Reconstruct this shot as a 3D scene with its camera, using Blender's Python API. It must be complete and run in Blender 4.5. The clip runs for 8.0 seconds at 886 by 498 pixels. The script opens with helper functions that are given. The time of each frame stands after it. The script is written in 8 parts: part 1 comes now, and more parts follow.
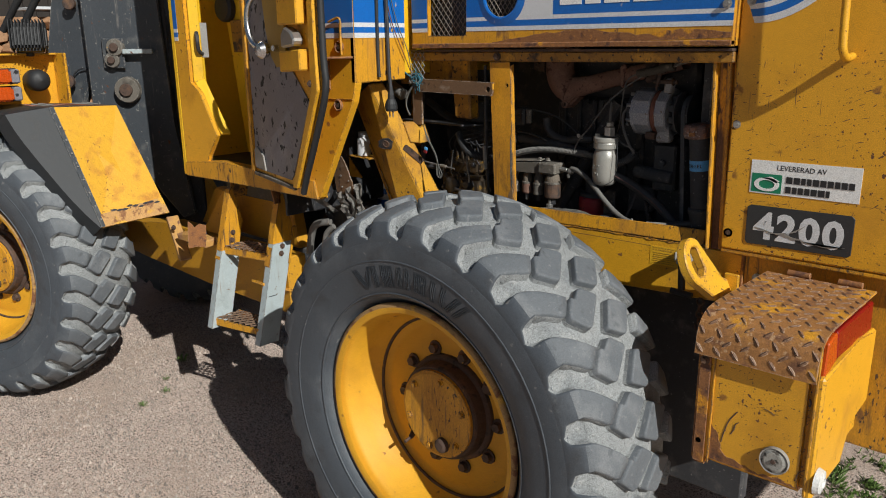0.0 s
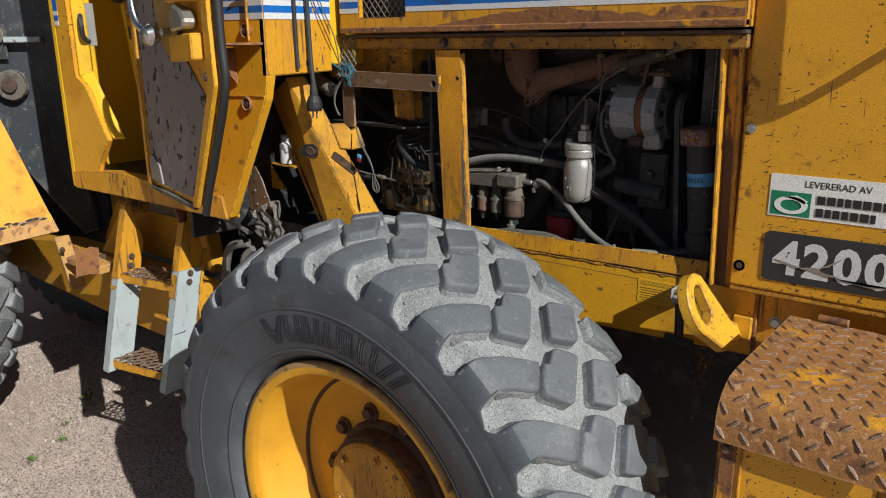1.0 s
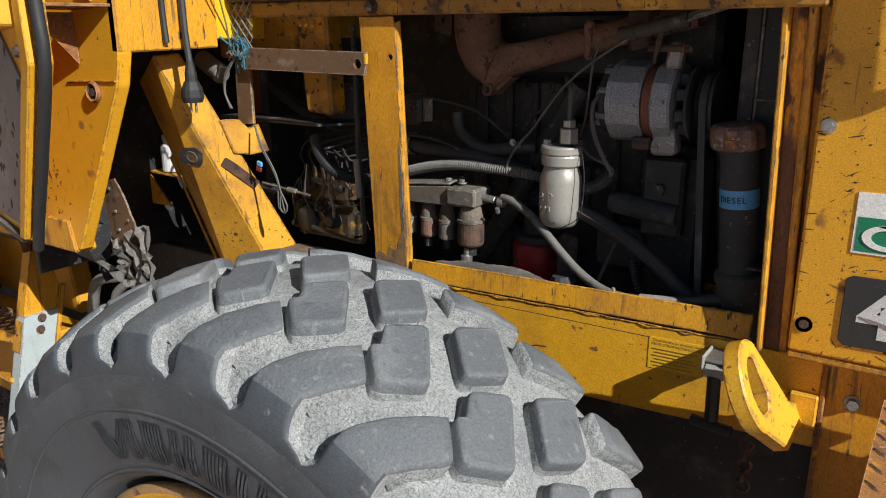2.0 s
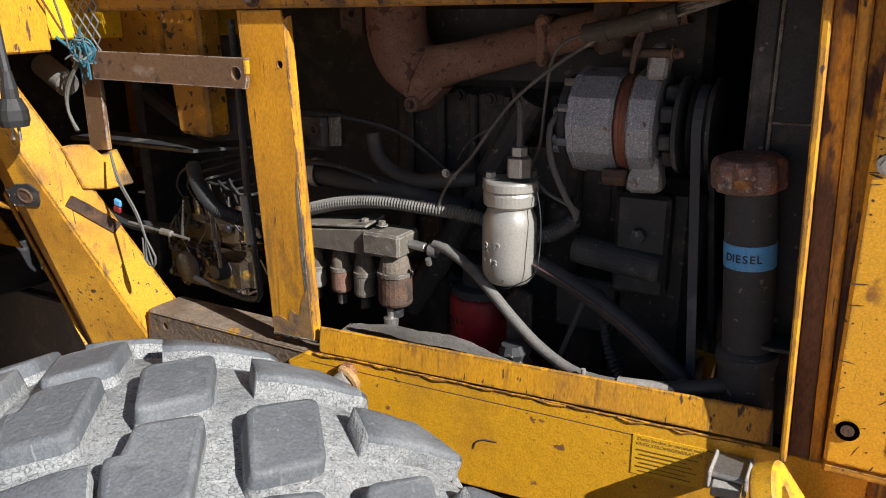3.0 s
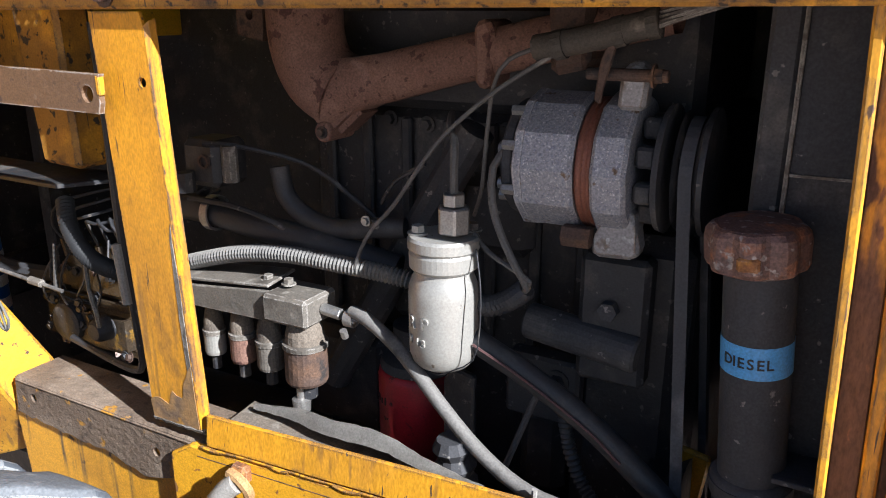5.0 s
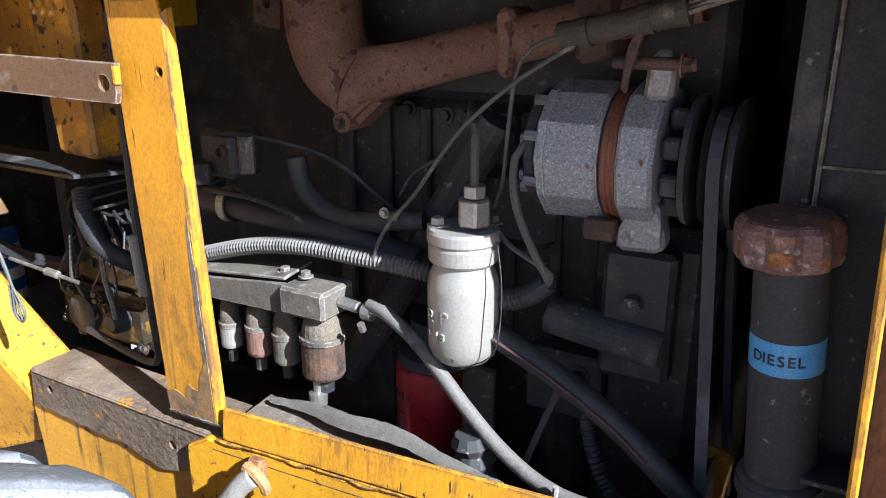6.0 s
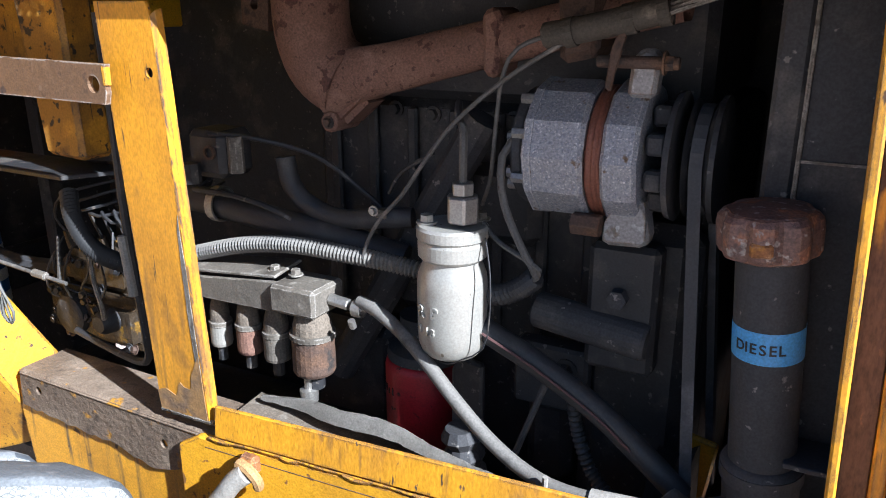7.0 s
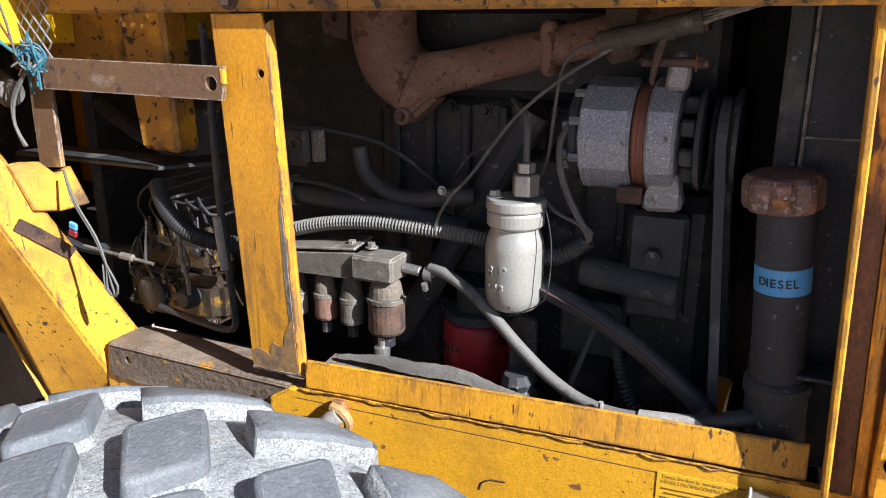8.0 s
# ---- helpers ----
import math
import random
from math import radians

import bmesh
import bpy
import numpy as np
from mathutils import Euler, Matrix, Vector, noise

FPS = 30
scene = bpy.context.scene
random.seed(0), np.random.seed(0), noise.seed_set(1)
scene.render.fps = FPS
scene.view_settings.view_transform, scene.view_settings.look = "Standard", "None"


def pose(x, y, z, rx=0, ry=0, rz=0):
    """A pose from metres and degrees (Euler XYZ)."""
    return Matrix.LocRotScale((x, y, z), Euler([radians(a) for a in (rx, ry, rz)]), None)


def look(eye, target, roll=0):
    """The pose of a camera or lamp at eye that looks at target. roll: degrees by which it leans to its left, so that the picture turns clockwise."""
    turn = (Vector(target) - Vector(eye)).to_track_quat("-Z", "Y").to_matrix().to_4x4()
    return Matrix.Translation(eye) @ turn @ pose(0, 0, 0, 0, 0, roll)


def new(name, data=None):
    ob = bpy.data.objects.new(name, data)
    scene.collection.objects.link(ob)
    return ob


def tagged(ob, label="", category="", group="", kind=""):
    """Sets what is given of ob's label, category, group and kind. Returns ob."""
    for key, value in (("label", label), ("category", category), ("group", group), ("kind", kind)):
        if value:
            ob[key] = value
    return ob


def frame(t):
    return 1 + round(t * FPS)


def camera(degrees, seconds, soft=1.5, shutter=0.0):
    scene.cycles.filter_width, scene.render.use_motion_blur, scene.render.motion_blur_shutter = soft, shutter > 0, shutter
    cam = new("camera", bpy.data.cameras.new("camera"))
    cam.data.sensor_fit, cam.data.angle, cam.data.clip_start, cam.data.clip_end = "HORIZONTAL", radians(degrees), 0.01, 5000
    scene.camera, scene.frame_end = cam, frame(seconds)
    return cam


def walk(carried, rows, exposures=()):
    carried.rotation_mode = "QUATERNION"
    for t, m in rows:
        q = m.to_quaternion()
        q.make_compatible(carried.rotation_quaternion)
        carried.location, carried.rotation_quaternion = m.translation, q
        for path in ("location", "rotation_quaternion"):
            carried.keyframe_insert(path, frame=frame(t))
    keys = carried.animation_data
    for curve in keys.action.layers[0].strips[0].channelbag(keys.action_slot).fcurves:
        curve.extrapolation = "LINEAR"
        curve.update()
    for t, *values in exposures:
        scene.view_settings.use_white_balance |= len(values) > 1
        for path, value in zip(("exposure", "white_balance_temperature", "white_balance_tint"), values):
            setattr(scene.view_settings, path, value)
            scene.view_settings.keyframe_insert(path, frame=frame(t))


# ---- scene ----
cam = camera(60.3, 8.0, 1.0)
PATH = [
    (0, (0.331, 0.335, 1.651), (-0.975, 1.757, 1.128), -0.6),
    (0.5, (0.185, 0.537, 1.632), (-1.081, 1.992, 1.104), -0.6),
    (1, (0.033, 0.731, 1.621), (-1.181, 2.227, 1.084), -0.5),
    (1.5, (-0.165, 0.937, 1.585), (-1.319, 2.476, 1.037), -0.4),
    (2, (-0.308, 1.173, 1.562), (-1.389, 2.763, 1.011), -0.1),
    (2.2, (-0.352, 1.276, 1.554), (-1.403, 2.887, 1.004), -0.1),
    (3.3, (-0.541, 1.51, 1.584), (-1.436, 3.198, 0.994), -0.3),
    (3.5, (-0.572, 1.52, 1.586), (-1.448, 3.217, 0.994), -0.2),
    (4, (-0.572, 1.602, 1.584), (-1.437, 3.31, 1.005), 0.1),
    (4.5, (-0.532, 1.74, 1.589), (-1.417, 3.435, 1.004), 0.1),
    (6, (-0.55, 1.767, 1.584), (-1.488, 3.423, 0.969), 0.0),
    (6.5, (-0.549, 1.757, 1.581), (-1.474, 3.42, 0.965), -0.1),
    (7, (-0.55, 1.75, 1.584), (-1.446, 3.43, 0.971), -0.1),
    (7.5, (-0.558, 1.69, 1.59), (-1.411, 3.397, 0.991), -0.2),
    (8, (-0.593, 1.534, 1.577), (-1.396, 3.275, 1.006), 0.0),
]
EXPOSURES = [(0, 0.02, 6180, 7), (1, 0.13, 6150, 7), (2.2, 0.52, 6200, 9), (3.4, 0.95, 6250, 13), (4.0, 1.1, 6250, 14), (4.5, 1.3, 6000, 13), (6, 1.68, 5500, 10), (7.0, 1.68, 5450, 10), (8, 1.40, 5800, 12)]
walk(cam, [(t, look(eye, target, roll)) for t, eye, target, roll in PATH], EXPOSURES)

# ---- world and sun ----
SUN = Vector((1.42, -0.42, 1.0)).normalized()
world = bpy.data.worlds.new("sky")
world.use_nodes = True
scene.world = world
sky = world.node_tree.nodes.new("ShaderNodeTexSky")
sky.sky_type, sky.sun_disc = "NISHITA", False
sky.sun_elevation = math.asin(SUN.z)
sky.sun_rotation = math.atan2(SUN.x, SUN.y)
background = world.node_tree.nodes["Background"]
background.inputs["Strength"].default_value = 0.031
world.node_tree.links.new(sky.outputs[0], background.inputs[0])
sun_data = bpy.data.lights.new("sun", "SUN")
sun_data.energy, sun_data.angle, sun_data.color = 4.8, radians(0.5), (1.0, 0.95, 0.87)
sun = new("sun", sun_data)
sun.matrix_world = look(SUN * 30, (0, 0, 0))

# ---- materials ----


def material(name, base, rough=0.6, metal=0.0, vary=0.25, grain=90.0, layers=(), bump=0.15, bump_scale=60.0, streak=1.0, spec=0.5, cracks=0, pieces=0.0, speck=0.22, edge=None, drips=None, scratch=None, clump=False):
    """A surface: a base colour that varies at two scales, then layers of (colour, scale, threshold, softness, roughness) laid on by noise, with fine relief;
    edge: (colour, width) of wear along edges; drips: (colour, threshold) of upright streaks; scratch: (colour, share) of thin wandering scratches; clump: small spots gather in patches."""
    m = bpy.data.materials.new(name)
    m.use_nodes = True
    nt = m.node_tree
    n, link = nt.nodes, nt.links.new
    shader = n["Principled BSDF"]
    shader.inputs["Metallic"].default_value = metal
    shader.inputs["Specular IOR Level"].default_value = spec
    where = n.new("ShaderNodeTexCoord")
    stretch = n.new("ShaderNodeMapping")
    stretch.inputs["Scale"].default_value = (1, 1, streak)
    about = n.new("ShaderNodeObjectInfo")
    shift = n.new("ShaderNodeVectorMath")
    shift.operation = "MULTIPLY_ADD"
    shift.inputs[1].default_value = (7.3, 4.1, 9.7)
    link(about.outputs["Random"], shift.inputs[0])
    link(where.outputs["Object"], shift.inputs[2])
    link(shift.outputs[0], stretch.inputs["Vector"])

    def noise_at(scale, detail=4.0, seed=0.0):
        t = n.new("ShaderNodeTexNoise")
        t.inputs["Scale"].default_value, t.inputs["Detail"].default_value = scale, detail
        off = n.new("ShaderNodeVectorMath")
        off.inputs[1].default_value = (seed * 3.7, seed * 1.9, seed * 2.3)
        link(stretch.outputs[0], off.inputs[0])
        link(off.outputs[0], t.inputs["Vector"])
        return t

    def mix(fac, a, b):
        x = n.new("ShaderNodeMix")
        x.data_type = "RGBA"
        link(fac, x.inputs[0])
        for socket, value in ((x.inputs[6], a), (x.inputs[7], b)):
            if isinstance(value, tuple):
                socket.default_value = (*value, 1)
            else:
                link(value, socket)
        return x.outputs[2]

    dark = tuple(c * (1 - vary) for c in base)
    light = tuple(min(1, c * (1 + vary * 0.6)) for c in base)
    colour = mix(noise_at(7.0, 5).outputs[0], dark, light)
    fine = mix(noise_at(grain, 3, 1).outputs[0], tuple(c * (1 - vary) for c in base), light)
    blend = n.new("ShaderNodeMix")
    blend.data_type = "RGBA"
    blend.inputs[0].default_value = 0.45
    link(colour, blend.inputs[6])
    link(fine, blend.inputs[7])
    colour = blend.outputs[2]
    roughness = None
    height = noise_at(bump_scale, 6, 2).outputs[0]
    for k, (tint, scale, threshold, softness, rough_here) in enumerate(layers):
        ramp = n.new("ShaderNodeValToRGB")
        ramp.color_ramp.elements[0].position = threshold
        ramp.color_ramp.elements[1].position = min(1, threshold + softness)
        if clump and scale > 18:
            patch = n.new("ShaderNodeMapRange")
            patch.inputs[1].default_value, patch.inputs[2].default_value = 0.40, 0.64
            patch.inputs[3].default_value, patch.inputs[4].default_value = -0.11, 0.045
            link(noise_at(4.5, 3, 23 + k * 0.4).outputs[0], patch.inputs[0])
            add = n.new("ShaderNodeMath")
            link(noise_at(scale, 8, 5 + k).outputs[0], add.inputs[0])
            link(patch.outputs[0], add.inputs[1])
            link(add.outputs[0], ramp.inputs[0])
        else:
            link(noise_at(scale, 8, 5 + k).outputs[0], ramp.inputs[0])
        tone = mix(noise_at(scale * 9, 4, 9 + k).outputs[0], tuple(c * 0.6 for c in tint), tuple(min(1, c * 1.35) for c in tint))
        colour = mix(ramp.outputs[0], colour, tone)
        r = n.new("ShaderNodeMix")
        link(ramp.outputs[0], r.inputs[0])
        r.inputs[2].default_value, r.inputs[3].default_value = rough, rough_here
        if roughness is not None:
            link(roughness, r.inputs[2])
        roughness = r.outputs[0]
    def ramp_of(value, low, high):
        x = n.new("ShaderNodeMapRange")
        x.inputs[1].default_value, x.inputs[2].default_value = low, high
        link(value, x.inputs[0])
        return x.outputs[0]

    def times(a, b):
        x = n.new("ShaderNodeMath")
        x.operation = "MULTIPLY"
        link(a, x.inputs[0])
        link(b, x.inputs[1])
        return x.outputs[0]

    if drips:
        tint, threshold = drips
        run = n.new("ShaderNodeMapping")
        run.inputs["Scale"].default_value = (1, 1, 0.07)
        link(shift.outputs[0], run.inputs["Vector"])
        t = n.new("ShaderNodeTexNoise")
        t.inputs["Scale"].default_value, t.inputs["Detail"].default_value = 75, 5
        link(run.outputs[0], t.inputs["Vector"])
        mask = times(ramp_of(t.outputs[0], threshold, threshold + 0.1), ramp_of(noise_at(9.0, 4, 14).outputs[0], 0.38, 0.6))
        colour = mix(mask, colour, tint)
    if scratch:
        tint, share = scratch
        masks = []
        for k, tilt in enumerate((0.6, -0.9)):
            run = n.new("ShaderNodeMapping")
            run.inputs["Rotation"].default_value = (0, tilt, 0.4)
            run.inputs["Scale"].default_value = (240, 240, 14)
            run.inputs["Location"].default_value = (3.1 * k, 1.7, 0.9 * k)
            link(shift.outputs[0], run.inputs["Vector"])
            t = n.new("ShaderNodeTexNoise")
            t.inputs["Scale"].default_value, t.inputs["Detail"].default_value = 1.0, 2
            link(run.outputs[0], t.inputs["Vector"])
            masks.append(ramp_of(t.outputs[0], 0.70, 0.735))
        both = n.new("ShaderNodeMath")
        both.operation = "MAXIMUM"
        link(masks[0], both.inputs[0])
        link(masks[1], both.inputs[1])
        mask = times(both.outputs[0], ramp_of(noise_at(11.0, 3, 16).outputs[0], 1 - share - 0.08, 1 - share + 0.06))
        colour = mix(mask, colour, tint)
    if edge:
        tint, width = edge
        soft_edge = n.new("ShaderNodeBevel")
        soft_edge.samples = 4
        soft_edge.inputs["Radius"].default_value = width
        flat = n.new("ShaderNodeNewGeometry")
        dot = n.new("ShaderNodeVectorMath")
        dot.operation = "DOT_PRODUCT"
        link(soft_edge.outputs[0], dot.inputs[0])
        link(flat.outputs["Normal"], dot.inputs[1])
        mask = times(ramp_of(dot.outputs["Value"], 0.985, 0.90), ramp_of(noise_at(70.0, 5, 17).outputs[0], 0.44, 0.52))
        colour = mix(mask, colour, tint)
    if speck:
        tone = n.new("ShaderNodeMapRange")
        tone.inputs[1].default_value, tone.inputs[2].default_value = 0.3, 0.7
        tone.inputs[3].default_value, tone.inputs[4].default_value = 1 - speck, 1 + speck * 0.7
        link(noise_at(430.0, 3, 18).outputs[0], tone.inputs[0])
        scale = n.new("ShaderNodeVectorMath")
        scale.operation = "SCALE"
        link(colour, scale.inputs[0])
        link(tone.outputs[0], scale.inputs["Scale"])
        colour = scale.outputs[0]
    if pieces:
        geo = n.new("ShaderNodeNewGeometry")
        tone = n.new("ShaderNodeMapRange")
        tone.inputs[3].default_value, tone.inputs[4].default_value = 1 - pieces, 1 + pieces
        link(geo.outputs["Random Per Island"], tone.inputs[0])
        scale = n.new("ShaderNodeVectorMath")
        scale.operation = "SCALE"
        link(colour, scale.inputs[0])
        link(tone.outputs[0], scale.inputs["Scale"])
        colour = scale.outputs[0]
    if cracks:
        cell = n.new("ShaderNodeTexVoronoi")
        cell.feature = "DISTANCE_TO_EDGE"
        cell.inputs["Scale"].default_value = cracks
        warp = n.new("ShaderNodeMix")
        warp.data_type = "RGBA"
        warp.inputs[0].default_value = 0.06
        link(stretch.outputs[0], warp.inputs[6])
        link(noise_at(30.0, 3, 4).outputs[1], warp.inputs[7])
        link(warp.outputs[2], cell.inputs["Vector"])
        line = n.new("ShaderNodeValToRGB")
        line.color_ramp.elements[0].position, line.color_ramp.elements[1].position = 0.015, 0.06
        line.color_ramp.elements[0].color, line.color_ramp.elements[1].color = (1, 1, 1, 1), (0, 0, 0, 1)
        link(cell.outputs[0], line.inputs[0])
        colour = mix(line.outputs[0], colour, tuple(c * 0.38 for c in base))
    link(colour, shader.inputs["Base Color"])
    if roughness is None:
        r = n.new("ShaderNodeMapRange")
        r.inputs[3].default_value, r.inputs[4].default_value = max(0.05, rough - 0.12), min(1, rough + 0.12)
        link(noise_at(grain * 0.4, 4, 3).outputs[0], r.inputs[0])
        roughness = r.outputs[0]
    link(roughness, shader.inputs["Roughness"])
    b = n.new("ShaderNodeBump")
    b.inputs["Strength"].default_value, b.inputs["Distance"].default_value = bump, 0.004
    link(height, b.inputs["Height"])
    fine_bump = n.new("ShaderNodeBump")
    fine_bump.inputs["Strength"].default_value, fine_bump.inputs["Distance"].default_value = min(1.0, bump * 1.6), 0.0008
    link(noise_at(bump_scale * 5, 3, 19).outputs[0], fine_bump.inputs["Height"])
    link(b.outputs[0], fine_bump.inputs["Normal"])
    link(fine_bump.outputs[0], shader.inputs["Normal"])
    return m


RUST = (0.13, 0.05, 0.022)
YELLOW = (0.70, 0.345, 0.017)
yellow = material("yellow paint", YELLOW, 0.42, vary=0.16, grain=60, layers=(((0.44, 0.20, 0.014), 4.5, 0.56, 0.22, 0.6), ((0.30, 0.13, 0.02), 22, 0.63, 0.06, 0.8), ((0.13, 0.055, 0.025), 75, 0.655, 0.025, 0.85), (RUST, 170, 0.665, 0.03, 0.85)), bump=0.12, edge=((0.10, 0.055, 0.03), 0.005), scratch=((0.11, 0.06, 0.03), 0.42), clump=True)
yellow_clean = material("yellow paint, sound", (0.72, 0.365, 0.016), 0.48, vary=0.12, grain=40, layers=(((0.50, 0.24, 0.02), 6, 0.54, 0.22, 0.6), ((0.22, 0.10, 0.03), 60, 0.67, 0.03, 0.8), (RUST, 130, 0.68, 0.03, 0.85)), bump=0.16, edge=((0.16, 0.08, 0.04), 0.004), scratch=((0.16, 0.08, 0.03), 0.36), clump=True)
yellow_worn = material("yellow paint, worn", (0.63, 0.298, 0.014), 0.5, vary=0.24, grain=70, layers=(((0.46, 0.21, 0.02), 9, 0.47, 0.2, 0.65), ((0.24, 0.115, 0.03), 28, 0.61, 0.10, 0.8), ((0.10, 0.055, 0.03), 75, 0.66, 0.03, 0.85), ((0.06, 0.045, 0.035), 160, 0.655, 0.03, 0.8)), bump=0.2, streak=0.4, edge=((0.075, 0.05, 0.035), 0.007), drips=((0.16, 0.085, 0.03), 0.57), scratch=((0.08, 0.05, 0.03), 0.56), clump=True)
# Grime in the layers; the low base also paints in shade.
yellow_grime_shade = material("grimy yellow paint darkened for shade", (0.36, 0.17, 0.02), 0.6, vary=0.35, grain=60, layers=(((0.56, 0.27, 0.02), 12, 0.54, 0.12, 0.5), ((0.07, 0.045, 0.03), 17, 0.56, 0.12, 0.8), ((0.05, 0.035, 0.025), 70, 0.60, 0.05, 0.8)), bump=0.25, edge=((0.06, 0.04, 0.03), 0.006), scratch=((0.06, 0.035, 0.025), 0.5))
rust_heavy = material("rusty paint", (0.25, 0.105, 0.035), 0.8, vary=0.4, grain=90, layers=(((0.60, 0.26, 0.012), 14, 0.585, 0.05, 0.6), ((0.10, 0.045, 0.03), 32, 0.55, 0.12, 0.9), ((0.36, 0.15, 0.04), 90, 0.60, 0.06, 0.9)), bump=0.45, speck=0.35, edge=((0.42, 0.24, 0.13), 0.003))
lid_rust = material("worn rusty tread plate", (0.33, 0.150, 0.045), 0.65, vary=0.35, grain=120, layers=(((0.62, 0.29, 0.018), 11, 0.54, 0.10, 0.55), ((0.17, 0.075, 0.035), 26, 0.56, 0.10, 0.85), ((0.45, 0.27, 0.14), 90, 0.60, 0.06, 0.6)), bump=0.4, speck=0.35, edge=((0.52, 0.36, 0.24), 0.003))
brace_paint = material("grimy brace paint", (0.61, 0.308, 0.017), 0.5, vary=0.25, grain=70, layers=(((0.40, 0.18, 0.015), 7, 0.48, 0.2, 0.6), ((0.12, 0.065, 0.028), 6, 0.575, 0.09, 0.75), ((0.055, 0.04, 0.03), 16, 0.65, 0.08, 0.75), ((0.07, 0.045, 0.03), 110, 0.665, 0.03, 0.8)), bump=0.22, edge=((0.07, 0.045, 0.03), 0.007), drips=((0.12, 0.065, 0.03), 0.60), scratch=((0.08, 0.05, 0.03), 0.55), clump=True)
yellow_post = material("drip-stained post paint", (0.64, 0.292, 0.013), 0.48, vary=0.2, grain=70, layers=(((0.47, 0.21, 0.014), 9, 0.48, 0.2, 0.6), ((0.30, 0.14, 0.025), 22, 0.60, 0.10, 0.7), ((0.10, 0.055, 0.03), 130, 0.665, 0.03, 0.8)), bump=0.16, streak=0.5, edge=((0.09, 0.055, 0.035), 0.005), drips=((0.20, 0.10, 0.03), 0.50), scratch=((0.10, 0.06, 0.03), 0.5), clump=True)
rust_dusty = material("dusty brown rust", (0.20, 0.125, 0.08), 0.85, vary=0.4, grain=90, layers=(((0.32, 0.22, 0.14), 30, 0.55, 0.15, 0.9), ((0.09, 0.05, 0.035), 50, 0.57, 0.1, 0.9)), bump=0.4, speck=0.35)
bracket_paint = material("scuffed bracket paint", (0.50, 0.27, 0.07), 0.7, vary=0.3, grain=80, layers=(((0.36, 0.19, 0.09), 18, 0.50, 0.12, 0.85), ((0.16, 0.075, 0.04), 34, 0.60, 0.08, 0.85)), bump=0.35, speck=0.3, edge=((0.42, 0.27, 0.15), 0.005))
yellow_frame = material("dusty yellow frame paint", (0.56, 0.275, 0.014), 0.55, vary=0.2, grain=60, layers=(((0.44, 0.22, 0.03), 7, 0.52, 0.2, 0.6), ((0.14, 0.07, 0.03), 55, 0.67, 0.04, 0.8)), bump=0.15, edge=((0.12, 0.07, 0.04), 0.004))
eye_yellow = material("chipped eye paint", (0.74, 0.40, 0.022), 0.5, vary=0.12, grain=40, layers=(((0.60, 0.31, 0.03), 9, 0.54, 0.2, 0.6), ((0.20, 0.09, 0.04), 55, 0.655, 0.02, 0.8), ((0.26, 0.13, 0.05), 120, 0.66, 0.02, 0.8)), bump=0.16, edge=((0.24, 0.12, 0.06), 0.011))
lozenge_brown = material("brown raised tread", (0.185, 0.098, 0.055), 0.6, vary=0.35, grain=120, layers=(((0.46, 0.24, 0.05), 24, 0.62, 0.08, 0.6), ((0.10, 0.06, 0.045), 60, 0.58, 0.1, 0.8)), bump=0.35, speck=0.3, edge=((0.46, 0.32, 0.22), 0.0022))
rim_paint = material("yellow rim paint", (0.70, 0.355, 0.016), 0.62, vary=0.12, grain=40, layers=(((0.52, 0.25, 0.02), 4, 0.52, 0.25, 0.55), ((0.30, 0.14, 0.03), 30, 0.68, 0.05, 0.7)), bump=0.10, scratch=((0.25, 0.12, 0.03), 0.3))
yellow_inner = material("yellow cab interior paint", (0.78, 0.47, 0.012), 0.45, vary=0.12, grain=50, layers=(((0.60, 0.34, 0.02), 5, 0.54, 0.2, 0.55), ((0.20, 0.12, 0.04), 60, 0.68, 0.03, 0.8)), bump=0.1)
rust_dark = material("dark rusty steel", (0.085, 0.052, 0.038), 0.75, vary=0.4, grain=90, layers=(((0.16, 0.085, 0.045), 16, 0.55, 0.15, 0.85), ((0.035, 0.028, 0.025), 40, 0.58, 0.08, 0.85), ((0.45, 0.22, 0.02), 30, 0.69, 0.03, 0.6)), bump=0.45, speck=0.35)
manifold_rust = material("heat-rusted cast iron", (0.175, 0.094, 0.068), 0.85, vary=0.25, grain=120, layers=(((0.22, 0.127, 0.094), 22, 0.52, 0.2, 0.9), ((0.085, 0.038, 0.03), 42, 0.615, 0.025, 0.9), ((0.09, 0.045, 0.035), 110, 0.64, 0.03, 0.9)), bump=0.3, bump_scale=90, speck=0.3)
rubber = material("tyre rubber", (0.118, 0.130, 0.144), 0.7, vary=0.18, grain=220, layers=(((0.23, 0.24, 0.25), 7, 0.50, 0.25, 0.85), ((0.20, 0.21, 0.22), 85, 0.60, 0.14, 0.85), ((0.078, 0.085, 0.094), 26, 0.62, 0.12, 0.8)), bump=0.4, bump_scale=190, speck=0.22, edge=((0.22, 0.23, 0.24), 0.006), scratch=((0.27, 0.275, 0.28), 0.36))
rubber_dusty = material("dusty tyre grooves", (0.305, 0.318, 0.322), 0.92, vary=0.3, grain=90, layers=(((0.20, 0.212, 0.222), 14, 0.52, 0.2, 0.9), ((0.37, 0.375, 0.37), 45, 0.56, 0.15, 0.9)), bump=1.0, bump_scale=75, cracks=150, speck=0.3)
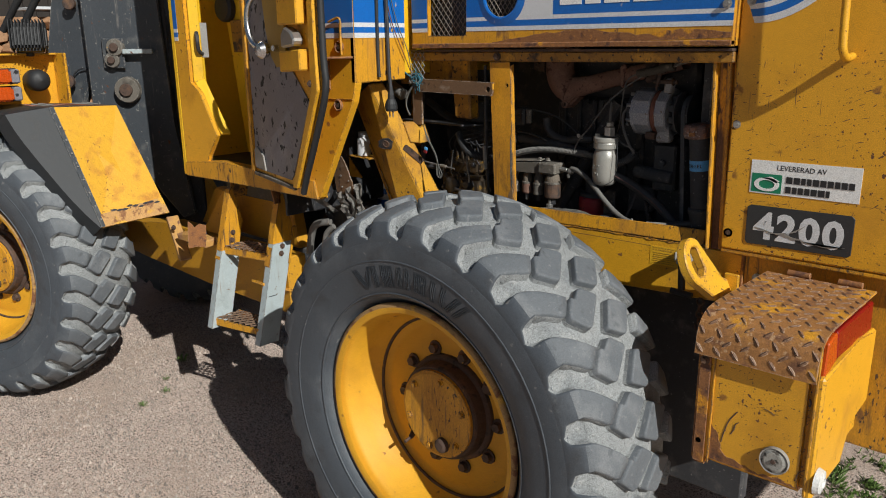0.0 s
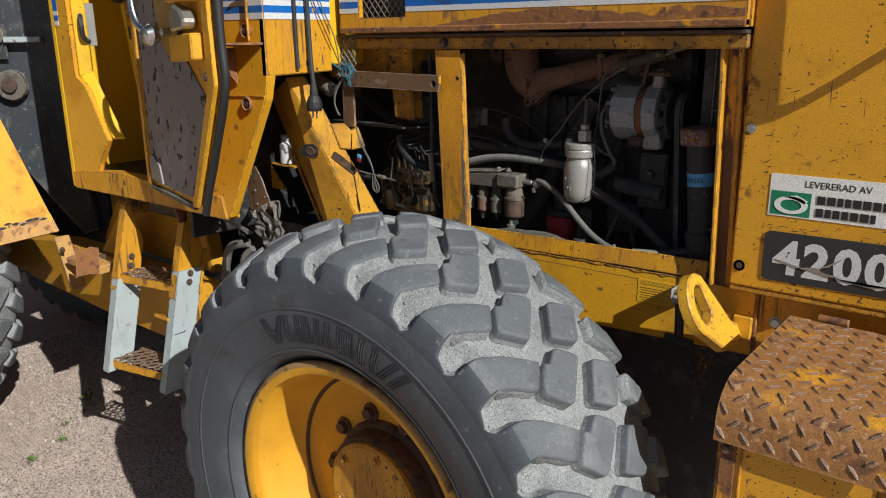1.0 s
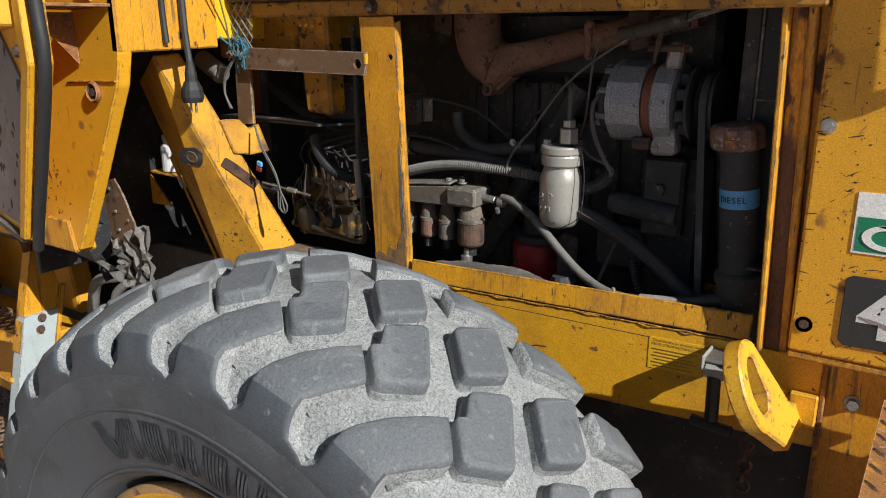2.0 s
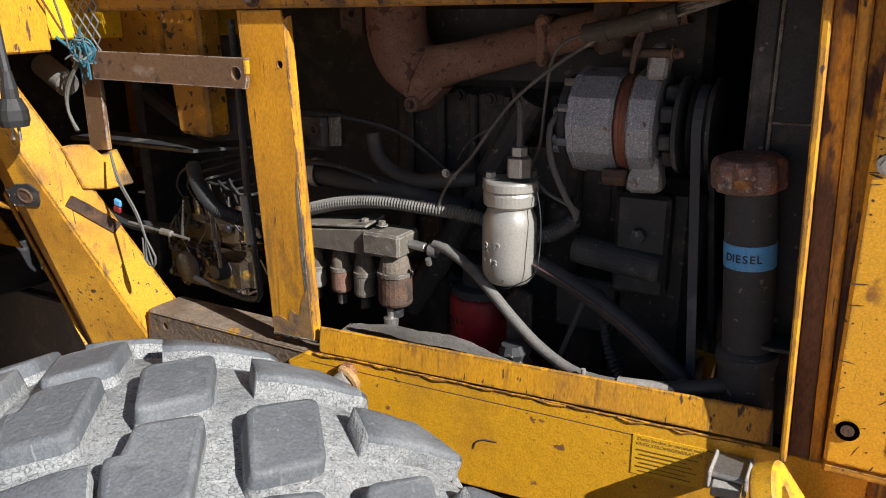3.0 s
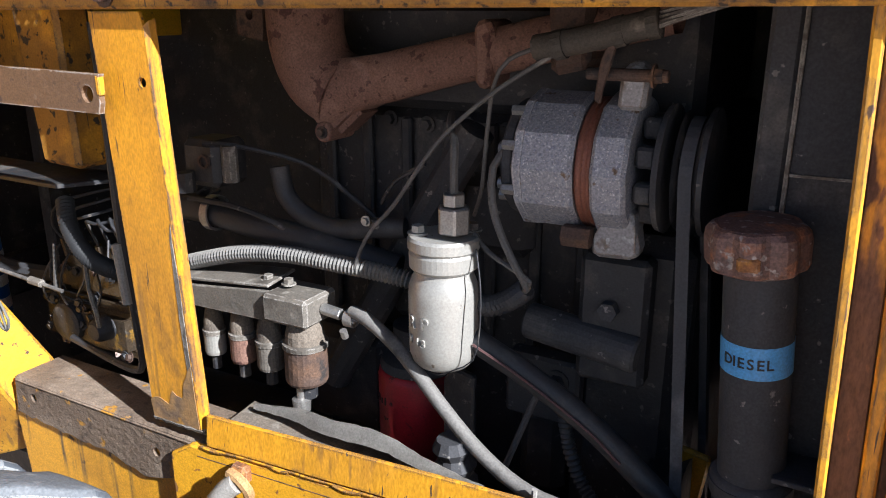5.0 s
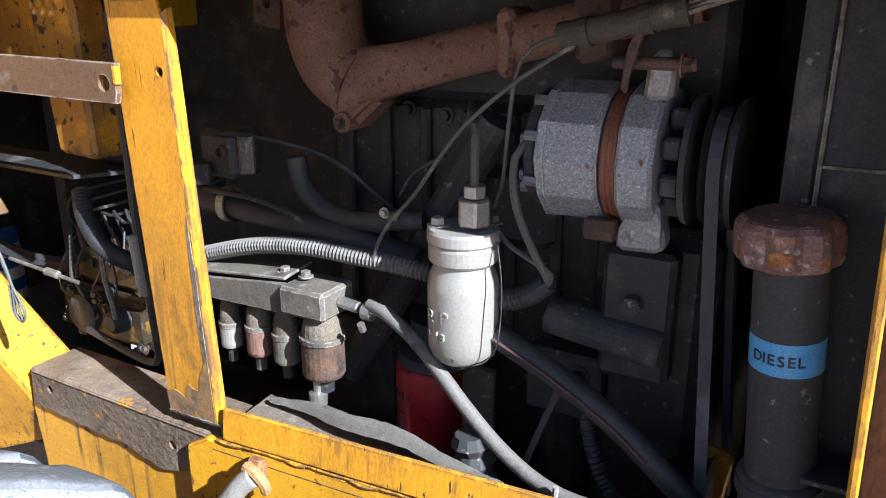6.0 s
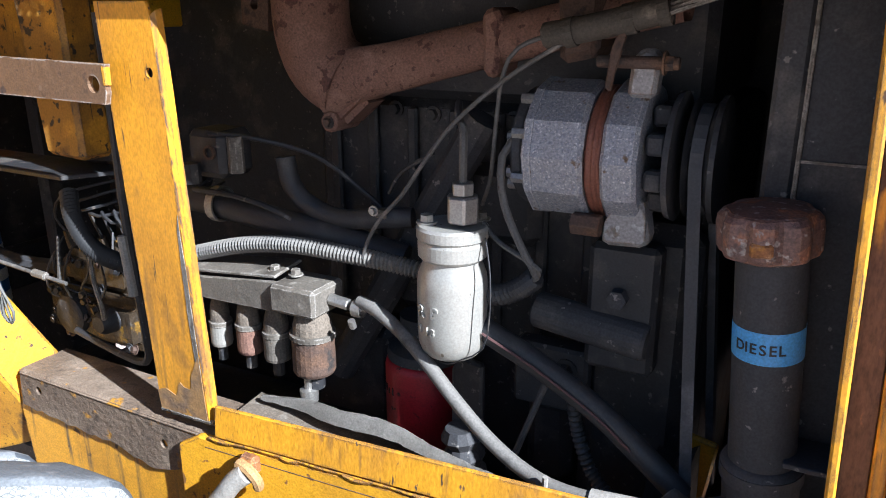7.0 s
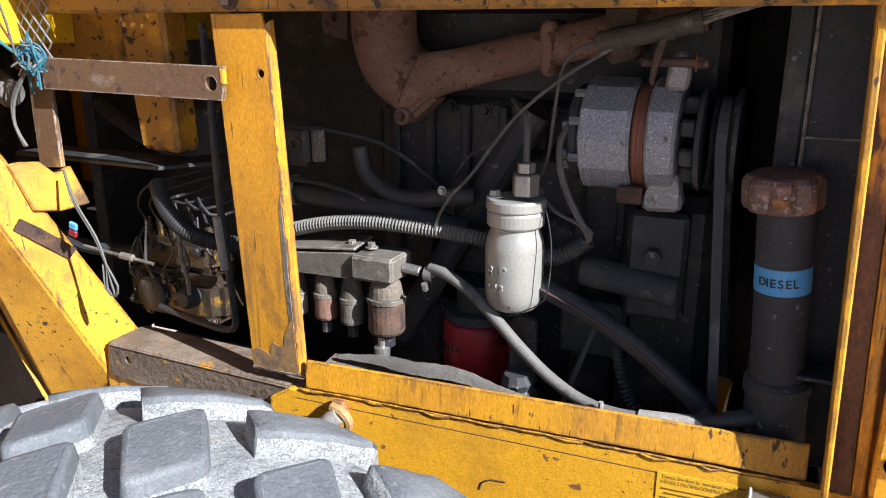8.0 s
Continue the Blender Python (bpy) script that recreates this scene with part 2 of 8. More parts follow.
sidewall_rubber = material("tyre sidewall", (0.066, 0.077, 0.092), 0.6, vary=0.25, grain=100, layers=(((0.115, 0.126, 0.140), 6, 0.50, 0.3, 0.75), ((0.055, 0.058, 0.064), 14, 0.56, 0.2, 0.7), ((0.17, 0.17, 0.17), 40, 0.66, 0.05, 0.8)), bump=0.14, bump_scale=140, speck=0.25)
belt_rubber = material("dusty belt rubber", (0.055, 0.058, 0.066), 0.7, vary=0.25, grain=60, layers=(((0.15, 0.15, 0.16), 20, 0.52, 0.2, 0.8),), bump=0.1)
rubber_black = material("black rubber", (0.022, 0.023, 0.025), 0.6, vary=0.3, grain=80, bump=0.1)
hose_rubber = material("hose rubber", (0.035, 0.036, 0.04), 0.55, vary=0.35, grain=60, layers=(((0.09, 0.085, 0.08), 20, 0.55, 0.2, 0.8),), bump=0.15)
pipe_dark = material("grimy thin pipe", (0.095, 0.092, 0.088), 0.6, vary=0.3, grain=90, layers=(((0.18, 0.165, 0.15), 35, 0.55, 0.12, 0.7), ((0.04, 0.035, 0.03), 50, 0.60, 0.08, 0.7)), bump=0.1)
hose_grey = material("dusty grey hose", (0.155, 0.148, 0.137), 0.7, vary=0.25, grain=90, layers=(((0.06, 0.056, 0.052), 22, 0.56, 0.15, 0.7),), bump=0.2, speck=0.25)
# Grease on the engine; on the added sheets it paints the bay's shade.
engine_dark = material("greasy engine metal and shade sheets", (0.026, 0.027, 0.031), 0.55, vary=0.5, grain=90, layers=(((0.08, 0.072, 0.065), 22, 0.56, 0.12, 0.8), ((0.13, 0.12, 0.11), 100, 0.64, 0.05, 0.7)), bump=0.4)
grime = material("grimy metal", (0.14, 0.125, 0.105), 0.72, vary=0.35, grain=90, layers=(((0.06, 0.05, 0.04), 18, 0.53, 0.15, 0.8), ((0.24, 0.22, 0.19), 40, 0.60, 0.08, 0.7), ((0.45, 0.23, 0.03), 26, 0.69, 0.03, 0.7)), bump=0.3, speck=0.3, edge=((0.34, 0.32, 0.29), 0.003))
steel = material("dull steel", (0.42, 0.41, 0.39), 0.42, 0.8, vary=0.25, grain=80, layers=(((0.16, 0.10, 0.07), 25, 0.6, 0.15, 0.8),), bump=0.15)
aluminium = material("weathered aluminium", (0.35, 0.365, 0.405), 0.5, 0.45, vary=0.14, grain=420, layers=(((0.27, 0.295, 0.36), 320, 0.54, 0.08, 0.65), ((0.60, 0.61, 0.63), 460, 0.60, 0.05, 0.45), ((0.22, 0.16, 0.11), 60, 0.665, 0.05, 0.85)), bump=0.3, bump_scale=420, speck=0.3, edge=((0.6, 0.6, 0.62), 0.003), drips=((0.26, 0.19, 0.13), 0.66))
cast_grey = material("dull cast bracket", (0.30, 0.295, 0.30), 0.5, 0.4, vary=0.2, grain=260, layers=(((0.20, 0.15, 0.11), 40, 0.58, 0.10, 0.8), ((0.42, 0.42, 0.43), 130, 0.58, 0.08, 0.45)), bump=0.25, bump_scale=260, speck=0.25, edge=((0.24, 0.17, 0.12), 0.003))
greasy_yellow = material("oil-soaked yellow paint", (0.045, 0.032, 0.020), 0.4, vary=0.45, grain=110, layers=(((0.20, 0.11, 0.014), 34, 0.60, 0.06, 0.45), ((0.06, 0.05, 0.04), 60, 0.60, 0.06, 0.7), ((0.02, 0.017, 0.015), 24, 0.55, 0.10, 0.5)), bump=0.7, bump_scale=70, speck=0.35)
jar_white = material("off-white cast metal", (0.37, 0.36, 0.33), 0.36, 0.35, vary=0.12, grain=120, layers=(((0.30, 0.27, 0.21), 22, 0.60, 0.12, 0.7), ((0.16, 0.13, 0.10), 70, 0.68, 0.03, 0.7)), bump=0.05, bump_scale=120, speck=0.14)
copper = material("copper windings", (0.22, 0.085, 0.055), 0.55, 0.3, vary=0.35, grain=90, bump=0.3)
red_paint = material("red filter paint", (0.36, 0.014, 0.024), 0.42, vary=0.25, grain=60, layers=(((0.06, 0.01, 0.012), 14, 0.50, 0.2, 0.7), ((0.03, 0.02, 0.02), 50, 0.60, 0.06, 0.8)), bump=0.12)
black_paint = material("black painted steel", (0.052, 0.053, 0.058), 0.68, spec=0.3, vary=0.4, grain=90, layers=(((0.11, 0.105, 0.10), 18, 0.55, 0.15, 0.8), ((0.20, 0.19, 0.18), 90, 0.66, 0.04, 0.8)), bump=0.2)
skirt_black = material("dark flexible plastic", (0.022, 0.025, 0.029), 0.6, vary=0.25, grain=50, layers=(((0.045, 0.045, 0.045), 12, 0.58, 0.2, 0.7),), bump=0.1)
charcoal = material("charcoal grey paint", (0.050, 0.057, 0.066), 0.48, vary=0.3, grain=50, layers=(((0.13, 0.13, 0.125), 9, 0.56, 0.18, 0.7), ((0.20, 0.195, 0.18), 55, 0.655, 0.03, 0.8), (RUST, 40, 0.68, 0.05, 0.85)), bump=0.16, speck=0.3, edge=((0.24, 0.22, 0.20), 0.006), drips=((0.16, 0.15, 0.14), 0.62), scratch=((0.22, 0.21, 0.20), 0.45))
grey_trim = material("scuffed grey door trim", (0.20, 0.195, 0.22), 0.65, vary=0.15, grain=60, layers=(((0.27, 0.26, 0.27), 9, 0.54, 0.2, 0.7), ((0.018, 0.018, 0.02), 30, 0.60, 0.012, 0.8)), bump=0.3, streak=0.85, scratch=((0.06, 0.06, 0.065), 0.4))
blue_paint = material("blue paint", (0.010, 0.125, 0.46), 0.4, vary=0.15, grain=40, layers=(((0.62, 0.33, 0.04), 17, 0.71, 0.02, 0.6), ((0.40, 0.40, 0.42), 30, 0.68, 0.08, 0.7)), bump=0.06)
white_paint = material("faded white stripe", (0.62, 0.63, 0.65), 0.5, vary=0.15, layers=(((0.35, 0.27, 0.18), 16, 0.64, 0.1, 0.7),), bump=0.05)
white_sticker = material("white sticker", (0.78, 0.78, 0.77), 0.45, vary=0.06, bump=0.03)
green_sticker = material("green sticker ink", (0.01, 0.20, 0.10), 0.45, vary=0.1, bump=0.03)
black_ink = material("black ink", (0.02, 0.02, 0.022), 0.5, vary=0.2, bump=0.02)
plate_black = material("black plate", (0.028, 0.03, 0.033), 0.5, vary=0.25, layers=(((0.12, 0.11, 0.10), 60, 0.68, 0.05, 0.7),), bump=0.05)
faded_ink = material("faded print", (0.30, 0.17, 0.03), 0.6, vary=0.3, bump=0.02)
sticker_yellow = material("yellow sticker", (0.76, 0.43, 0.02), 0.45, vary=0.06, bump=0.03)
sticker_blue = material("light blue tape", (0.10, 0.36, 0.72), 0.45, vary=0.08, bump=0.05)
blue_grey = material("pale blue-grey paint", (0.40, 0.46, 0.475), 0.5, vary=0.16, layers=(((0.30, 0.34, 0.34), 8, 0.55, 0.2, 0.6), ((0.24, 0.20, 0.16), 45, 0.66, 0.06, 0.8), (RUST, 30, 0.70, 0.05, 0.85)), bump=0.1, edge=((0.20, 0.16, 0.13), 0.006), drips=((0.30, 0.29, 0.26), 0.58), scratch=((0.24, 0.25, 0.25), 0.4))
twine_blue = material("blue twine", (0.03, 0.14, 0.20), 0.8, vary=0.4, grain=200, bump=0.3)
twine_grey = material("grey cord", (0.13, 0.13, 0.12), 0.8, vary=0.4, grain=200, bump=0.3)
amber = material("amber lens", (0.50, 0.070, 0.005), 0.28, vary=0.2, grain=200, bump=0.3, bump_scale=200)
red_lens = material("red lens", (0.26, 0.004, 0.004), 0.3, vary=0.3, grain=200, bump=0.3, bump_scale=200)
glass_lens = material("clear ribbed lens", (0.70, 0.70, 0.68), 0.25, vary=0.2, grain=120, bump=0.4, bump_scale=120)
chrome = material("dull chrome", (0.66, 0.66, 0.66), 0.25, 1.0, vary=0.15, bump=0.05)
plastic_grey = material("grey plastic sheet", (0.30, 0.285, 0.26), 0.7, vary=0.3, grain=90, layers=(((0.38, 0.36, 0.33), 16, 0.57, 0.15, 0.7), ((0.14, 0.125, 0.11), 30, 0.58, 0.1, 0.8)), bump=0.3)
gravel = material("gravel ground", (0.68, 0.53, 0.45), 0.95, vary=0.5, grain=260, layers=(((0.70, 0.60, 0.53), 150, 0.56, 0.05, 0.95), ((0.12, 0.092, 0.075), 120, 0.545, 0.05, 0.95), ((0.50, 0.385, 0.315), 2.6, 0.48, 0.22, 0.95)), bump=1.6, bump_scale=130, speck=0.6)
stone = material("gravel stones", (0.40, 0.335, 0.29), 0.9, vary=0.3, grain=30, bump=0.3, pieces=0.5)
leaf_green = material("weed leaves", (0.10, 0.17, 0.03), 0.6, vary=0.4, bump=0.1)
barn_wood = material("dark barn boards", (0.035, 0.028, 0.024), 0.85, vary=0.5, grain=40, bump=0.4, streak=0.15)
log_end = material("split firewood", (0.42, 0.24, 0.13), 0.85, vary=0.45, grain=30, layers=(((0.20, 0.11, 0.06), 22, 0.52, 0.2, 0.9),), bump=0.5)
foot_grime = material("brown smeared grime", (0.30, 0.175, 0.07), 0.75, vary=0.4, grain=90, layers=(((0.16, 0.105, 0.065), 30, 0.50, 0.15, 0.8), ((0.52, 0.26, 0.025), 22, 0.60, 0.08, 0.6)), bump=0.3)
crust = material("baked-on grime", (0.165, 0.122, 0.088), 0.75, vary=0.35, grain=120, layers=(((0.07, 0.052, 0.04), 60, 0.57, 0.12, 0.8), ((0.25, 0.195, 0.145), 12, 0.52, 0.18, 0.8), ((0.40, 0.20, 0.025), 38, 0.635, 0.05, 0.6)), bump=0.65, bump_scale=120, speck=0.3)
ledge_dust = material("dust on oily steel", (0.155, 0.128, 0.10), 0.85, vary=0.3, grain=120, layers=(((0.055, 0.046, 0.04), 15, 0.54, 0.15, 0.8), ((0.21, 0.185, 0.155), 34, 0.60, 0.10, 0.85)), bump=0.35, bump_scale=120, speck=0.35)
yellow_drips = material("yellow paint with drip stains", YELLOW, 0.5, vary=0.2, grain=60, layers=(((0.46, 0.22, 0.02), 8, 0.50, 0.2, 0.6), ((0.15, 0.085, 0.04), 50, 0.65, 0.03, 0.8)), bump=0.15, drips=((0.12, 0.075, 0.04), 0.54), edge=((0.08, 0.05, 0.03), 0.006), clump=True)
link_steel = material("brown handled steel", (0.155, 0.092, 0.052), 0.6, 0.1, vary=0.3, grain=120, layers=(((0.24, 0.19, 0.15), 30, 0.60, 0.12, 0.55), ((0.45, 0.22, 0.03), 12, 0.62, 0.10, 0.6), ((0.07, 0.045, 0.035), 50, 0.60, 0.06, 0.8)), bump=0.25, drips=((0.27, 0.23, 0.20), 0.64), edge=((0.46, 0.42, 0.38), 0.003))
rim_edge = material("rusty chipped rim edge", (0.40, 0.24, 0.10), 0.8, vary=0.3, grain=120, layers=(((0.20, 0.085, 0.04), 30, 0.52, 0.10, 0.85), ((0.62, 0.34, 0.05), 22, 0.60, 0.08, 0.6)), bump=0.4, speck=0.35)
loom_tape = material("taped loom", (0.06, 0.053, 0.043), 0.75, vary=0.3, grain=120, layers=(((0.17, 0.15, 0.12), 40, 0.58, 0.10, 0.8),), bump=0.4, speck=0.3)
guard_foot = material("flaking rusty paint", (0.52, 0.29, 0.10), 0.75, vary=0.3, grain=90, layers=(((0.66, 0.36, 0.03), 16, 0.53, 0.08, 0.6), ((0.24, 0.11, 0.05), 26, 0.55, 0.08, 0.9), ((0.09, 0.045, 0.03), 60, 0.64, 0.05, 0.9)), bump=0.45, speck=0.35)
guard_yellow = material("sunlit mudguard paint", (0.69, 0.365, 0.020), 0.5, vary=0.18, grain=60, layers=(((0.50, 0.22, 0.02), 14, 0.53, 0.15, 0.7), ((0.22, 0.09, 0.03), 55, 0.68, 0.04, 0.85), (RUST, 110, 0.675, 0.03, 0.85)), bump=0.2, speck=0.3, clump=True)
jamb_rust = material("rust-patched channel paint", (0.56, 0.26, 0.014), 0.6, vary=0.3, grain=80, layers=(((0.115, 0.062, 0.045), 7, 0.46, 0.05, 0.85), ((0.085, 0.045, 0.035), 26, 0.55, 0.05, 0.9), ((0.20, 0.10, 0.06), 90, 0.62, 0.05, 0.9)), bump=0.35, streak=0.35, speck=0.3, edge=((0.10, 0.06, 0.04), 0.005), drips=((0.11, 0.06, 0.045), 0.52))
mesh_dark = material("dark wire mesh", (0.16, 0.14, 0.12), 0.6, 0.3, vary=0.4, bump=0.1)

# ---- building helpers ----


def part(name, bm, mat, parent=None, label="", m=None, smooth=False):
    """Links a bmesh as one mesh object under a thing or a part."""
    data = bpy.data.meshes.new(name)
    bmesh.ops.recalc_face_normals(bm, faces=bm.faces)
    if smooth:
        for f in bm.faces:
            f.smooth = len(f.verts) <= 4
    bm.to_mesh(data)
    bm.free()
    if smooth:
        data.set_sharp_from_angle(angle=radians(42))
    return put(name, data, mat, parent, label, m)


def put(name, data, mat, parent=None, label="", m=None):
    """Links mesh data as one object; alike pieces share the data."""
    if mat and not data.materials:
        data.materials.append(mat)
    ob = new(name, data)
    if parent:
        ob.parent = parent
    if m is not None:
        ob.matrix_basis = m
    if label:
        ob["label"] = label
    return ob


def thing(name, label, category, group="", at=(0, 0, 0)):
    ob = new(name)
    ob.empty_display_size = 0.1
    ob.location = at
    return tagged(ob, label, category, group)


def solid(bm, ring, other, bevel=0.0, segments=1):
    """A closed prism between two rings of the same number of points."""
    a = [bm.verts.new(p) for p in ring]
    b = [bm.verts.new(p) for p in other]
    faces = [bm.faces.new(a), bm.faces.new(list(reversed(b)))]
    k = len(a)
    for i in range(k):
        faces.append(bm.faces.new((a[(i + 1) % k], a[i], b[i], b[(i + 1) % k])))
    if bevel:
        edges = list({e for f in faces for e in f.edges})
        bmesh.ops.bevel(bm, geom=edges, offset=bevel, segments=segments, affect="EDGES", clamp_overlap=True)
    return bm


def block(x0, y0, z0, x1, y1, z1, bevel=0.004, bm=None, m=None, segments=1):
    """A box with eased edges."""
    bm = bm or bmesh.new()
    ring = [Vector(p) for p in ((x0, y0, z0), (x1, y0, z0), (x1, y1, z0), (x0, y1, z0))]
    top = [Vector((p.x, p.y, z1)) for p in ring]
    if m is not None:
        ring, top = [m @ p for p in ring], [m @ p for p in top]
    return solid(bm, ring, top, bevel, segments)


def sheet(points, y, thick, bevel=0.002, bm=None, m=None):
    """A plate cut to an outline in x and z, with its outer face at y and its thickness away from the viewer's side."""
    bm = bm or bmesh.new()
    a = [Vector((x, y, z)) for x, z in points]
    b = [Vector((x, y + thick, z)) for x, z in points]
    if m is not None:
        a, b = [m @ p for p in a], [m @ p for p in b]
    return solid(bm, a, b, bevel)


def slab(corners, depth, bevel=0.002, bm=None):
    """A plate on any corners in space, thickened along its normal by depth."""
    bm = bm or bmesh.new()
    pts = [Vector(p) for p in corners]
    normal = (pts[1] - pts[0]).cross(pts[2] - pts[0]).normalized() * depth
    return solid(bm, pts, [p + normal for p in pts], bevel)


def rod(p0, p1, r0, r1=None, seg=16, bm=None, bevel=0.0):
    """A round bar or a cone between two points."""
    bm = bm or bmesh.new()
    p0, p1 = Vector(p0), Vector(p1)
    q = (p1 - p0).to_track_quat("Z", "Y").to_matrix()
    r1 = r0 if r1 is None else r1
    a, b = [], []
    for i in range(seg):
        t = 2 * math.pi * i / seg
        d = q @ Vector((math.cos(t), math.sin(t), 0))
        a.append(p0 + d * r0)
        b.append(p1 + d * r1)
    return solid(bm, a, b, bevel)


def glide(points, step):
    """Points along a smooth curve through the given ones."""
    p = [Vector(q) for q in points]
    p = [p[0] * 2 - p[1]] + p + [p[-1] * 2 - p[-2]]
    out = []
    for i in range(1, len(p) - 2):
        a, b, c, d = p[i - 1:i + 3]
        k = max(2, int((c - b).length / step))
        for j in range(k):
            t = j / k
            out.append(0.5 * (2 * b + (c - a) * t + (2 * a - 5 * b + 4 * c - d) * t * t + (3 * b - a - 3 * c + d) * t ** 3))
    out.append(p[-2])
    return out


def hose(points, r, seg=8, step=0.012, ribs=0.0, bm=None, smooth=True):
    """A bent tube along points; ribs: the pitch of a corrugated sleeve."""
    bm = bm or bmesh.new()
    if ribs:
        step = ribs / 2
    path = glide(points, step) if smooth else [Vector(q) for q in points]
    rings, side = [], None
    for i, p in enumerate(path):
        d = (path[min(i + 1, len(path) - 1)] - path[max(i - 1, 0)]).normalized()
        if side is None:
            side = d.orthogonal().normalized()
        side = (side - d * side.dot(d)).normalized()
        up = d.cross(side)
        rr = r * (1.0 if not ribs or i % 2 else 0.74)
        rings.append([bm.verts.new(p + (side * math.cos(2 * math.pi * k / seg) + up * math.sin(2 * math.pi * k / seg)) * rr) for k in range(seg)])
    for a, b in zip(rings, rings[1:]):
        for k in range(seg):
            bm.faces.new((a[k], a[(k + 1) % seg], b[(k + 1) % seg], b[k]))
    bm.faces.new(list(reversed(rings[0])))
    bm.faces.new(rings[-1])
    return bm


def turned(profile, seg=48, axis="y", centre=(0, 0, 0), bm=None, closed=False, caps=True):
    """A turned shape: profile rows of (along the axis, radius)."""
    bm = bm or bmesh.new()
    c = Vector(centre)
    rings = []
    for along, r in profile:
        ring = []
        for i in range(seg):
            t = 2 * math.pi * i / seg
            u, v = r * math.cos(t), r * math.sin(t)
            q = {"x": (along, u, v), "y": (u, along, v), "z": (u, v, along)}[axis]
            ring.append(bm.verts.new(c + Vector(q)))
        rings.append(ring)
    pairs = list(zip(rings, rings[1:])) + ([(rings[-1], rings[0])] if closed else [])
    for a, b in pairs:
        for i in range(seg):
            bm.faces.new((a[i], a[(i + 1) % seg], b[(i + 1) % seg], b[i]))
    if not closed and caps:
        for ring in (rings[0], rings[-1]):
            bm.faces.new(ring)
    return bm


def bolt(p, toward, size=0.012, bm=None, washer=True):
    """A hexagon head with its washer, at p, facing toward."""
    bm = bm or bmesh.new()
    p, d = Vector(p), Vector(toward).normalized()
    if washer:
        rod(p, p + d * size * 0.2, size * 1.1, seg=12, bm=bm)
    rod(p + d * size * 0.2, p + d * size * 0.9, size * 0.75, size * 0.7, seg=6, bm=bm)
    return bm


def lettering(name, text, size, mat, parent, m, depth=0.0006, label="", align="LEFT", squash=1.0, bold=0.0):
    """Flat letters with the built-in font, turned into a mesh."""
    curve = bpy.data.curves.new(name, "FONT")
    curve.body, curve.size, curve.extrude, curve.align_x, curve.resolution_u, curve.offset = text, size, depth, align, 3, bold
    tmp = new(name, curve)
    bpy.context.view_layer.update()
    data = bpy.data.meshes.new_from_object(tmp.evaluated_get(bpy.context.evaluated_depsgraph_get()))
    bpy.data.objects.remove(tmp)
    data.materials.clear()
    return put(name, data, mat, parent, label, m @ Matrix.Diagonal((squash, 1, 1, 1)))


def pierced(points, y, thick, holes):
    """An upright plate of outline (x, z) with round holes (x, z, radius) cut right through."""
    bm = bmesh.new()
    loops = [points] + [[(x + r * math.cos(2 * math.pi * k / 18), z + r * math.sin(2 * math.pi * k / 18)) for k in range(18)] for x, z, r in holes]
    edges = []
    for loop in loops:
        v = [bm.verts.new((x, y, z)) for x, z in loop]
        edges += [bm.edges.new((v[k], v[(k + 1) % len(v)])) for k in range(len(v))]
    bmesh.ops.triangle_fill(bm, use_beauty=True, use_dissolve=False, edges=edges)
    made = bmesh.ops.extrude_face_region(bm, geom=bm.faces[:])
    for v in made["geom"]:
        if isinstance(v, bmesh.types.BMVert):
            v.co.y += thick
    return bm


def uneven(points, step, size, seed):
    """The same line with its stretches broken into short uneven ones."""
    rnd = random.Random(seed)
    out = []
    for (x0, z0), (x1, z1) in zip(points, points[1:]):
        k = max(1, int(math.hypot(x1 - x0, z1 - z0) / step))
        for i in range(k):
            s = i / k
            out.append((x0 + (x1 - x0) * s + rnd.uniform(-size, size), z0 + (z1 - z0) * s + rnd.uniform(-size, size)))
    return out + [points[-1]]


FACE = pose(0, 0, 0, 90)   # lettering that faces the viewer's side (-y)

# ---- ground ----


def fall(x):
    """How far the yard drops towards the machine's rear."""
    s = max(0.0, min(1.0, (x + 3.3) / 2.0))
    return 0.045 * s * s * (3 - 2 * s)


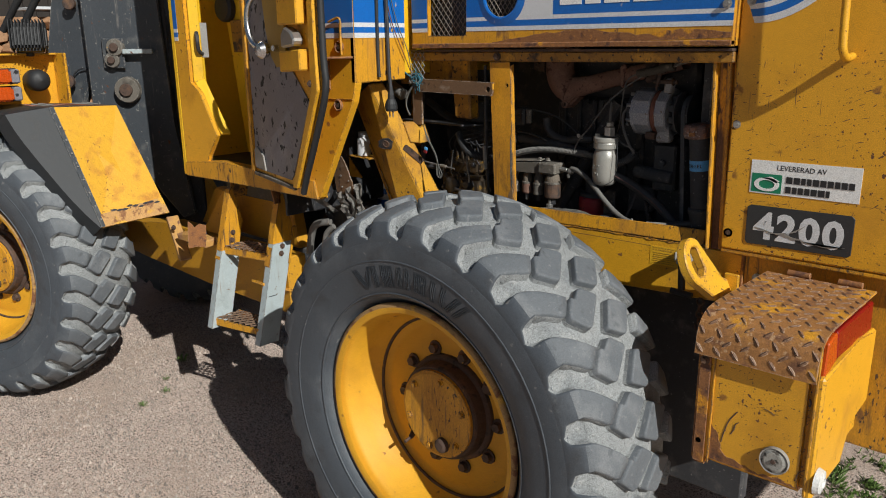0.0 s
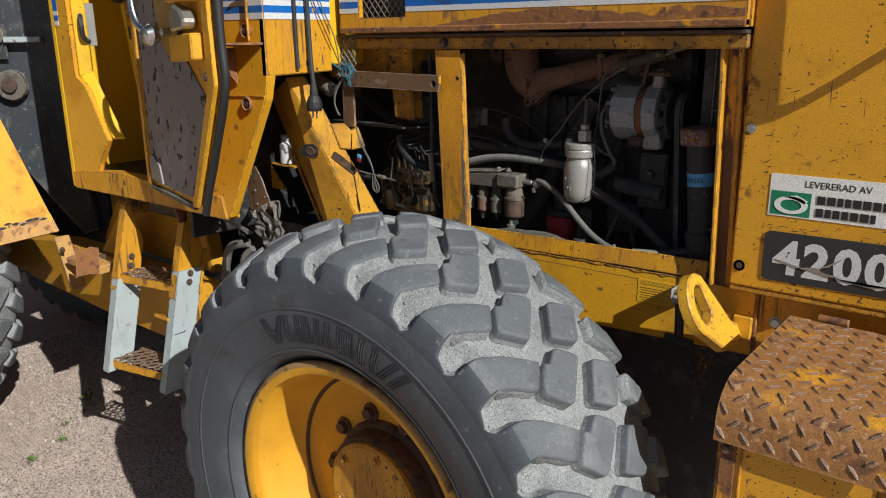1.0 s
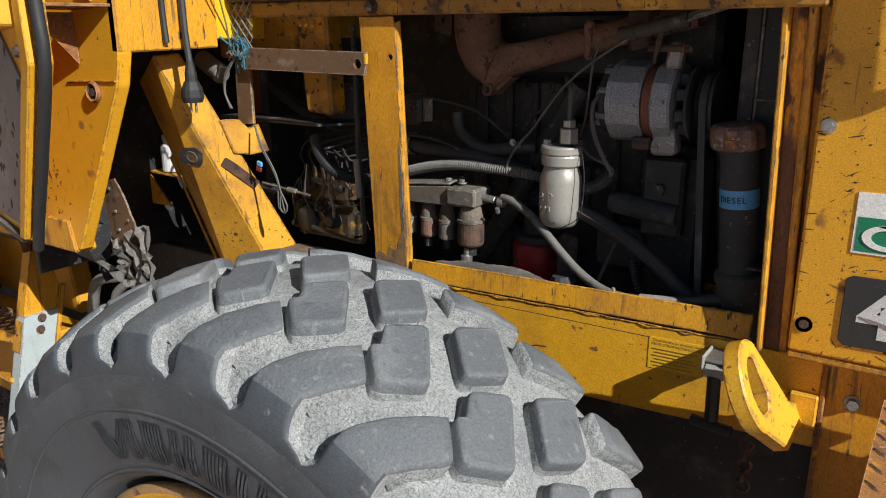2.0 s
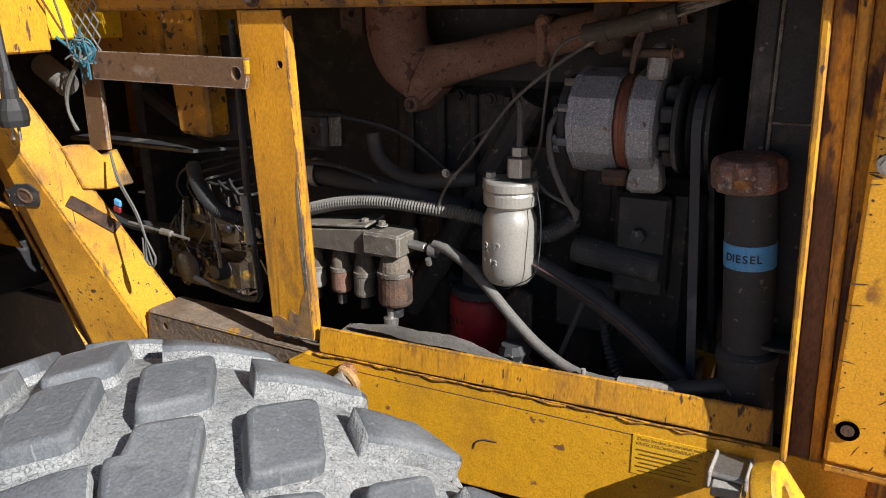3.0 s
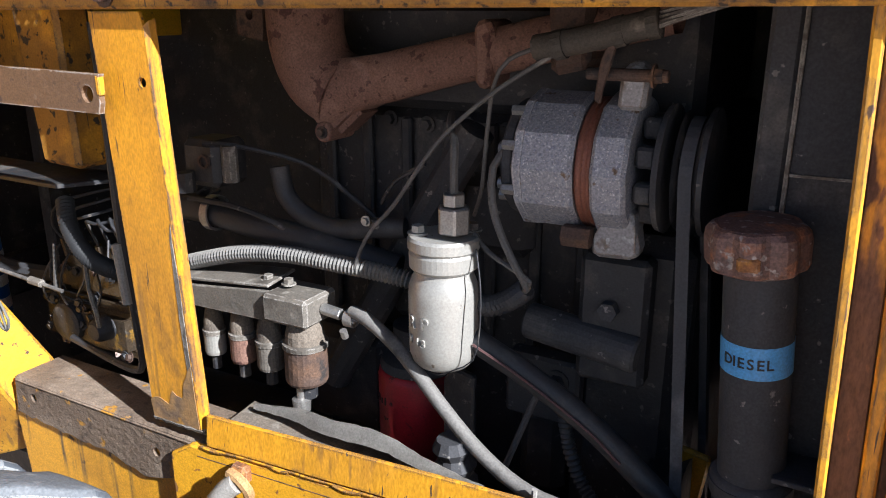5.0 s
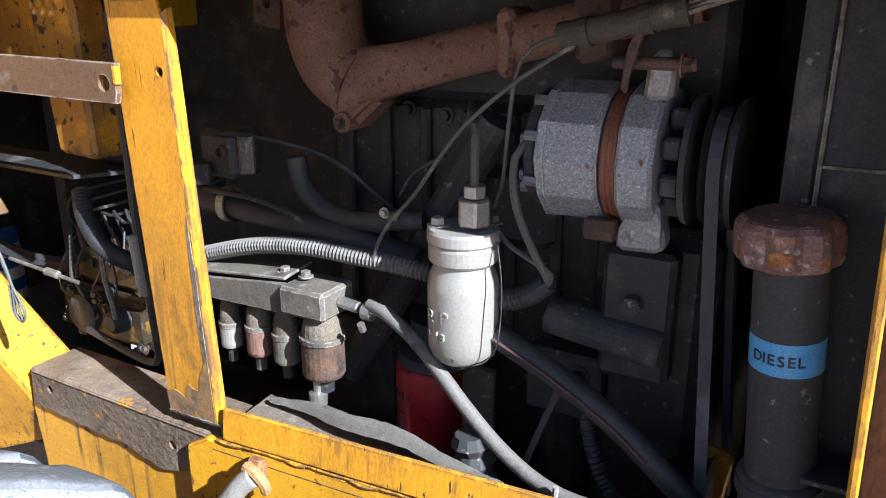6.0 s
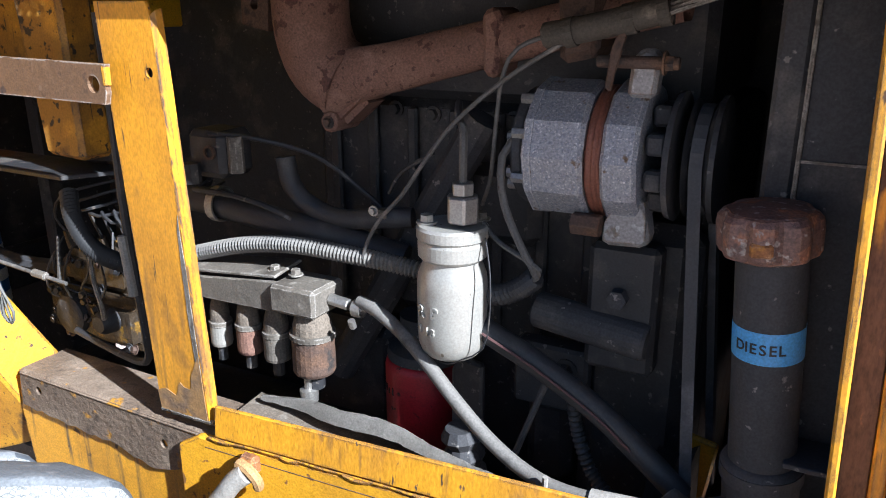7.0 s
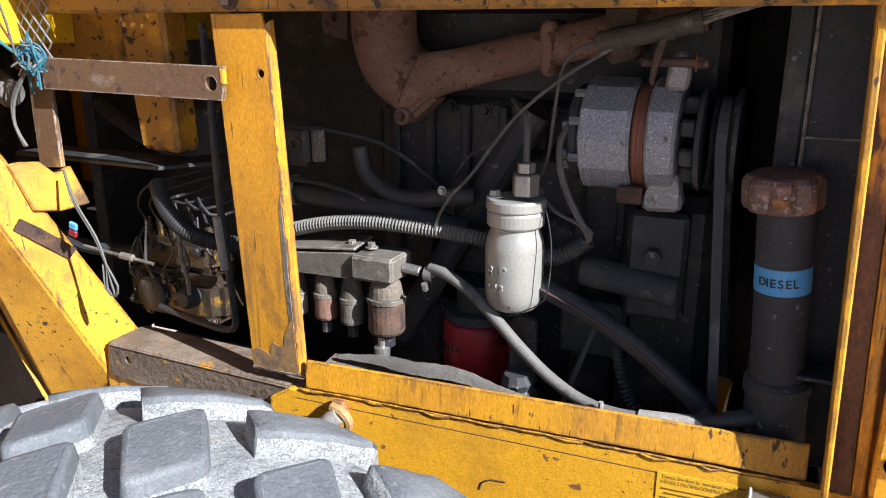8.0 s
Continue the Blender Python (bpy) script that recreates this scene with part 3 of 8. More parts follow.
def build_ground():
    bm = bmesh.new()
    n, cell = 130, 0.07
    x0, y0 = -6.0, -2.2
    grid = []
    for i in range(n + 1):
        row = []
        for j in range(n + 1):
            x, y = x0 + i * cell, y0 + j * cell
            h = 0.018 * noise.noise((x * 0.9, y * 0.9, 0)) + 0.006 * noise.noise((x * 6, y * 6, 3)) - 0.004 - fall(x)
            edge = min(i, j, n - i, n - j)
            row.append(bm.verts.new((x, y, h * min(1, edge / 6))))
        grid.append(row)
    for i in range(n):
        for j in range(n):
            bm.faces.new((grid[i][j], grid[i + 1][j], grid[i + 1][j + 1], grid[i][j + 1]))
    # the sheet goes on to the horizon
    x1, y1, far = x0 + n * cell, y0 + n * cell, 1500
    rim = [grid[0][0], grid[n][0], grid[n][n], grid[0][n]]
    sides = [[grid[i][0] for i in range(n + 1)], [grid[n][j] for j in range(n + 1)], [grid[i][n] for i in range(n, -1, -1)], [grid[0][j] for j in range(n, -1, -1)]]
    out = [bm.verts.new(p) for p in ((-far, -far, 0), (far, -far, 0), (far, far, 0), (-far, far, 0))]
    for k in range(4):
        bm.faces.new((out[k], out[(k + 1) % 4], *reversed(sides[k])))
    ob = part("ground", bm, gravel, smooth=True)
    tagged(ob, "dry reddish-grey gravel yard with scattered small stones", "ground", kind="structure")
    # loose stones
    bm = bmesh.new()
    rnd = random.Random(4)
    for _ in range(52000):
        x, y = rnd.uniform(-4.2, -1.2), rnd.uniform(0.9, 2.9)
        if rnd.random() < 0.12:
            x, y = rnd.uniform(-0.6, 0.9), rnd.uniform(1.9, 3.6)
        s = rnd.uniform(0.0018, 0.0050) * (1.0 if rnd.random() < 0.94 else 2.0)
        h = 0.018 * noise.noise((x * 0.9, y * 0.9, 0)) - 0.004 - fall(x)
        t = rnd.uniform(0, 6.28)
        ring = []
        for k in range(5):
            a = t + k * 1.2566 + rnd.uniform(-0.3, 0.3)
            ring.append((x + math.cos(a) * s, y + math.sin(a) * s * rnd.uniform(0.6, 1), h - 0.002))
        v = [bm.verts.new(p) for p in ring]
        u = [bm.verts.new((x + (p[0] - x) * 0.6, y + (p[1] - y) * 0.6, h + s * 1.05)) for p in ring]
        bm.faces.new(u)
        for k in range(5):
            bm.faces.new((v[k], v[(k + 1) % 5], u[(k + 1) % 5], u[k]))
    ob = part("gravel_stones", bm, stone)
    tagged(ob, "loose grey and pink gravel stones scattered over the yard", "gravel", kind="stuff")


build_ground()

# ---- the wheel loader ----
loader = thing("wheel_loader", "yellow worn wheel loader with open engine bay and rust stains", "wheel loader", at=(0, 0, 0))
WHEEL = Vector((-1.077, 1.920, 0.588))
TYRE_R = 0.650
LUGS = 29
PITCH = 360 / LUGS
MESHES = {}


def crown(w):
    """Radius of the tread's outer surface at w across from the tyre's middle."""
    return TYRE_R - 0.53 * w * w - 19.0 * w ** 4


def carcass_radius(w):
    """Radius of the groove floor."""
    return crown(w) - 0.026


def tread_piece(corners, soft=0.22):
    """A flat-topped rubber block on the tread with eased corners: corners of (degrees, across)."""
    bm = bmesh.new()
    pts = [Vector((q[0], q[1] * 88)) for q in corners]
    n = len(pts)
    mid = sum(pts, Vector((0, 0))) / n
    outline = []
    for i, p in enumerate(pts):
        to_a, to_b = pts[i - 1] - p, pts[(i + 1) % n] - p
        before, after = p + to_a.normalized() * min(1.1, to_a.length * soft), p + to_b.normalized() * min(1.1, to_b.length * soft)
        for t in (0.0, 0.33, 0.67, 1.0):
            outline.append(before * (1 - t) ** 2 + p * 2 * t * (1 - t) + after * t * t)
    rings = []
    for grow, lift in ((0.62, -0.008), (0.36, 0.010), (0.22, 0.0205), (0.10, 0.0245), (-0.06, 0.0260), (-0.55, 0.0268)):
        ring = []
        for p in outline:
            q = p + (p - mid).normalized() * grow
            w = q.y / 88
            r = carcass_radius(w) + lift
            t = radians(q.x)
            ring.append(bm.verts.new((r * math.sin(t), w, r * math.cos(t))))
        rings.append(ring)
    k = len(outline)
    for lo, hi in zip(rings, rings[1:]):
        for i in range(k):
            bm.faces.new((lo[i], lo[(i + 1) % k], hi[(i + 1) % k], hi[i]))
    bm.faces.new(rings[-1])
    return bm


def shoulder_lug(sign):
    """A broad lug that runs from the tread over the shoulder and dies away flush in the sidewall; scooped grooves stay open between
    neighbours. sign -1: the outer side."""
    bm = bmesh.new()
    # stations: upper edge (degrees, across), lower edge (degrees, across), radius on the sidewall or None, depth down to the floor
    rows = [(18.7, -0.095, 22.5, -0.131, None, 0.026), (17.0, -0.116, 22.0, -0.142, None, 0.027), (14.6, -0.148, 20.6, -0.160, None, 0.028), (12.9, -0.174, 19.4, -0.178, None, 0.028),
            (12.4, -0.190, 18.8, -0.190, 0.6095, 0.026), (12.3, -0.2015, 18.9, -0.2015, 0.599, 0.026), (12.3, -0.2085, 19.1, -0.2085, 0.586, 0.024), (12.3, -0.2125, 19.4, -0.2125, 0.574, 0.020),
            (12.2, -0.2145, 19.9, -0.2145, 0.565, 0.014), (11.5, -0.2158, 22.2, -0.2158, 0.557, 0.005), (10.3, -0.2162, 23.2, -0.2162, 0.549, 0.001), (10.1, -0.2155, 23.0, -0.2155, 0.535, 0.000)]
    rings = []
    for ta, wa, tb, wb, r, deep in rows:
        ring = []
        for k, down in ((-0.07, 1.25), (-0.045, 0.75), (-0.02, 0.24), (0.02, 0.05), (0.07, 0.0), (0.3, 0.0), (0.5, 0.0), (0.7, 0.0), (0.93, 0.0), (0.98, 0.05), (1.02, 0.24), (1.045, 0.75), (1.07, 1.25)):
            ang, w = ta + (tb - ta) * k, wa + (wb - wa) * k
            if r is None:
                rr, ww = crown(w) - deep * down, w
            else:
                lean = min(1.0, max(0.0, (0.6095 - r) / 0.03))
                rr, ww = r - deep * down * (1 - lean) * 0.8, w + deep * down * (0.35 + 0.65 * lean)
            if sign > 0:
                ang, ww = 13.6 - ang, -ww
            t = radians(ang)
            ring.append(bm.verts.new((rr * math.sin(t), ww, rr * math.cos(t))))
        rings.append(ring)
    # the inner end slopes down into the groove
    foot = []
    for v in rings[0]:
        c = Vector(v.co)
        flat = Vector((c.x, 0, c.z)).normalized()
        foot.append(bm.verts.new(c - flat * 0.032 + Vector((0, 0.007 if sign < 0 else -0.007, 0))))
    rings.insert(0, foot)
    for a, b in zip(rings, rings[1:]):
        for i in range(12):
            bm.faces.new((a[i], a[i + 1], b[i + 1], b[i]))
    return bm


def as_mesh(name, bm, smooth=False):
    if name in MESHES:
        bm.free()
        return MESHES[name]
    bmesh.ops.recalc_face_normals(bm, faces=bm.faces)
    for f in bm.faces:
        f.smooth = smooth and len(f.verts) <= 4
    data = bpy.data.meshes.new(name)
    bm.to_mesh(data)
    bm.free()
    MESHES[name] = data
    return data


def build_wheel(place, name, label):
    """A wheel about its own axle (y); the outer side looks to -y."""
    o = -0.179
    rim = turned([(o + 0.004, 0.332), (o - 0.003, 0.350), (o + 0.001, 0.362), (o + 0.010, 0.363), (o + 0.016, 0.356), (o + 0.022, 0.339), (o + 0.034, 0.330),
                  (o + 0.08, 0.320), (o + 0.115, 0.306), (o + 0.143, 0.286), (o + 0.160, 0.268), (o + 0.159, 0.254), (o + 0.156, 0.235), (o + 0.154, 0.0)][::-1], seg=96, caps=False)
    steel_mesh = as_mesh("rim", rim, True)
    if not steel_mesh.materials:
        steel_mesh.materials.append(rim_paint)
        steel_mesh.materials.append(rim_edge)
        for p in steel_mesh.polygons:
            if math.hypot(p.center.x, p.center.z) > 0.343 and p.center.y < -0.165:
                p.material_index = 1
    rim = put(name, steel_mesh, None, loader, label, place)
    half = [(0.2165, 0.541), (0.2140, 0.552), (0.2050, 0.557), (0.1930, 0.564), (0.1820, 0.573), (0.1720, 0.585), (0.165, carcass_radius(0.165)), (0.140, carcass_radius(0.140)), (0.105, carcass_radius(0.105)), (0.07, carcass_radius(0.07)), (0.035, carcass_radius(0.035))]
    tyre = turned([(o + 0.030, 0.345), (o + 0.020, 0.368), (o + 0.002, 0.375), (o - 0.012, 0.384), (o - 0.024, 0.408), (o - 0.032, 0.452), (o - 0.0355, 0.50)] + [(-w, r) for w, r in half] + [(0, carcass_radius(0))]
                  + [(w, r) for w, r in half[::-1]] + [(0.217, 0.48), (0.205, 0.39), (0.18, 0.351)], seg=116, caps=False)
    mesh = as_mesh("tyre", tyre, True)
    if not mesh.materials:
        mesh.materials.append(sidewall_rubber)
        mesh.materials.append(rubber_dusty)
        for p in mesh.polygons:
            r = math.hypot(p.center.x, p.center.z)
            if r > 0.556:
                p.material_index = 1
    tyre = put("tyre", mesh, None, rim, "worn grey rubber tyre with dusty lugged tread")
    blocks = {"outer": ((10.9, -0.124), (14.9, -0.079), (8.7, 0.006), (5.6, -0.042), (7.7, -0.076), (6.9, -0.086)),
              "inner": ((-1.9, 0.039), (0.9, 0.106), (6.8, 0.034), (4.0, -0.027))}
    for k in range(LUGS):
        spin = Matrix.Rotation(radians(PITCH * k), 4, "Y")
        for key, corners in blocks.items():
            block_mesh = MESHES.get(key) or as_mesh(key, tread_piece(corners), True)
            if not block_mesh.materials:
                block_mesh.materials.append(rubber)
                block_mesh.materials.append(rubber_dusty)
                for p in block_mesh.polygons:
                    p.material_index = 1 if p.index < len(corners) * 4 else 0
            put("tread_block", block_mesh, None, rim, "", spin)
        for key, side in (("lug_out", -1), ("lug_in", 1)):
            lug_mesh = MESHES.get(key) or as_mesh(key, shoulder_lug(side), True)
            if not lug_mesh.materials:
                lug_mesh.materials.append(rubber)
                lug_mesh.materials.append(sidewall_rubber)
                lug_mesh.materials.append(rubber_dusty)
                for i, p in enumerate(lug_mesh.polygons):
                    p.material_index = 2 if i % 12 in (0, 1, 10, 11) or i < 12 else 1 if math.hypot(p.center.x, p.center.z) < 0.603 else 0
            put("shoulder_lug", lug_mesh, None, rim, "", spin)
    # raised hatched shapes on the sidewall where the maker's name stands
    def marking(wide, slant):
        bm = bmesh.new()
        columns = max(6, int(wide / 0.42))
        grid = []
        for c in range(columns + 1):
            t = radians(wide * c / columns)
            row = []
            for k in range(5):
                r = 0.416 + 0.062 * k / 4
                f = min(1.0, (r - 0.379) / 0.07)
                proud = 0.0017 if c % 2 or k in (0, 4) else 0.0004
                turn = t + slant * (r - 0.447)
                row.append(bm.verts.new((r * math.sin(turn), o - 0.0122 - 0.0205 * f * (1.6 - 0.6 * f) - proud, r * math.cos(turn))))
            grid.append(row)
        for a, b in zip(grid, grid[1:]):
            for k in range(4):
                bm.faces.new((a[k], a[k + 1], b[k + 1], b[k]))
        bmesh.ops.solidify(bm, geom=bm.faces[:], thickness=0.004)
        return bm

    at = -24.0
    for wide, slant, gap in ((2.6, -1.2, 1.3), (2.6, 1.2, 1.6), (2.4, 0.0, 2.2), (5.8, 0.0, 2.0), (2.4, 0.0, 1.4), (2.4, 0.0, 2.2), (5.6, 0.0, 2.0), (2.4, 0.0, 2.2), (2.4, 0.0, 2.2), (2.6, 1.2, 1.4), (2.6, 1.2, 0.0)):
        key = "marking_%d_%d" % (wide * 10, slant * 10)
        put("raised_marking", MESHES.get(key) or as_mesh(key, marking(wide, slant)), sidewall_rubber, rim, "", Matrix.Rotation(radians(at), 4, "Y"))
        at += wide + gap
    for r0 in (0.395, 0.492):
        key = "bead_%d" % int(r0 * 1000)
        y0 = -0.197 if r0 < 0.4 else -0.2125
        put("bead_ring", MESHES.get(key) or as_mesh(key, turned([(y0, r0 - 0.004), (y0 - 0.004, r0), (y0, r0 + 0.004), (y0 + 0.006, r0)], seg=80, closed=True), True), sidewall_rubber, rim)
    # Dark ring paints the shading where the rim's barrel meets its disc.
    put("rim_seam", MESHES.get("rim_seam") or as_mesh("rim_seam", turned([(o + 0.1445, 0.2790), (o + 0.1405, 0.2825), (o + 0.1385, 0.2870), (o + 0.1445, 0.2870)], seg=72, closed=True), True), rust_dark, rim, "brown shading drawn along the inner crease of the rim")
    # hub
    hub = turned([(-0.022, 0.168), (-0.034, 0.165), (-0.038, 0.160), (-0.040, 0.152), (-0.055, 0.150), (-0.074, 0.147), (-0.080, 0.143), (-0.082, 0.0)][::-1], seg=40, caps=False)
    hub = put("hub", as_mesh("hub", hub), rust_dark, rim, "rusty yellow hub with a round bolted cover")
    put("hub_cover", MESHES.get("hub_cover") or as_mesh("hub_cover", turned([(-0.094, 0.0), (-0.094, 0.126), (-0.090, 0.135), (-0.076, 0.135)], seg=40)), yellow_worn, rim)
    nut = MESHES.get("wheel_nut") or as_mesh("wheel_nut", bolt((0, 0, 0), (0, -1, 0), 0.021))
    for k in range(10):
        t = 2 * math.pi * (k + 0.5) / 10
        put("wheel_nut", nut, rust_dark, rim, "", pose(0.186 * math.sin(t), -0.025, 0.186 * math.cos(t)))
    stud = MESHES.get("cover_bolt") or as_mesh("cover_bolt", bolt((0, 0, 0), (0, -1, 0), 0.011))
    for k in range(6):
        t = 2 * math.pi * (k + 0.2) / 6
        put("cover_bolt", stud, yellow_worn, rim, "", pose(0.110 * math.sin(t), -0.094, 0.110 * math.cos(t)))
    plug = turned([(-0.100, 0.0), (-0.100, 0.014), (-0.095, 0.022), (-0.080, 0.024)], seg=20)
    put("drain_plug", as_mesh("drain_plug", plug), rust_dark, rim, "", pose(0.03, -0.012, -0.088))
    bm = bmesh.new()
    rod((-0.255, 0.02, -0.045), (-0.215, -0.045, -0.055), 0.011, 0.008, bm=bm)
    rod((-0.215, -0.045, -0.055), (-0.214, -0.075, -0.06), 0.005, bm=bm)
    put("valve_stem", as_mesh("valve_stem", bm), rust_dark, rim, "", pose(0.06, -0.028, 0, 0, -20, 0))
    return rim


build_wheel(Matrix.Translation(WHEEL), "rear_wheel", "yellow steel rim with rusty edge")
# the front part stands turned a little about its joint
FRONT_SHIFT = pose(-3.103, 1.851, 1.139, 0, 0, 2.6) @ pose(3.169, -1.914, -1.117)
FRONT = pose(0.045, 0.04, 0) @ FRONT_SHIFT @ pose(-3.77, 1.580, 0.632, 0, 0, 20)
build_wheel(FRONT, "front_wheel", "yellow steel rim with rusty edge")
# far wheels on the other side of the machine
build_wheel(pose(WHEEL.x, 3.40, WHEEL.z, 0, 0, 180), "rear_wheel", "yellow steel rim in shade")
build_wheel(FRONT @ pose(0, 1.44, 0, 0, 0, 180), "front_wheel", "yellow steel rim in shade")

# ---- rear body: engine cover, side panel, frame ----
PANEL_Y, HOOD_Y, RAIL_Y, JAMB_Y = 2.345, 2.312, 2.338, 2.372
# the sill and the plate below it run inward to the rear
SLANT = pose(-1.19, 2.331, 0, 0, 0, 3.7) @ pose(1.19, -2.331, 0)


def paint_chips(areas, y, mat, parent, seed, long=0.012):
    """Small flaked spots and short scratches on an upright sheet, one thin mesh."""
    rnd = random.Random(seed)
    bm = bmesh.new()
    spots = []
    for x0, x1, z0, z1, count in areas:
        centres = [(rnd.uniform(x0, x1), rnd.uniform(z0, z1)) for _ in range(max(3, count // 9))]
        spots += [(x0, x1, z0, z1, *rnd.choice(centres)) for _ in range(count)]
    for x0, x1, z0, z1, cx, cz in spots:
        x, z = min(x1, max(x0, cx + rnd.gauss(0, 0.045))), min(z1, max(z0, cz + rnd.gauss(0, 0.035)))
        if rnd.random() < 0.3:
            a, half, wide = rnd.gauss(0.35, 0.5), rnd.uniform(0.3, 1.0) * long, rnd.uniform(0.0004, 0.0011)
        else:
            a, half, wide = rnd.uniform(0, 3.1), rnd.uniform(0.0008, 0.0028), rnd.uniform(0.0006, 0.0016)
        d, q = Vector((math.cos(a), 0, math.sin(a))), Vector((-math.sin(a), 0, math.cos(a)))
        ring = []
        for k in range(8):
            t = k * math.pi / 4
            ring.append(Vector((x, y, z)) + d * half * math.cos(t) * rnd.uniform(0.6, 1.1) + q * wide * math.sin(t) * rnd.uniform(0.5, 1.3))
        top = [bm.verts.new(p + Vector((0, -0.0003, 0))) for p in ring]
        low = [bm.verts.new(p + Vector((0, 0.0004, 0))) for p in ring]
        bm.faces.new(top)
        for k in range(8):
            bm.faces.new((top[k], low[k], low[(k + 1) % 8], top[(k + 1) % 8]))
    bmesh.ops.recalc_face_normals(bm, faces=bm.faces)
    chips = part("flaked_paint", bm, mat, parent)
    tagged(chips, kind="stuff")
    return chips


def bar_sign(parent, x0, x1, z, h, y, mat):
    """A plain bar in place of a line of writing."""
    return part("writing_bar", block(x0, y - 0.0012, z - h / 2, x1, y, z + h / 2, 0.0), mat, parent)


def build_side_panel():
    panel = part("side_panel", sheet([(-0.478, 1.098), (0.42, 1.100), (0.42, 2.02), (-0.478, 2.02)], PANEL_Y, 0.022, 0.004), yellow, loader, "yellow side panel with scratches and rust specks")
    part("lower_lip", block(-0.478, PANEL_Y + 0.002, 1.085, 0.42, PANEL_Y + 0.03, 1.0975, 0.003), yellow_worn, panel)
    # screws
    for x, z in ((-0.462, 1.435), (-0.459, 1.144)):
        if z > 1.4:
            part("screw", bolt((x, PANEL_Y, z), (0, -1, 0), 0.0095), steel, panel, "bright steel screw")
        else:
            part("bolt_hole", turned([(-0.003, 0.012), (-0.003, 0.007), (0.004, 0.005), (0.004, 0.0)], 16, "y", (x, PANEL_Y, z)), rust_dark, panel)
    # delivery label
    y = PANEL_Y - 0.0015
    lab = part("delivery_label", sheet([(-0.413, 1.262), (-0.148, 1.263), (-0.148, 1.350), (-0.413, 1.348)], y, 0.0015, 0.0), white_sticker, panel, "white sticker with a green emblem")
    lettering("label_text", "LEVERERAD AV", 0.0185, black_ink, lab, pose(-0.348, y, 1.326) @ FACE, squash=0.96)
    part("emblem_field", sheet([(-0.409, 1.2655), (-0.333, 1.2655), (-0.333, 1.314), (-0.409, 1.314)], y - 0.0006, 0.0006, 0.0), green_sticker, lab)
    ring = turned([(-0.001, 0.014), (-0.001, 0.022), (0.0005, 0.022), (0.0005, 0.014)], 28, "y", closed=True)
    for v in ring.verts:
        v.co.x *= 1.45
        v.co.z *= 0.82
    part("emblem_ring", ring, white_sticker, lab, "", pose(-0.370, y - 0.0008, 1.287))
    part("emblem_leaf", sheet([(-0.385, 1.303), (-0.360, 1.308), (-0.338, 1.298), (-0.345, 1.292), (-0.362, 1.299)], y - 0.0018, 0.0006, 0.0), white_sticker, lab)
    rnd = random.Random(2)
    for z, x0, x1 in ((1.303, -0.322, -0.154), (1.278, -0.322, -0.216)):
        x = x0
        while x < x1 - 0.006:
            w = rnd.uniform(0.010, 0.015)
            bar_sign(lab, x, min(x + w, x1), z, 0.0165, y, black_ink)
            x += w + 0.0035
    # number plate of the type
    plate = part("type_plate", sheet([(-0.413, 1.131), (-0.405, 1.124), (-0.159, 1.127), (-0.151, 1.134), (-0.151, 1.225), (-0.159, 1.232), (-0.405, 1.229), (-0.413, 1.222)], PANEL_Y - 0.003, 0.003, 0.001), plate_black, panel, "black plate with large white digits")
    for k, ch in enumerate("4200"):
        lettering("digit", ch, 0.096, white_paint, plate, pose(-0.366 + 0.0565 * k, PANEL_Y - 0.003, 1.1445) @ FACE, align="CENTER", squash=1.03, bold=0.0035)
    # blue corner of the upper stripe, which sweeps up to the rear
    y = PANEL_Y - 0.0012
    for lo, hi, mat in ((0.0, 0.016, white_paint), (0.016, 0.034, blue_paint), (0.034, 0.046, white_paint), (0.046, 0.3, blue_paint)):
        bm = bmesh.new()
        pts = []
        for k in range(13):
            s = k / 12
            pts.append((-0.440 + 0.21 * s, 1.690 + 0.11 * s ** 2.1))
        low, high = [], []
        for k, (x, z) in enumerate(pts):
            low.append(bm.verts.new((x - lo * 0.4, y, z + lo)))
            high.append(bm.verts.new((x - hi * 0.4, y, min(2.0, z + hi))))
        for k in range(12):
            bm.faces.new((low[k], low[k + 1], high[k + 1], high[k]))
        part("stripe", bm, mat, panel)
    # flaked paint and scrapes
    paint_chips(((-0.470, -0.425, 1.15, 1.60, 60), (-0.42, 0.05, 1.36, 1.60, 170), (-0.42, 0.05, 1.24, 1.36, 60), (-0.46, 0.05, 1.103, 1.122, 60), (-0.42, 0.05, 1.234, 1.258, 40)), PANEL_Y, rust_dark, panel, 3)
    for pts, mat in (([(-0.388, 1.172), (-0.340, 1.162), (-0.308, 1.166), (-0.292, 1.158), (-0.262, 1.153), (-0.292, 1.1525), (-0.312, 1.159), (-0.345, 1.1595), (-0.384, 1.1705)], steel), ([(-0.306, 1.164), (-0.285, 1.176), (-0.262, 1.192), (-0.284, 1.1715)], steel), ([(-0.27, 1.150), (-0.215, 1.146), (-0.165, 1.150), (-0.214, 1.1435)], steel)):
        part("scrape", sheet(uneven(pts, 0.006, 0.0012, 6), PANEL_Y - 0.0052, 0.0012, 0.0), mat, plate, "scraped pale scratch")
    # grab handle
    h = part("grab_handle", hose([(-0.205, PANEL_Y, 1.610), (-0.205, PANEL_Y - 0.045, 1.607), (-0.207, PANEL_Y - 0.068, 1.622), (-0.210, PANEL_Y - 0.07, 1.66), (-0.214, PANEL_Y - 0.07, 1.80), (-0.214, PANEL_Y - 0.07, 1.93), (-0.214, PANEL_Y - 0.05, 1.965), (-0.214, PANEL_Y, 1.97)], 0.0095, 12), yellow_clean, loader, "bent yellow grab handle", smooth=True)
    return panel


build_side_panel()


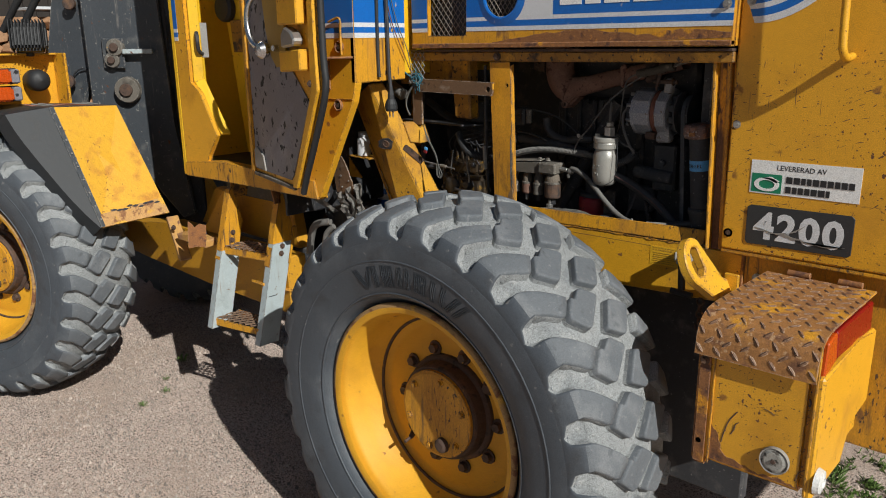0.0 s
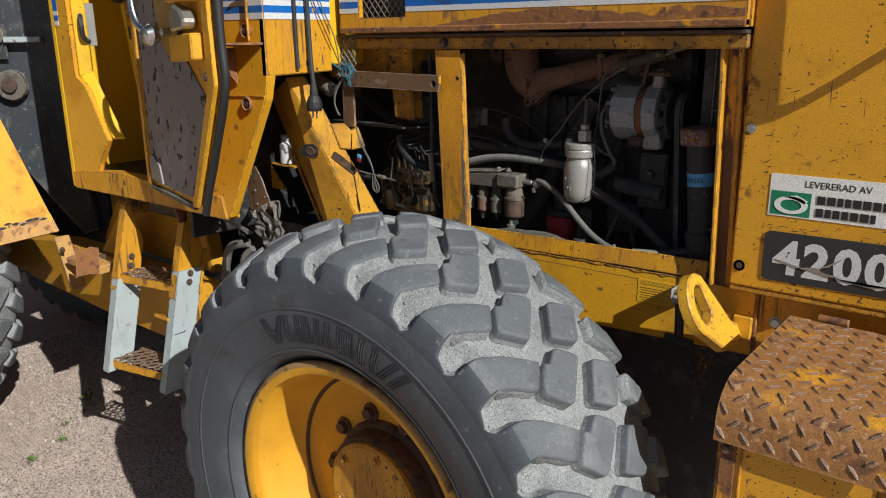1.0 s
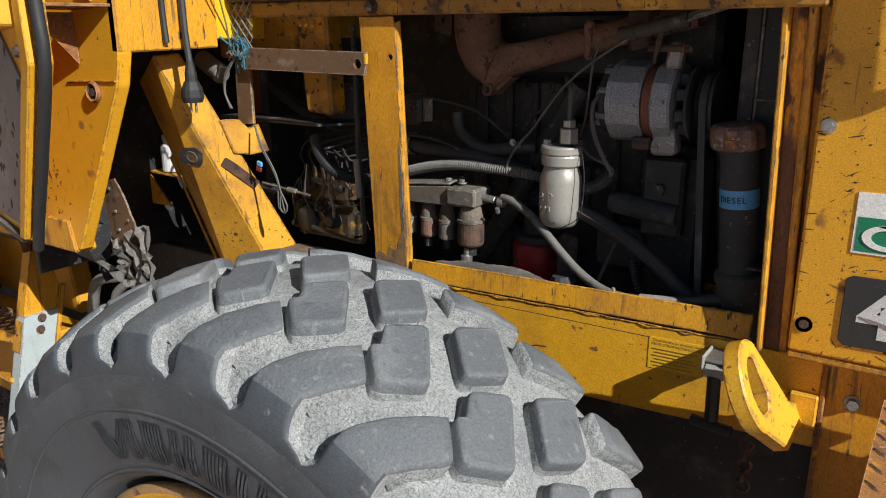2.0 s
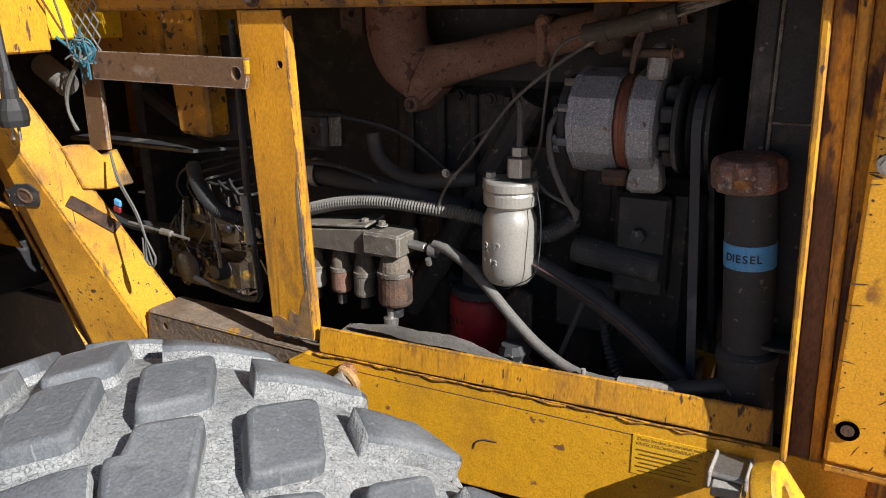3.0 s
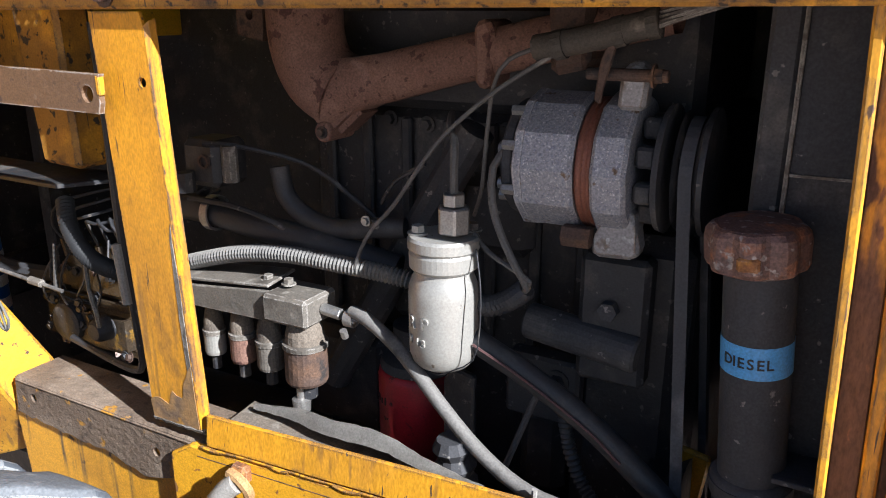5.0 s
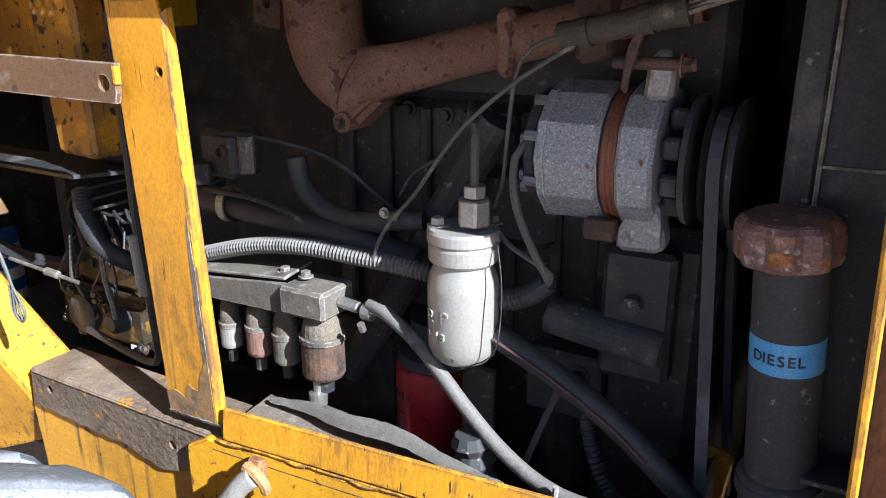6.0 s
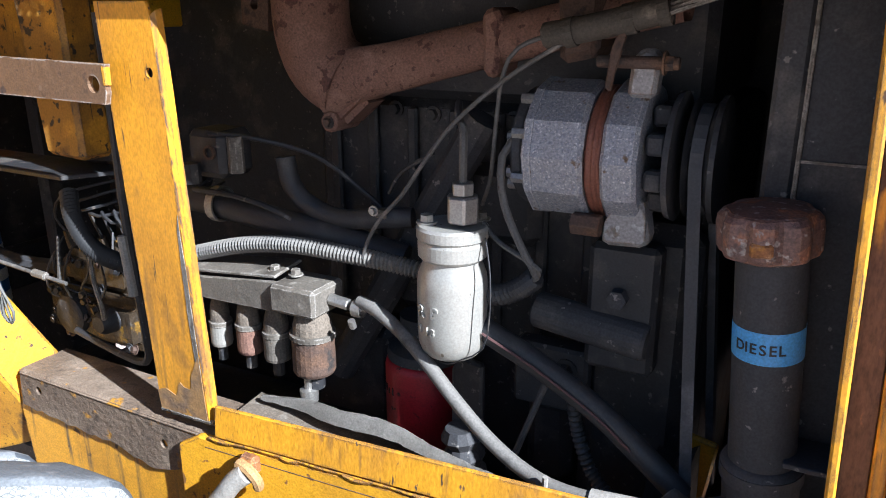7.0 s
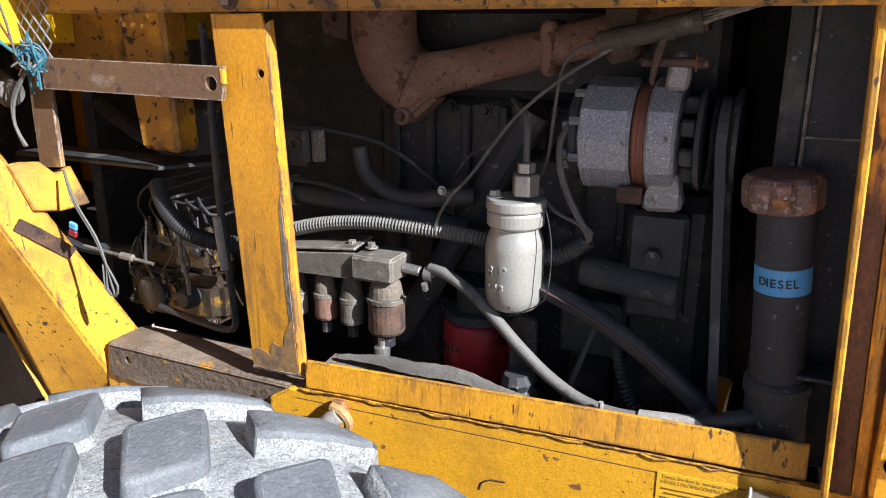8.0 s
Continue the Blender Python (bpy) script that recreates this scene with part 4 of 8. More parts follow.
def with_openings(x0, x1, z0, z1, y, thick, rects, mat, name, label, parent):
    """A plate between x0 and x1 with real rectangular openings."""
    xs = sorted({x0, x1, *[r[0] for r in rects], *[r[1] for r in rects]})
    zs = sorted({z0, z1, *[r[2] for r in rects], *[r[3] for r in rects]})
    bm = bmesh.new()
    cache = {}

    def vert(x, yy, z):
        return cache.setdefault((x, yy, z), None) or cache.update({(x, yy, z): bm.verts.new((x, yy, z))}) or cache[(x, yy, z)]

    full = {}
    for i in range(len(xs) - 1):
        for j in range(len(zs) - 1):
            cx, cz = (xs[i] + xs[i + 1]) / 2, (zs[j] + zs[j + 1]) / 2
            full[i, j] = not any(r[0] < cx < r[1] and r[2] < cz < r[3] for r in rects)
    for (i, j), on in full.items():
        if not on:
            continue
        a, b, c, d = xs[i], xs[i + 1], zs[j], zs[j + 1]
        bm.faces.new([vert(p, y, q) for p, q in ((a, c), (b, c), (b, d), (a, d))])
        bm.faces.new([vert(p, y + thick, q) for p, q in ((a, d), (b, d), (b, c), (a, c))])
        for di, dj, e in ((-1, 0, ((a, c), (a, d))), (1, 0, ((b, d), (b, c))), (0, -1, ((b, c), (a, c))), (0, 1, ((a, d), (b, d)))):
            if not full.get((i + di, j + dj), False):
                (p, q), (r, s) = e
                bm.faces.new((vert(p, y, q), vert(r, y, s), vert(r, y + thick, s), vert(p, y + thick, q)))
    return part(name, bm, mat, parent, label)


def expanded_mesh(x0, x1, z0, z1, y, pitch_x, pitch_z, r, inside=None):
    """Diamond wire mesh."""
    bm = bmesh.new()
    nx, nz = int((x1 - x0) / pitch_x), int((z1 - z0) / pitch_z)
    for i in range(nx + 1):
        for j in range(nz + 1):
            x, z = x0 + i * pitch_x + (pitch_x / 2 if j % 2 else 0), z0 + j * pitch_z
            for s in (-1, 1):
                p, q = Vector((x, y, z)), Vector((x + s * pitch_x / 2, y, z + pitch_z))
                if min(p.x, q.x) < x0 or max(p.x, q.x) > x1 or q.z > z1:
                    continue
                if inside and not (inside(p.x, p.z) and inside(q.x, q.z)):
                    continue
                rod(p, q, r, seg=4, bm=bm)
    return bm


def build_hood():
    rect = (-1.545, -1.372, 1.672, 1.90)
    hood = with_openings(-1.62, -0.482, 1.634, 2.02, HOOD_Y, 0.018, [rect, (-1.300, -1.160, 1.725, 1.90)], yellow_worn, "engine_cover", "yellow engine cover with blue band and rust along its lower edge", loader)
    part("cover_top", block(-1.572, HOOD_Y + 0.001, 2.021, 0.42, 3.02, 2.05, 0.006), yellow, hood)
    part("cover_fold", sheet([(-1.62, 1.631), (-0.482, 1.636), (-0.482, 1.650), (-1.62, 1.647)], HOOD_Y - 0.003, 0.024, 0.002), rust_heavy, hood, "rusted folded lower edge")
    low = [(-1.30, 1.636), (-0.484, 1.656)]
    high = uneven([(-0.484, 1.672), (-0.60, 1.680), (-0.75, 1.668), (-0.90, 1.684), (-1.05, 1.676), (-1.18, 1.660), (-1.30, 1.640)], 0.02, 0.0035, 7)
    part("rust_band", pierced(low + high, HOOD_Y - 0.0008, 0.0007, []), rust_heavy, hood, "brown rust stain along the edge")
    y = HOOD_Y - 0.0012
    # stripes and the blue field, cut round the openings
    for z0, z1, mat in ((1.685, 1.698, white_paint), (1.698, 1.716, blue_paint), (1.716, 1.7279, white_paint)):
        for x0, x1 in ((-1.62, -1.5475), (-1.3695, -0.482)):
            part("stripe", block(x0, y, z0, x1, HOOD_Y - 0.0001, z1, 0.0), mat, hood)
    for x0, x1 in ((-1.62, -1.5475), (-1.3695, -1.3025), (-1.1575, -1.03)):
        part("blue_field", block(x0, y, 1.728, x1, HOOD_Y - 0.0001, 2.018, 0.0), white_paint if x0 > -1.2 else blue_paint, hood)
    part("blue_field", block(-1.0295, y, 1.728, -0.482, HOOD_Y - 0.0001, 2.018, 0.0), blue_paint, hood)
    # the maker's name, as plain white shapes
    x = -1.005
    for w in (0.075, 0.05, 0.080, 0.085):
        part("writing_bar", block(x, y - 0.0012, 1.754, x + w, y - 0.0001, 1.86, 0.0), white_sticker, hood)
        x += w + 0.012
    x += 0.022
    for w in (0.075, 0.10):
        part("writing_bar", block(x, y - 0.0012, 1.758, x + w, y - 0.0001, 1.86, 0.0), white_sticker, hood)
        x += w + 0.012
    part("grille_mesh", expanded_mesh(-1.548, -1.370, 1.668, 1.9, HOOD_Y + 0.024, 0.022, 0.013, 0.0016), mesh_dark, hood, "expanded metal grille")
    # Dark sheet added behind the grille so that the depth looks unlit.
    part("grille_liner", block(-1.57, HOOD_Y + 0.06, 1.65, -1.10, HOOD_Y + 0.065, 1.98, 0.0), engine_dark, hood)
    ring = turned([(0.0, 0.066), (-0.002, 0.071), (0.004, 0.1), (0.0045, 0.1), (0.008, 0.066)], 40, "y", (-1.225, HOOD_Y - 0.004, 1.792), closed=True)
    part("round_grille_rim", ring, blue_paint, hood)
    part("round_grille_mesh", expanded_mesh(-1.298, -1.150, 1.722, 1.87, HOOD_Y + 0.020, 0.018, 0.012, 0.0015), mesh_dark, hood)
    for x, z in ((-0.4995, 1.738), (-0.452, 1.744)):
        part("trim_screw", bolt((x, HOOD_Y - 0.002 if x < -0.48 else PANEL_Y, z), (0, -1, 0), 0.011), steel, hood, "bright screw with washer")
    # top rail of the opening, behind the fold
    # The rail's dull colour holds the cover's shade as well as dirt.
    rail = part("top_rail", sheet([(-1.64, 1.588), (-0.482, 1.592), (-0.482, 1.621), (-1.64, 1.619)], RAIL_Y - 0.004, 0.03, 0.003), yellow_grime_shade, loader, "soiled yellow rail over the engine opening, darkened for shade")
    part("rail_lip", sheet([(-1.64, 1.6195), (-0.482, 1.6215), (-0.482, 1.629), (-1.64, 1.627)], RAIL_Y - 0.016, 0.03, 0.001), rust_dark, rail)
    part("rail_bolt", bolt((-1.257, RAIL_Y - 0.004, 1.605), (0, -1, 0), 0.013), rust_dark, rail)
    # far wall and roof of the engine bay
    # Unseen plate added to keep sun out of the slot beside the panel.
    part("cover_return", block(-0.4825, HOOD_Y + 0.0185, 1.635, -0.4785, PANEL_Y + 0.04, 2.018, 0.0), yellow_worn, hood)
    # Added dark sheets hide the yellow walls and put shade into the bay.
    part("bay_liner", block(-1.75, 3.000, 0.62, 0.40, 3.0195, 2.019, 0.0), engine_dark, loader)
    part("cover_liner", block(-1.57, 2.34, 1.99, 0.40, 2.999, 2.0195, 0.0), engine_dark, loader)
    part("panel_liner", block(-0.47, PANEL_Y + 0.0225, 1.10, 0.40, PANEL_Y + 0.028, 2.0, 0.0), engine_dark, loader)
    part("far_side", block(-1.75, 3.02, 0.62, 0.42, 3.05, 2.02, 0.004), yellow, loader)
    part("rear_wall", block(0.405, PANEL_Y + 0.03, 0.62, 0.43, 3.018, 2.02, 0.004), yellow, loader)
    part("bulkhead", block(-1.93, 2.66, 0.90, -1.90, 2.998, 1.985, 0.004), black_paint, loader)
    return hood


build_hood()


def uneven_line(a, b, n, size, seed):
    """Points from a to b that stray a little."""
    rnd = random.Random(seed)
    a, b = Vector(a), Vector(b)
    return [a.lerp(b, k / n) + Vector((0, rnd.uniform(-size, size), rnd.uniform(-size, size))) for k in range(n + 1)]


def build_opening():
    # post between the two bays: a channel with a bright folded edge
    bm = pierced([(-1.2645, 1.0995), (-1.1855, 1.1015), (-1.2080, 1.572), (-1.2125, 1.587), (-1.2915, 1.587)], RAIL_Y - 0.001, 0.004, [(-1.218, 1.514, 0.0055)])
    post = part("post", bm, yellow_post, loader, "chipped yellow channel post")
    y = RAIL_Y - 0.001
    part("post_edge", solid(bmesh.new(), [(-1.1850, y, 1.1015), (-1.1800, y + 0.004, 1.1025), (-1.1790, y + 0.012, 1.1025), (-1.1840, y + 0.012, 1.1015)], [(-1.2076, y, 1.573), (-1.2030, y + 0.004, 1.578), (-1.2020, y + 0.012, 1.580), (-1.2066, y + 0.012, 1.576)], 0.0), yellow_post, post, "rounded edge")
    part("worn_strip", sheet(uneven([(-1.196, 1.15), (-1.1895, 1.14), (-1.1940, 1.25), (-1.1995, 1.36), (-1.2025, 1.34), (-1.201, 1.24)], 0.02, 0.0008, 2), y - 0.0006, 0.0006, 0.0), grime, post, "scuffed bare strip")
    part("post_foot", hose(uneven_line((-1.2655, RAIL_Y + 0.001, 1.0985), (-1.179, RAIL_Y + 0.001, 1.1005), 12, 0.0008, 5), 0.0036, 6, 0.02), grime, post, "welded foot", smooth=True)
    crest = uneven([(-1.2655, 1.122), (-1.250, 1.132), (-1.236, 1.124), (-1.224, 1.146), (-1.211, 1.136), (-1.200, 1.168), (-1.1915, 1.186)], 0.007, 0.003, 8)
    part("grime_patch", sheet([(-1.264, 1.1005)] + crest + [(-1.1865, 1.1022)], y - 0.0008, 0.0007, 0.0), foot_grime, post, "soiled lower end")
    # right jamb: a rusty channel
    jamb = part("jamb", sheet([(-0.5215, 1.085), (-0.5145, 1.085), (-0.531, 1.612), (-0.540, 1.612)], PANEL_Y - 0.001, 0.03, 0.002), yellow_worn, loader, "rusty channel jamb of the engine opening")
    part("jamb_web", sheet([(-0.5140, 1.085), (-0.492, 1.085), (-0.510, 1.612), (-0.5305, 1.612)], JAMB_Y - 0.004, 0.006, 0.001), jamb_rust, jamb, "channel web with brown rust patches")
    part("jamb_flange", sheet([(-0.4915, 1.085), (-0.480, 1.085), (-0.496, 1.612), (-0.5095, 1.612)], JAMB_Y - 0.010, 0.03, 0.002), yellow_worn, jamb)
    part("jamb_edge", sheet([(-0.4795, 1.085), (-0.462, 1.085), (-0.462, 1.62), (-0.4955, 1.62)], JAMB_Y + 0.002, 0.03, 0.001), jamb_rust, jamb)
    # sill: an upstanding flange with a weld bead, the side plate below it
    sill = part("sill", slab([(-1.172, 2.329, 1.087), (-0.535, 2.329, 1.089), (-0.535, 2.334, 1.131), (-1.172, 2.334, 1.127)], -0.006, 0.0015), yellow_worn, loader, "yellow sill flange with chipped upper edge", SLANT)
    part("sill_ledge", slab([(-1.186, 2.341, 1.088), (-0.535, 2.341, 1.088), (-0.535, 2.362, 1.088), (-0.75, 2.372, 1.088), (-1.0, 2.412, 1.089), (-1.186, 2.440, 1.092)], -0.008, 0.002), ledge_dust, sill)
    part("weld_bead", hose(uneven_line((-1.175, 2.3310, 1.084), (-0.54, 2.3310, 1.084), 34, 0.0010, 6), 0.0016, 6, 0.02), yellow_worn, sill, "", smooth=True)
    rnd = random.Random(14)
    for k in range(7):
        x = -1.14 + 0.088 * k + rnd.uniform(-0.03, 0.03)
        w = rnd.uniform(0.008, 0.022)
        part("weld_drop", hose([(x - w, 2.3312, 1.083), (x, 2.3305, 1.081 + rnd.uniform(-0.002, 0.002)), (x + w, 2.3312, 1.083)], rnd.uniform(0.0016, 0.0024), 6, 0.01), yellow_worn, sill, "", smooth=True)
    plate = part("side_plate", sheet([(-1.235, 0.915), (-0.425, 0.930), (-0.425, 1.078), (-0.535, 1.081), (-1.20, 1.081), (-1.235, 1.06)], 2.3312, 0.012, 0.003), yellow_clean, loader, "yellow side plate with a dent and a warning sticker", SLANT)
    part("plate_seam", hose([(-1.19, 2.3314, 1.068), (-1.03, 2.3314, 1.066), (-0.86, 2.3314, 1.0645), (-0.66, 2.3314, 1.062), (-0.56, 2.3314, 1.062)], 0.0007, 6, 0.02), rust_dark, plate)
    # The dent is only a dark line in place of its shadow crease.
    part("dent_rim", hose([(-0.915, 2.3312, 0.985), (-0.912, 2.3308, 0.996), (-0.900, 2.3308, 1.003), (-0.880, 2.3312, 1.004)], 0.0012, 5, 0.006), rust_dark, plate, "shadow of a small creased dent, drawn as a dark line", smooth=True)
    y = 2.3302
    st = part("warning_sticker", sheet([(-0.693, 1.008), (-0.603, 1.008), (-0.603, 1.0645), (-0.693, 1.0645)], y, 0.0008, 0.0), sticker_yellow, plate, "yellow warning sticker with small black print")
    lettering("sticker_text", "Detta fordon \u00e4r utrustat med", 0.0068, faded_ink, st, pose(-0.687, y, 1.0575) @ FACE, 0.0003)
    lettering("sticker_text", "V\u00c4XELSTR\u00d6MSGENERATOR", 0.0066, faded_ink, st, pose(-0.689, y, 1.0505) @ FACE, 0.0003)
    for k in range(6):
        bar_sign(st, -0.686 + 0.004 * (k % 2), -0.612 - 0.006 * ((k * 2) % 3), 1.0445 - k * 0.006, 0.0007, y, faded_ink)
    # lower frame below the plate
    # Rail carried far down in black, to block light behind the wheel.
    part("frame_rail", block(-1.28, 2.42, 0.30, -0.38, 2.47, 0.93, 0.006), black_paint, loader)
    part("rear_frame", sheet([(-0.424, 0.62), (0.30, 0.62), (0.30, 1.083), (-0.424, 1.083)], 2.382, 0.03, 0.004), yellow_worn, loader, "yellow rear frame plate")
    part("frame_bolt", bolt((-0.384, 2.382, 1.020), (0.2, -1, 0), 0.012), steel, loader, "bright steel bolt")
    part("frame_rib", block(-0.428, 2.374, 0.80, -0.420, 2.3815, 1.082, 0.002), rust_heavy, loader)
    # corner plate under the post, thick with baked-on grime
    part("mudguard_plate", pierced([(-1.56, 0.86), (-1.21, 0.86), (-1.20, 1.078), (-1.565, 1.079), (-1.575, 1.02)], 2.344, 0.010, []), yellow_drips, loader, "yellow plate with dark drip stains")
    low = uneven([(-1.560, 1.026), (-1.49, 1.022), (-1.437, 1.017), (-1.38, 1.018), (-1.335, 1.004), (-1.292, 1.002), (-1.245, 1.014), (-1.212, 1.034), (-1.196, 1.060)], 0.012, 0.003, 3)
    part("corner_beam", pierced(low + [(-1.190, 1.079), (-1.556, 1.081)], 2.3385, 0.005, [(-1.519, 1.058, 0.0065), (-1.272, 1.044, 0.0065)]), crust, loader, "rough corner plate crusted with dark grime")
    part("beam_top", slab([(-1.560, 2.3375, 1.085), (-1.187, 2.3375, 1.082), (-1.187, 2.43, 1.075), (-1.575, 2.43, 1.078)], -0.012, 0.0055), crust, loader, "dusty ledge behind the corner plate")
    # hinge catch on the side plate
    catch = part("catch_bracket", block(-1.128, 2.318, 1.058, -1.102, 2.3355, 1.082, 0.005), rust_heavy, loader, "rusty catch bracket with a rubber toggle")
    part("catch_sleeve", hose([(-1.096, 2.318, 1.050), (-1.092, 2.312, 1.064), (-1.100, 2.308, 1.078), (-1.116, 2.310, 1.080)], 0.0065, 8), rim_edge, catch, "perished tan sleeve", smooth=True)
    part("rubber_toggle", hose([(-1.104, 2.308, 1.072), (-1.118, 2.302, 1.060), (-1.132, 2.297, 1.040), (-1.150, 2.290, 1.014)], 0.0125, 12), plastic_grey, catch, "grey rubber toggle", smooth=True)
    part("toggle_head", turned([(-0.022, 0.0), (-0.022, 0.011), (-0.014, 0.015), (0.014, 0.015), (0.022, 0.011), (0.022, 0.0)], 16, "x", (-1.152, 2.288, 1.011)), plastic_grey, catch, smooth=True)
    # second catch, by the lug
    catch = part("catch_bracket", block(-0.592, 2.318, 1.058, -0.552, 2.372, 1.066, 0.003), steel, loader, "bright bent catch bracket with a black rubber strap")
    for x in (-0.594, -0.554):
        part("bracket_ear", block(x, 2.312, 1.046, x + 0.005, 2.366, 1.071, 0.002), plastic_grey, catch, "pale worn ear")
    part("rubber_toggle", rod((-0.588, 2.322, 1.046), (-0.556, 2.322, 1.046), 0.012, seg=14, bevel=0.002), plastic_grey, catch)
    part("toggle_strap", hose([(-0.572, 2.318, 1.04), (-0.572, 2.322, 1.00), (-0.572, 2.326, 0.962)], 0.011, 8), rubber_black, catch, smooth=True)
    part("toggle_head", rod((-0.604, 2.327, 0.952), (-0.540, 2.327, 0.948), 0.009, seg=10), rubber_black, catch)

build_opening()


def build_lug():
    """A thick lifting eye that stands out from the frame and leans back at its top."""
    cy, cz, R, r = 2.240, 1.077, 0.062, 0.039
    n = 40
    outer = []
    for k in range(n):
        t = math.pi * (0.30 + 1.05 * k / (n - 1))
        outer.append((cy + R * math.cos(t), cz + R * math.sin(t)))
    outer += [(2.272, 0.974), (2.376, 0.972), (2.376, 1.002), (2.350, 1.008)]
    away = Vector((-1, 0, -0.45)).normalized() * 0.026

    def on_plate(y, z, back):
        return Vector((-0.516 + 0.45 * (1.131 - z), y, z)) + away * back

    m = len(outer)
    bm = bmesh.new()
    sides = []
    for back in (0, 1):
        out = [bm.verts.new(on_plate(y, z, back)) for y, z in outer]
        inn = []
        for y, z in outer:
            t = math.atan2(z - cz, y - cy)
            inn.append(bm.verts.new(on_plate(cy + r * 0.85 * math.cos(t), cz + r * math.sin(t), back)))
        sides.append((inn, out))
    (fi, fo), (bi, bo) = sides
    for k in range(m):
        j = (k + 1) % m
        bm.faces.new((fi[k], fi[j], fo[j], fo[k]))
        bm.faces.new((bi[j], bi[k], bo[k], bo[j]))
        bm.faces.new((fo[k], fo[j], bo[j], bo[k]))
        bm.faces.new((fi[j], fi[k], bi[k], bi[j]))
    bmesh.ops.recalc_face_normals(bm, faces=bm.faces)
    bmesh.ops.bevel(bm, geom=[e for e in bm.edges if len(e.link_faces) == 2 and e.calc_face_angle(0) > 1.0], offset=0.003, segments=1, affect="EDGES")
    part("lifting_eye", bm, eye_yellow, loader, "thick yellow lifting eye with chipped edge")
    part("eye_base", block(-0.470, 2.366, 0.965, -0.428, 2.381, 1.022, 0.003), yellow_clean, loader)
    for k in range(5):
        part("chain_link", turned([(-0.0035, 0.010), (0.0, 0.0135), (0.0035, 0.010), (0.0, 0.0065)], 14, "x" if k % 2 else "y", (-0.515, 2.33, 0.935 - 0.019 * k), closed=True), rust_dark, loader)


build_lug()


def build_step_box():
    x0, x1, y0, y1, z0 = -0.336, -0.086, 1.928, 2.330, 0.690
    box = part("step_box", block(x0 + 0.012, y0 + 0.006, z0, x1, y1, 1.03, 0.012, segments=2), yellow, loader, "yellow tool box step with rusty tread-plate lid")
    part("corner_post", block(x0 - 0.004, y0, z0 - 0.01, x0 + 0.036, y0 + 0.03, 0.966, 0.008, segments=2), rust_heavy, box, "rusty corner strip")
    part("corner_bead", rod((x0 + 0.037, y0 + 0.004, z0), (x0 + 0.037, y0 + 0.004, 0.965), 0.0025, seg=6), yellow_worn, box)
    part("bolt", bolt((x0 + 0.014, y0, 0.945), (0, -1, 0), 0.010), rust_dark, box)
    part("bolt_hole", turned([(-0.0006, 0.0065), (-0.0006, 0.0)], 14, "y", (x0 + 0.014, y0, 0.742)), engine_dark, box)
    # the lid: a rounded sheet with raised lozenges
    prof = [(y1, 1.060), (2.10, 1.061), (1.998, 1.061), (1.963, 1.056), (1.935, 1.041), (1.918, 1.013), (1.912, 0.962)]
    lengths = [0.0]
    for a, b in zip(prof, prof[1:]):
        lengths.append(lengths[-1] + math.hypot(b[0] - a[0], b[1] - a[1]))

    def on_lid(s):
        s = max(0.0, min(lengths[-1] - 1e-6, s))
        k = max(i for i in range(len(lengths)) if lengths[i] <= s)
        k = min(k, len(prof) - 2)
        t = (s - lengths[k]) / (lengths[k + 1] - lengths[k])
        a, b = prof[k], prof[k + 1]
        d = Vector((0, b[0] - a[0], b[1] - a[1])).normalized()
        return Vector((0, a[0] + (b[0] - a[0]) * t, a[1] + (b[1] - a[1]) * t)), d, d.cross(Vector((1, 0, 0)))

    bm = bmesh.new()
    xa, xb = x0 - 0.006, x1 + 0.006
    rows = []
    for s in [lengths[-1] * k / 24 for k in range(25)]:
        p, d, nrm = on_lid(s)
        if nrm.z < 0 or (abs(nrm.z) < 0.2 and nrm.y > 0):
            nrm = -nrm
        rows.append([bm.verts.new((xa, p.y, p.z)), bm.verts.new((xb, p.y, p.z)), bm.verts.new((xb, p.y - nrm.y * 0.005, p.z - nrm.z * 0.005)), bm.verts.new((xa, p.y - nrm.y * 0.005, p.z - nrm.z * 0.005))])
    for a, b in zip(rows, rows[1:]):
        for k in range(4):
            bm.faces.new((a[k], a[(k + 1) % 4], b[(k + 1) % 4], b[k]))
    bm.faces.new(rows[0])
    bm.faces.new(rows[-1])
    lozenge_from = len(bm.faces)
    for i in range(13):
        for j in range(23):
            if (i + j) % 2:
                continue
            u = xa + 0.010 + 0.0202 * i
            s = lengths[-1] - 0.016 - 0.0215 * j
            if s < 0.012:
                continue
            p, d, nrm = on_lid(s)
            if nrm.z < 0 or (abs(nrm.z) < 0.2 and nrm.y > 0):
                nrm = -nrm
            turn = 0.72 if j % 2 == 0 else -0.85
            long = (Vector((1, 0, 0)) * math.sin(turn) + d * math.cos(turn)) * 0.0132
            wide = (Vector((1, 0, 0)) * math.cos(turn) - d * math.sin(turn)) * 0.0042
            c = Vector((u, p.y, p.z)) + nrm * 0.0002
            ring = [bm.verts.new(c + q) for q in (long, long * 0.45 + wide * 0.85, wide * 1.0 - long * 0.45, -long, -wide * 0.85 - long * 0.45, -wide + long * 0.45)]
            a, b = bm.verts.new(c + long * 0.55 + nrm * 0.0026), bm.verts.new(c - long * 0.55 + nrm * 0.0026)
            for f in ((ring[0], ring[1], a), (ring[1], ring[2], b, a), (ring[2], ring[3], b), (ring[3], ring[4], b), (ring[4], ring[5], a, b), (ring[5], ring[0], a)):
                bm.faces.new(f)
    bm.faces.ensure_lookup_table()
    for f in bm.faces[lozenge_from:]:
        f.material_index = 1
    lid = part("lid", bm, lid_rust, box, "rust-brown tread-plate lid")
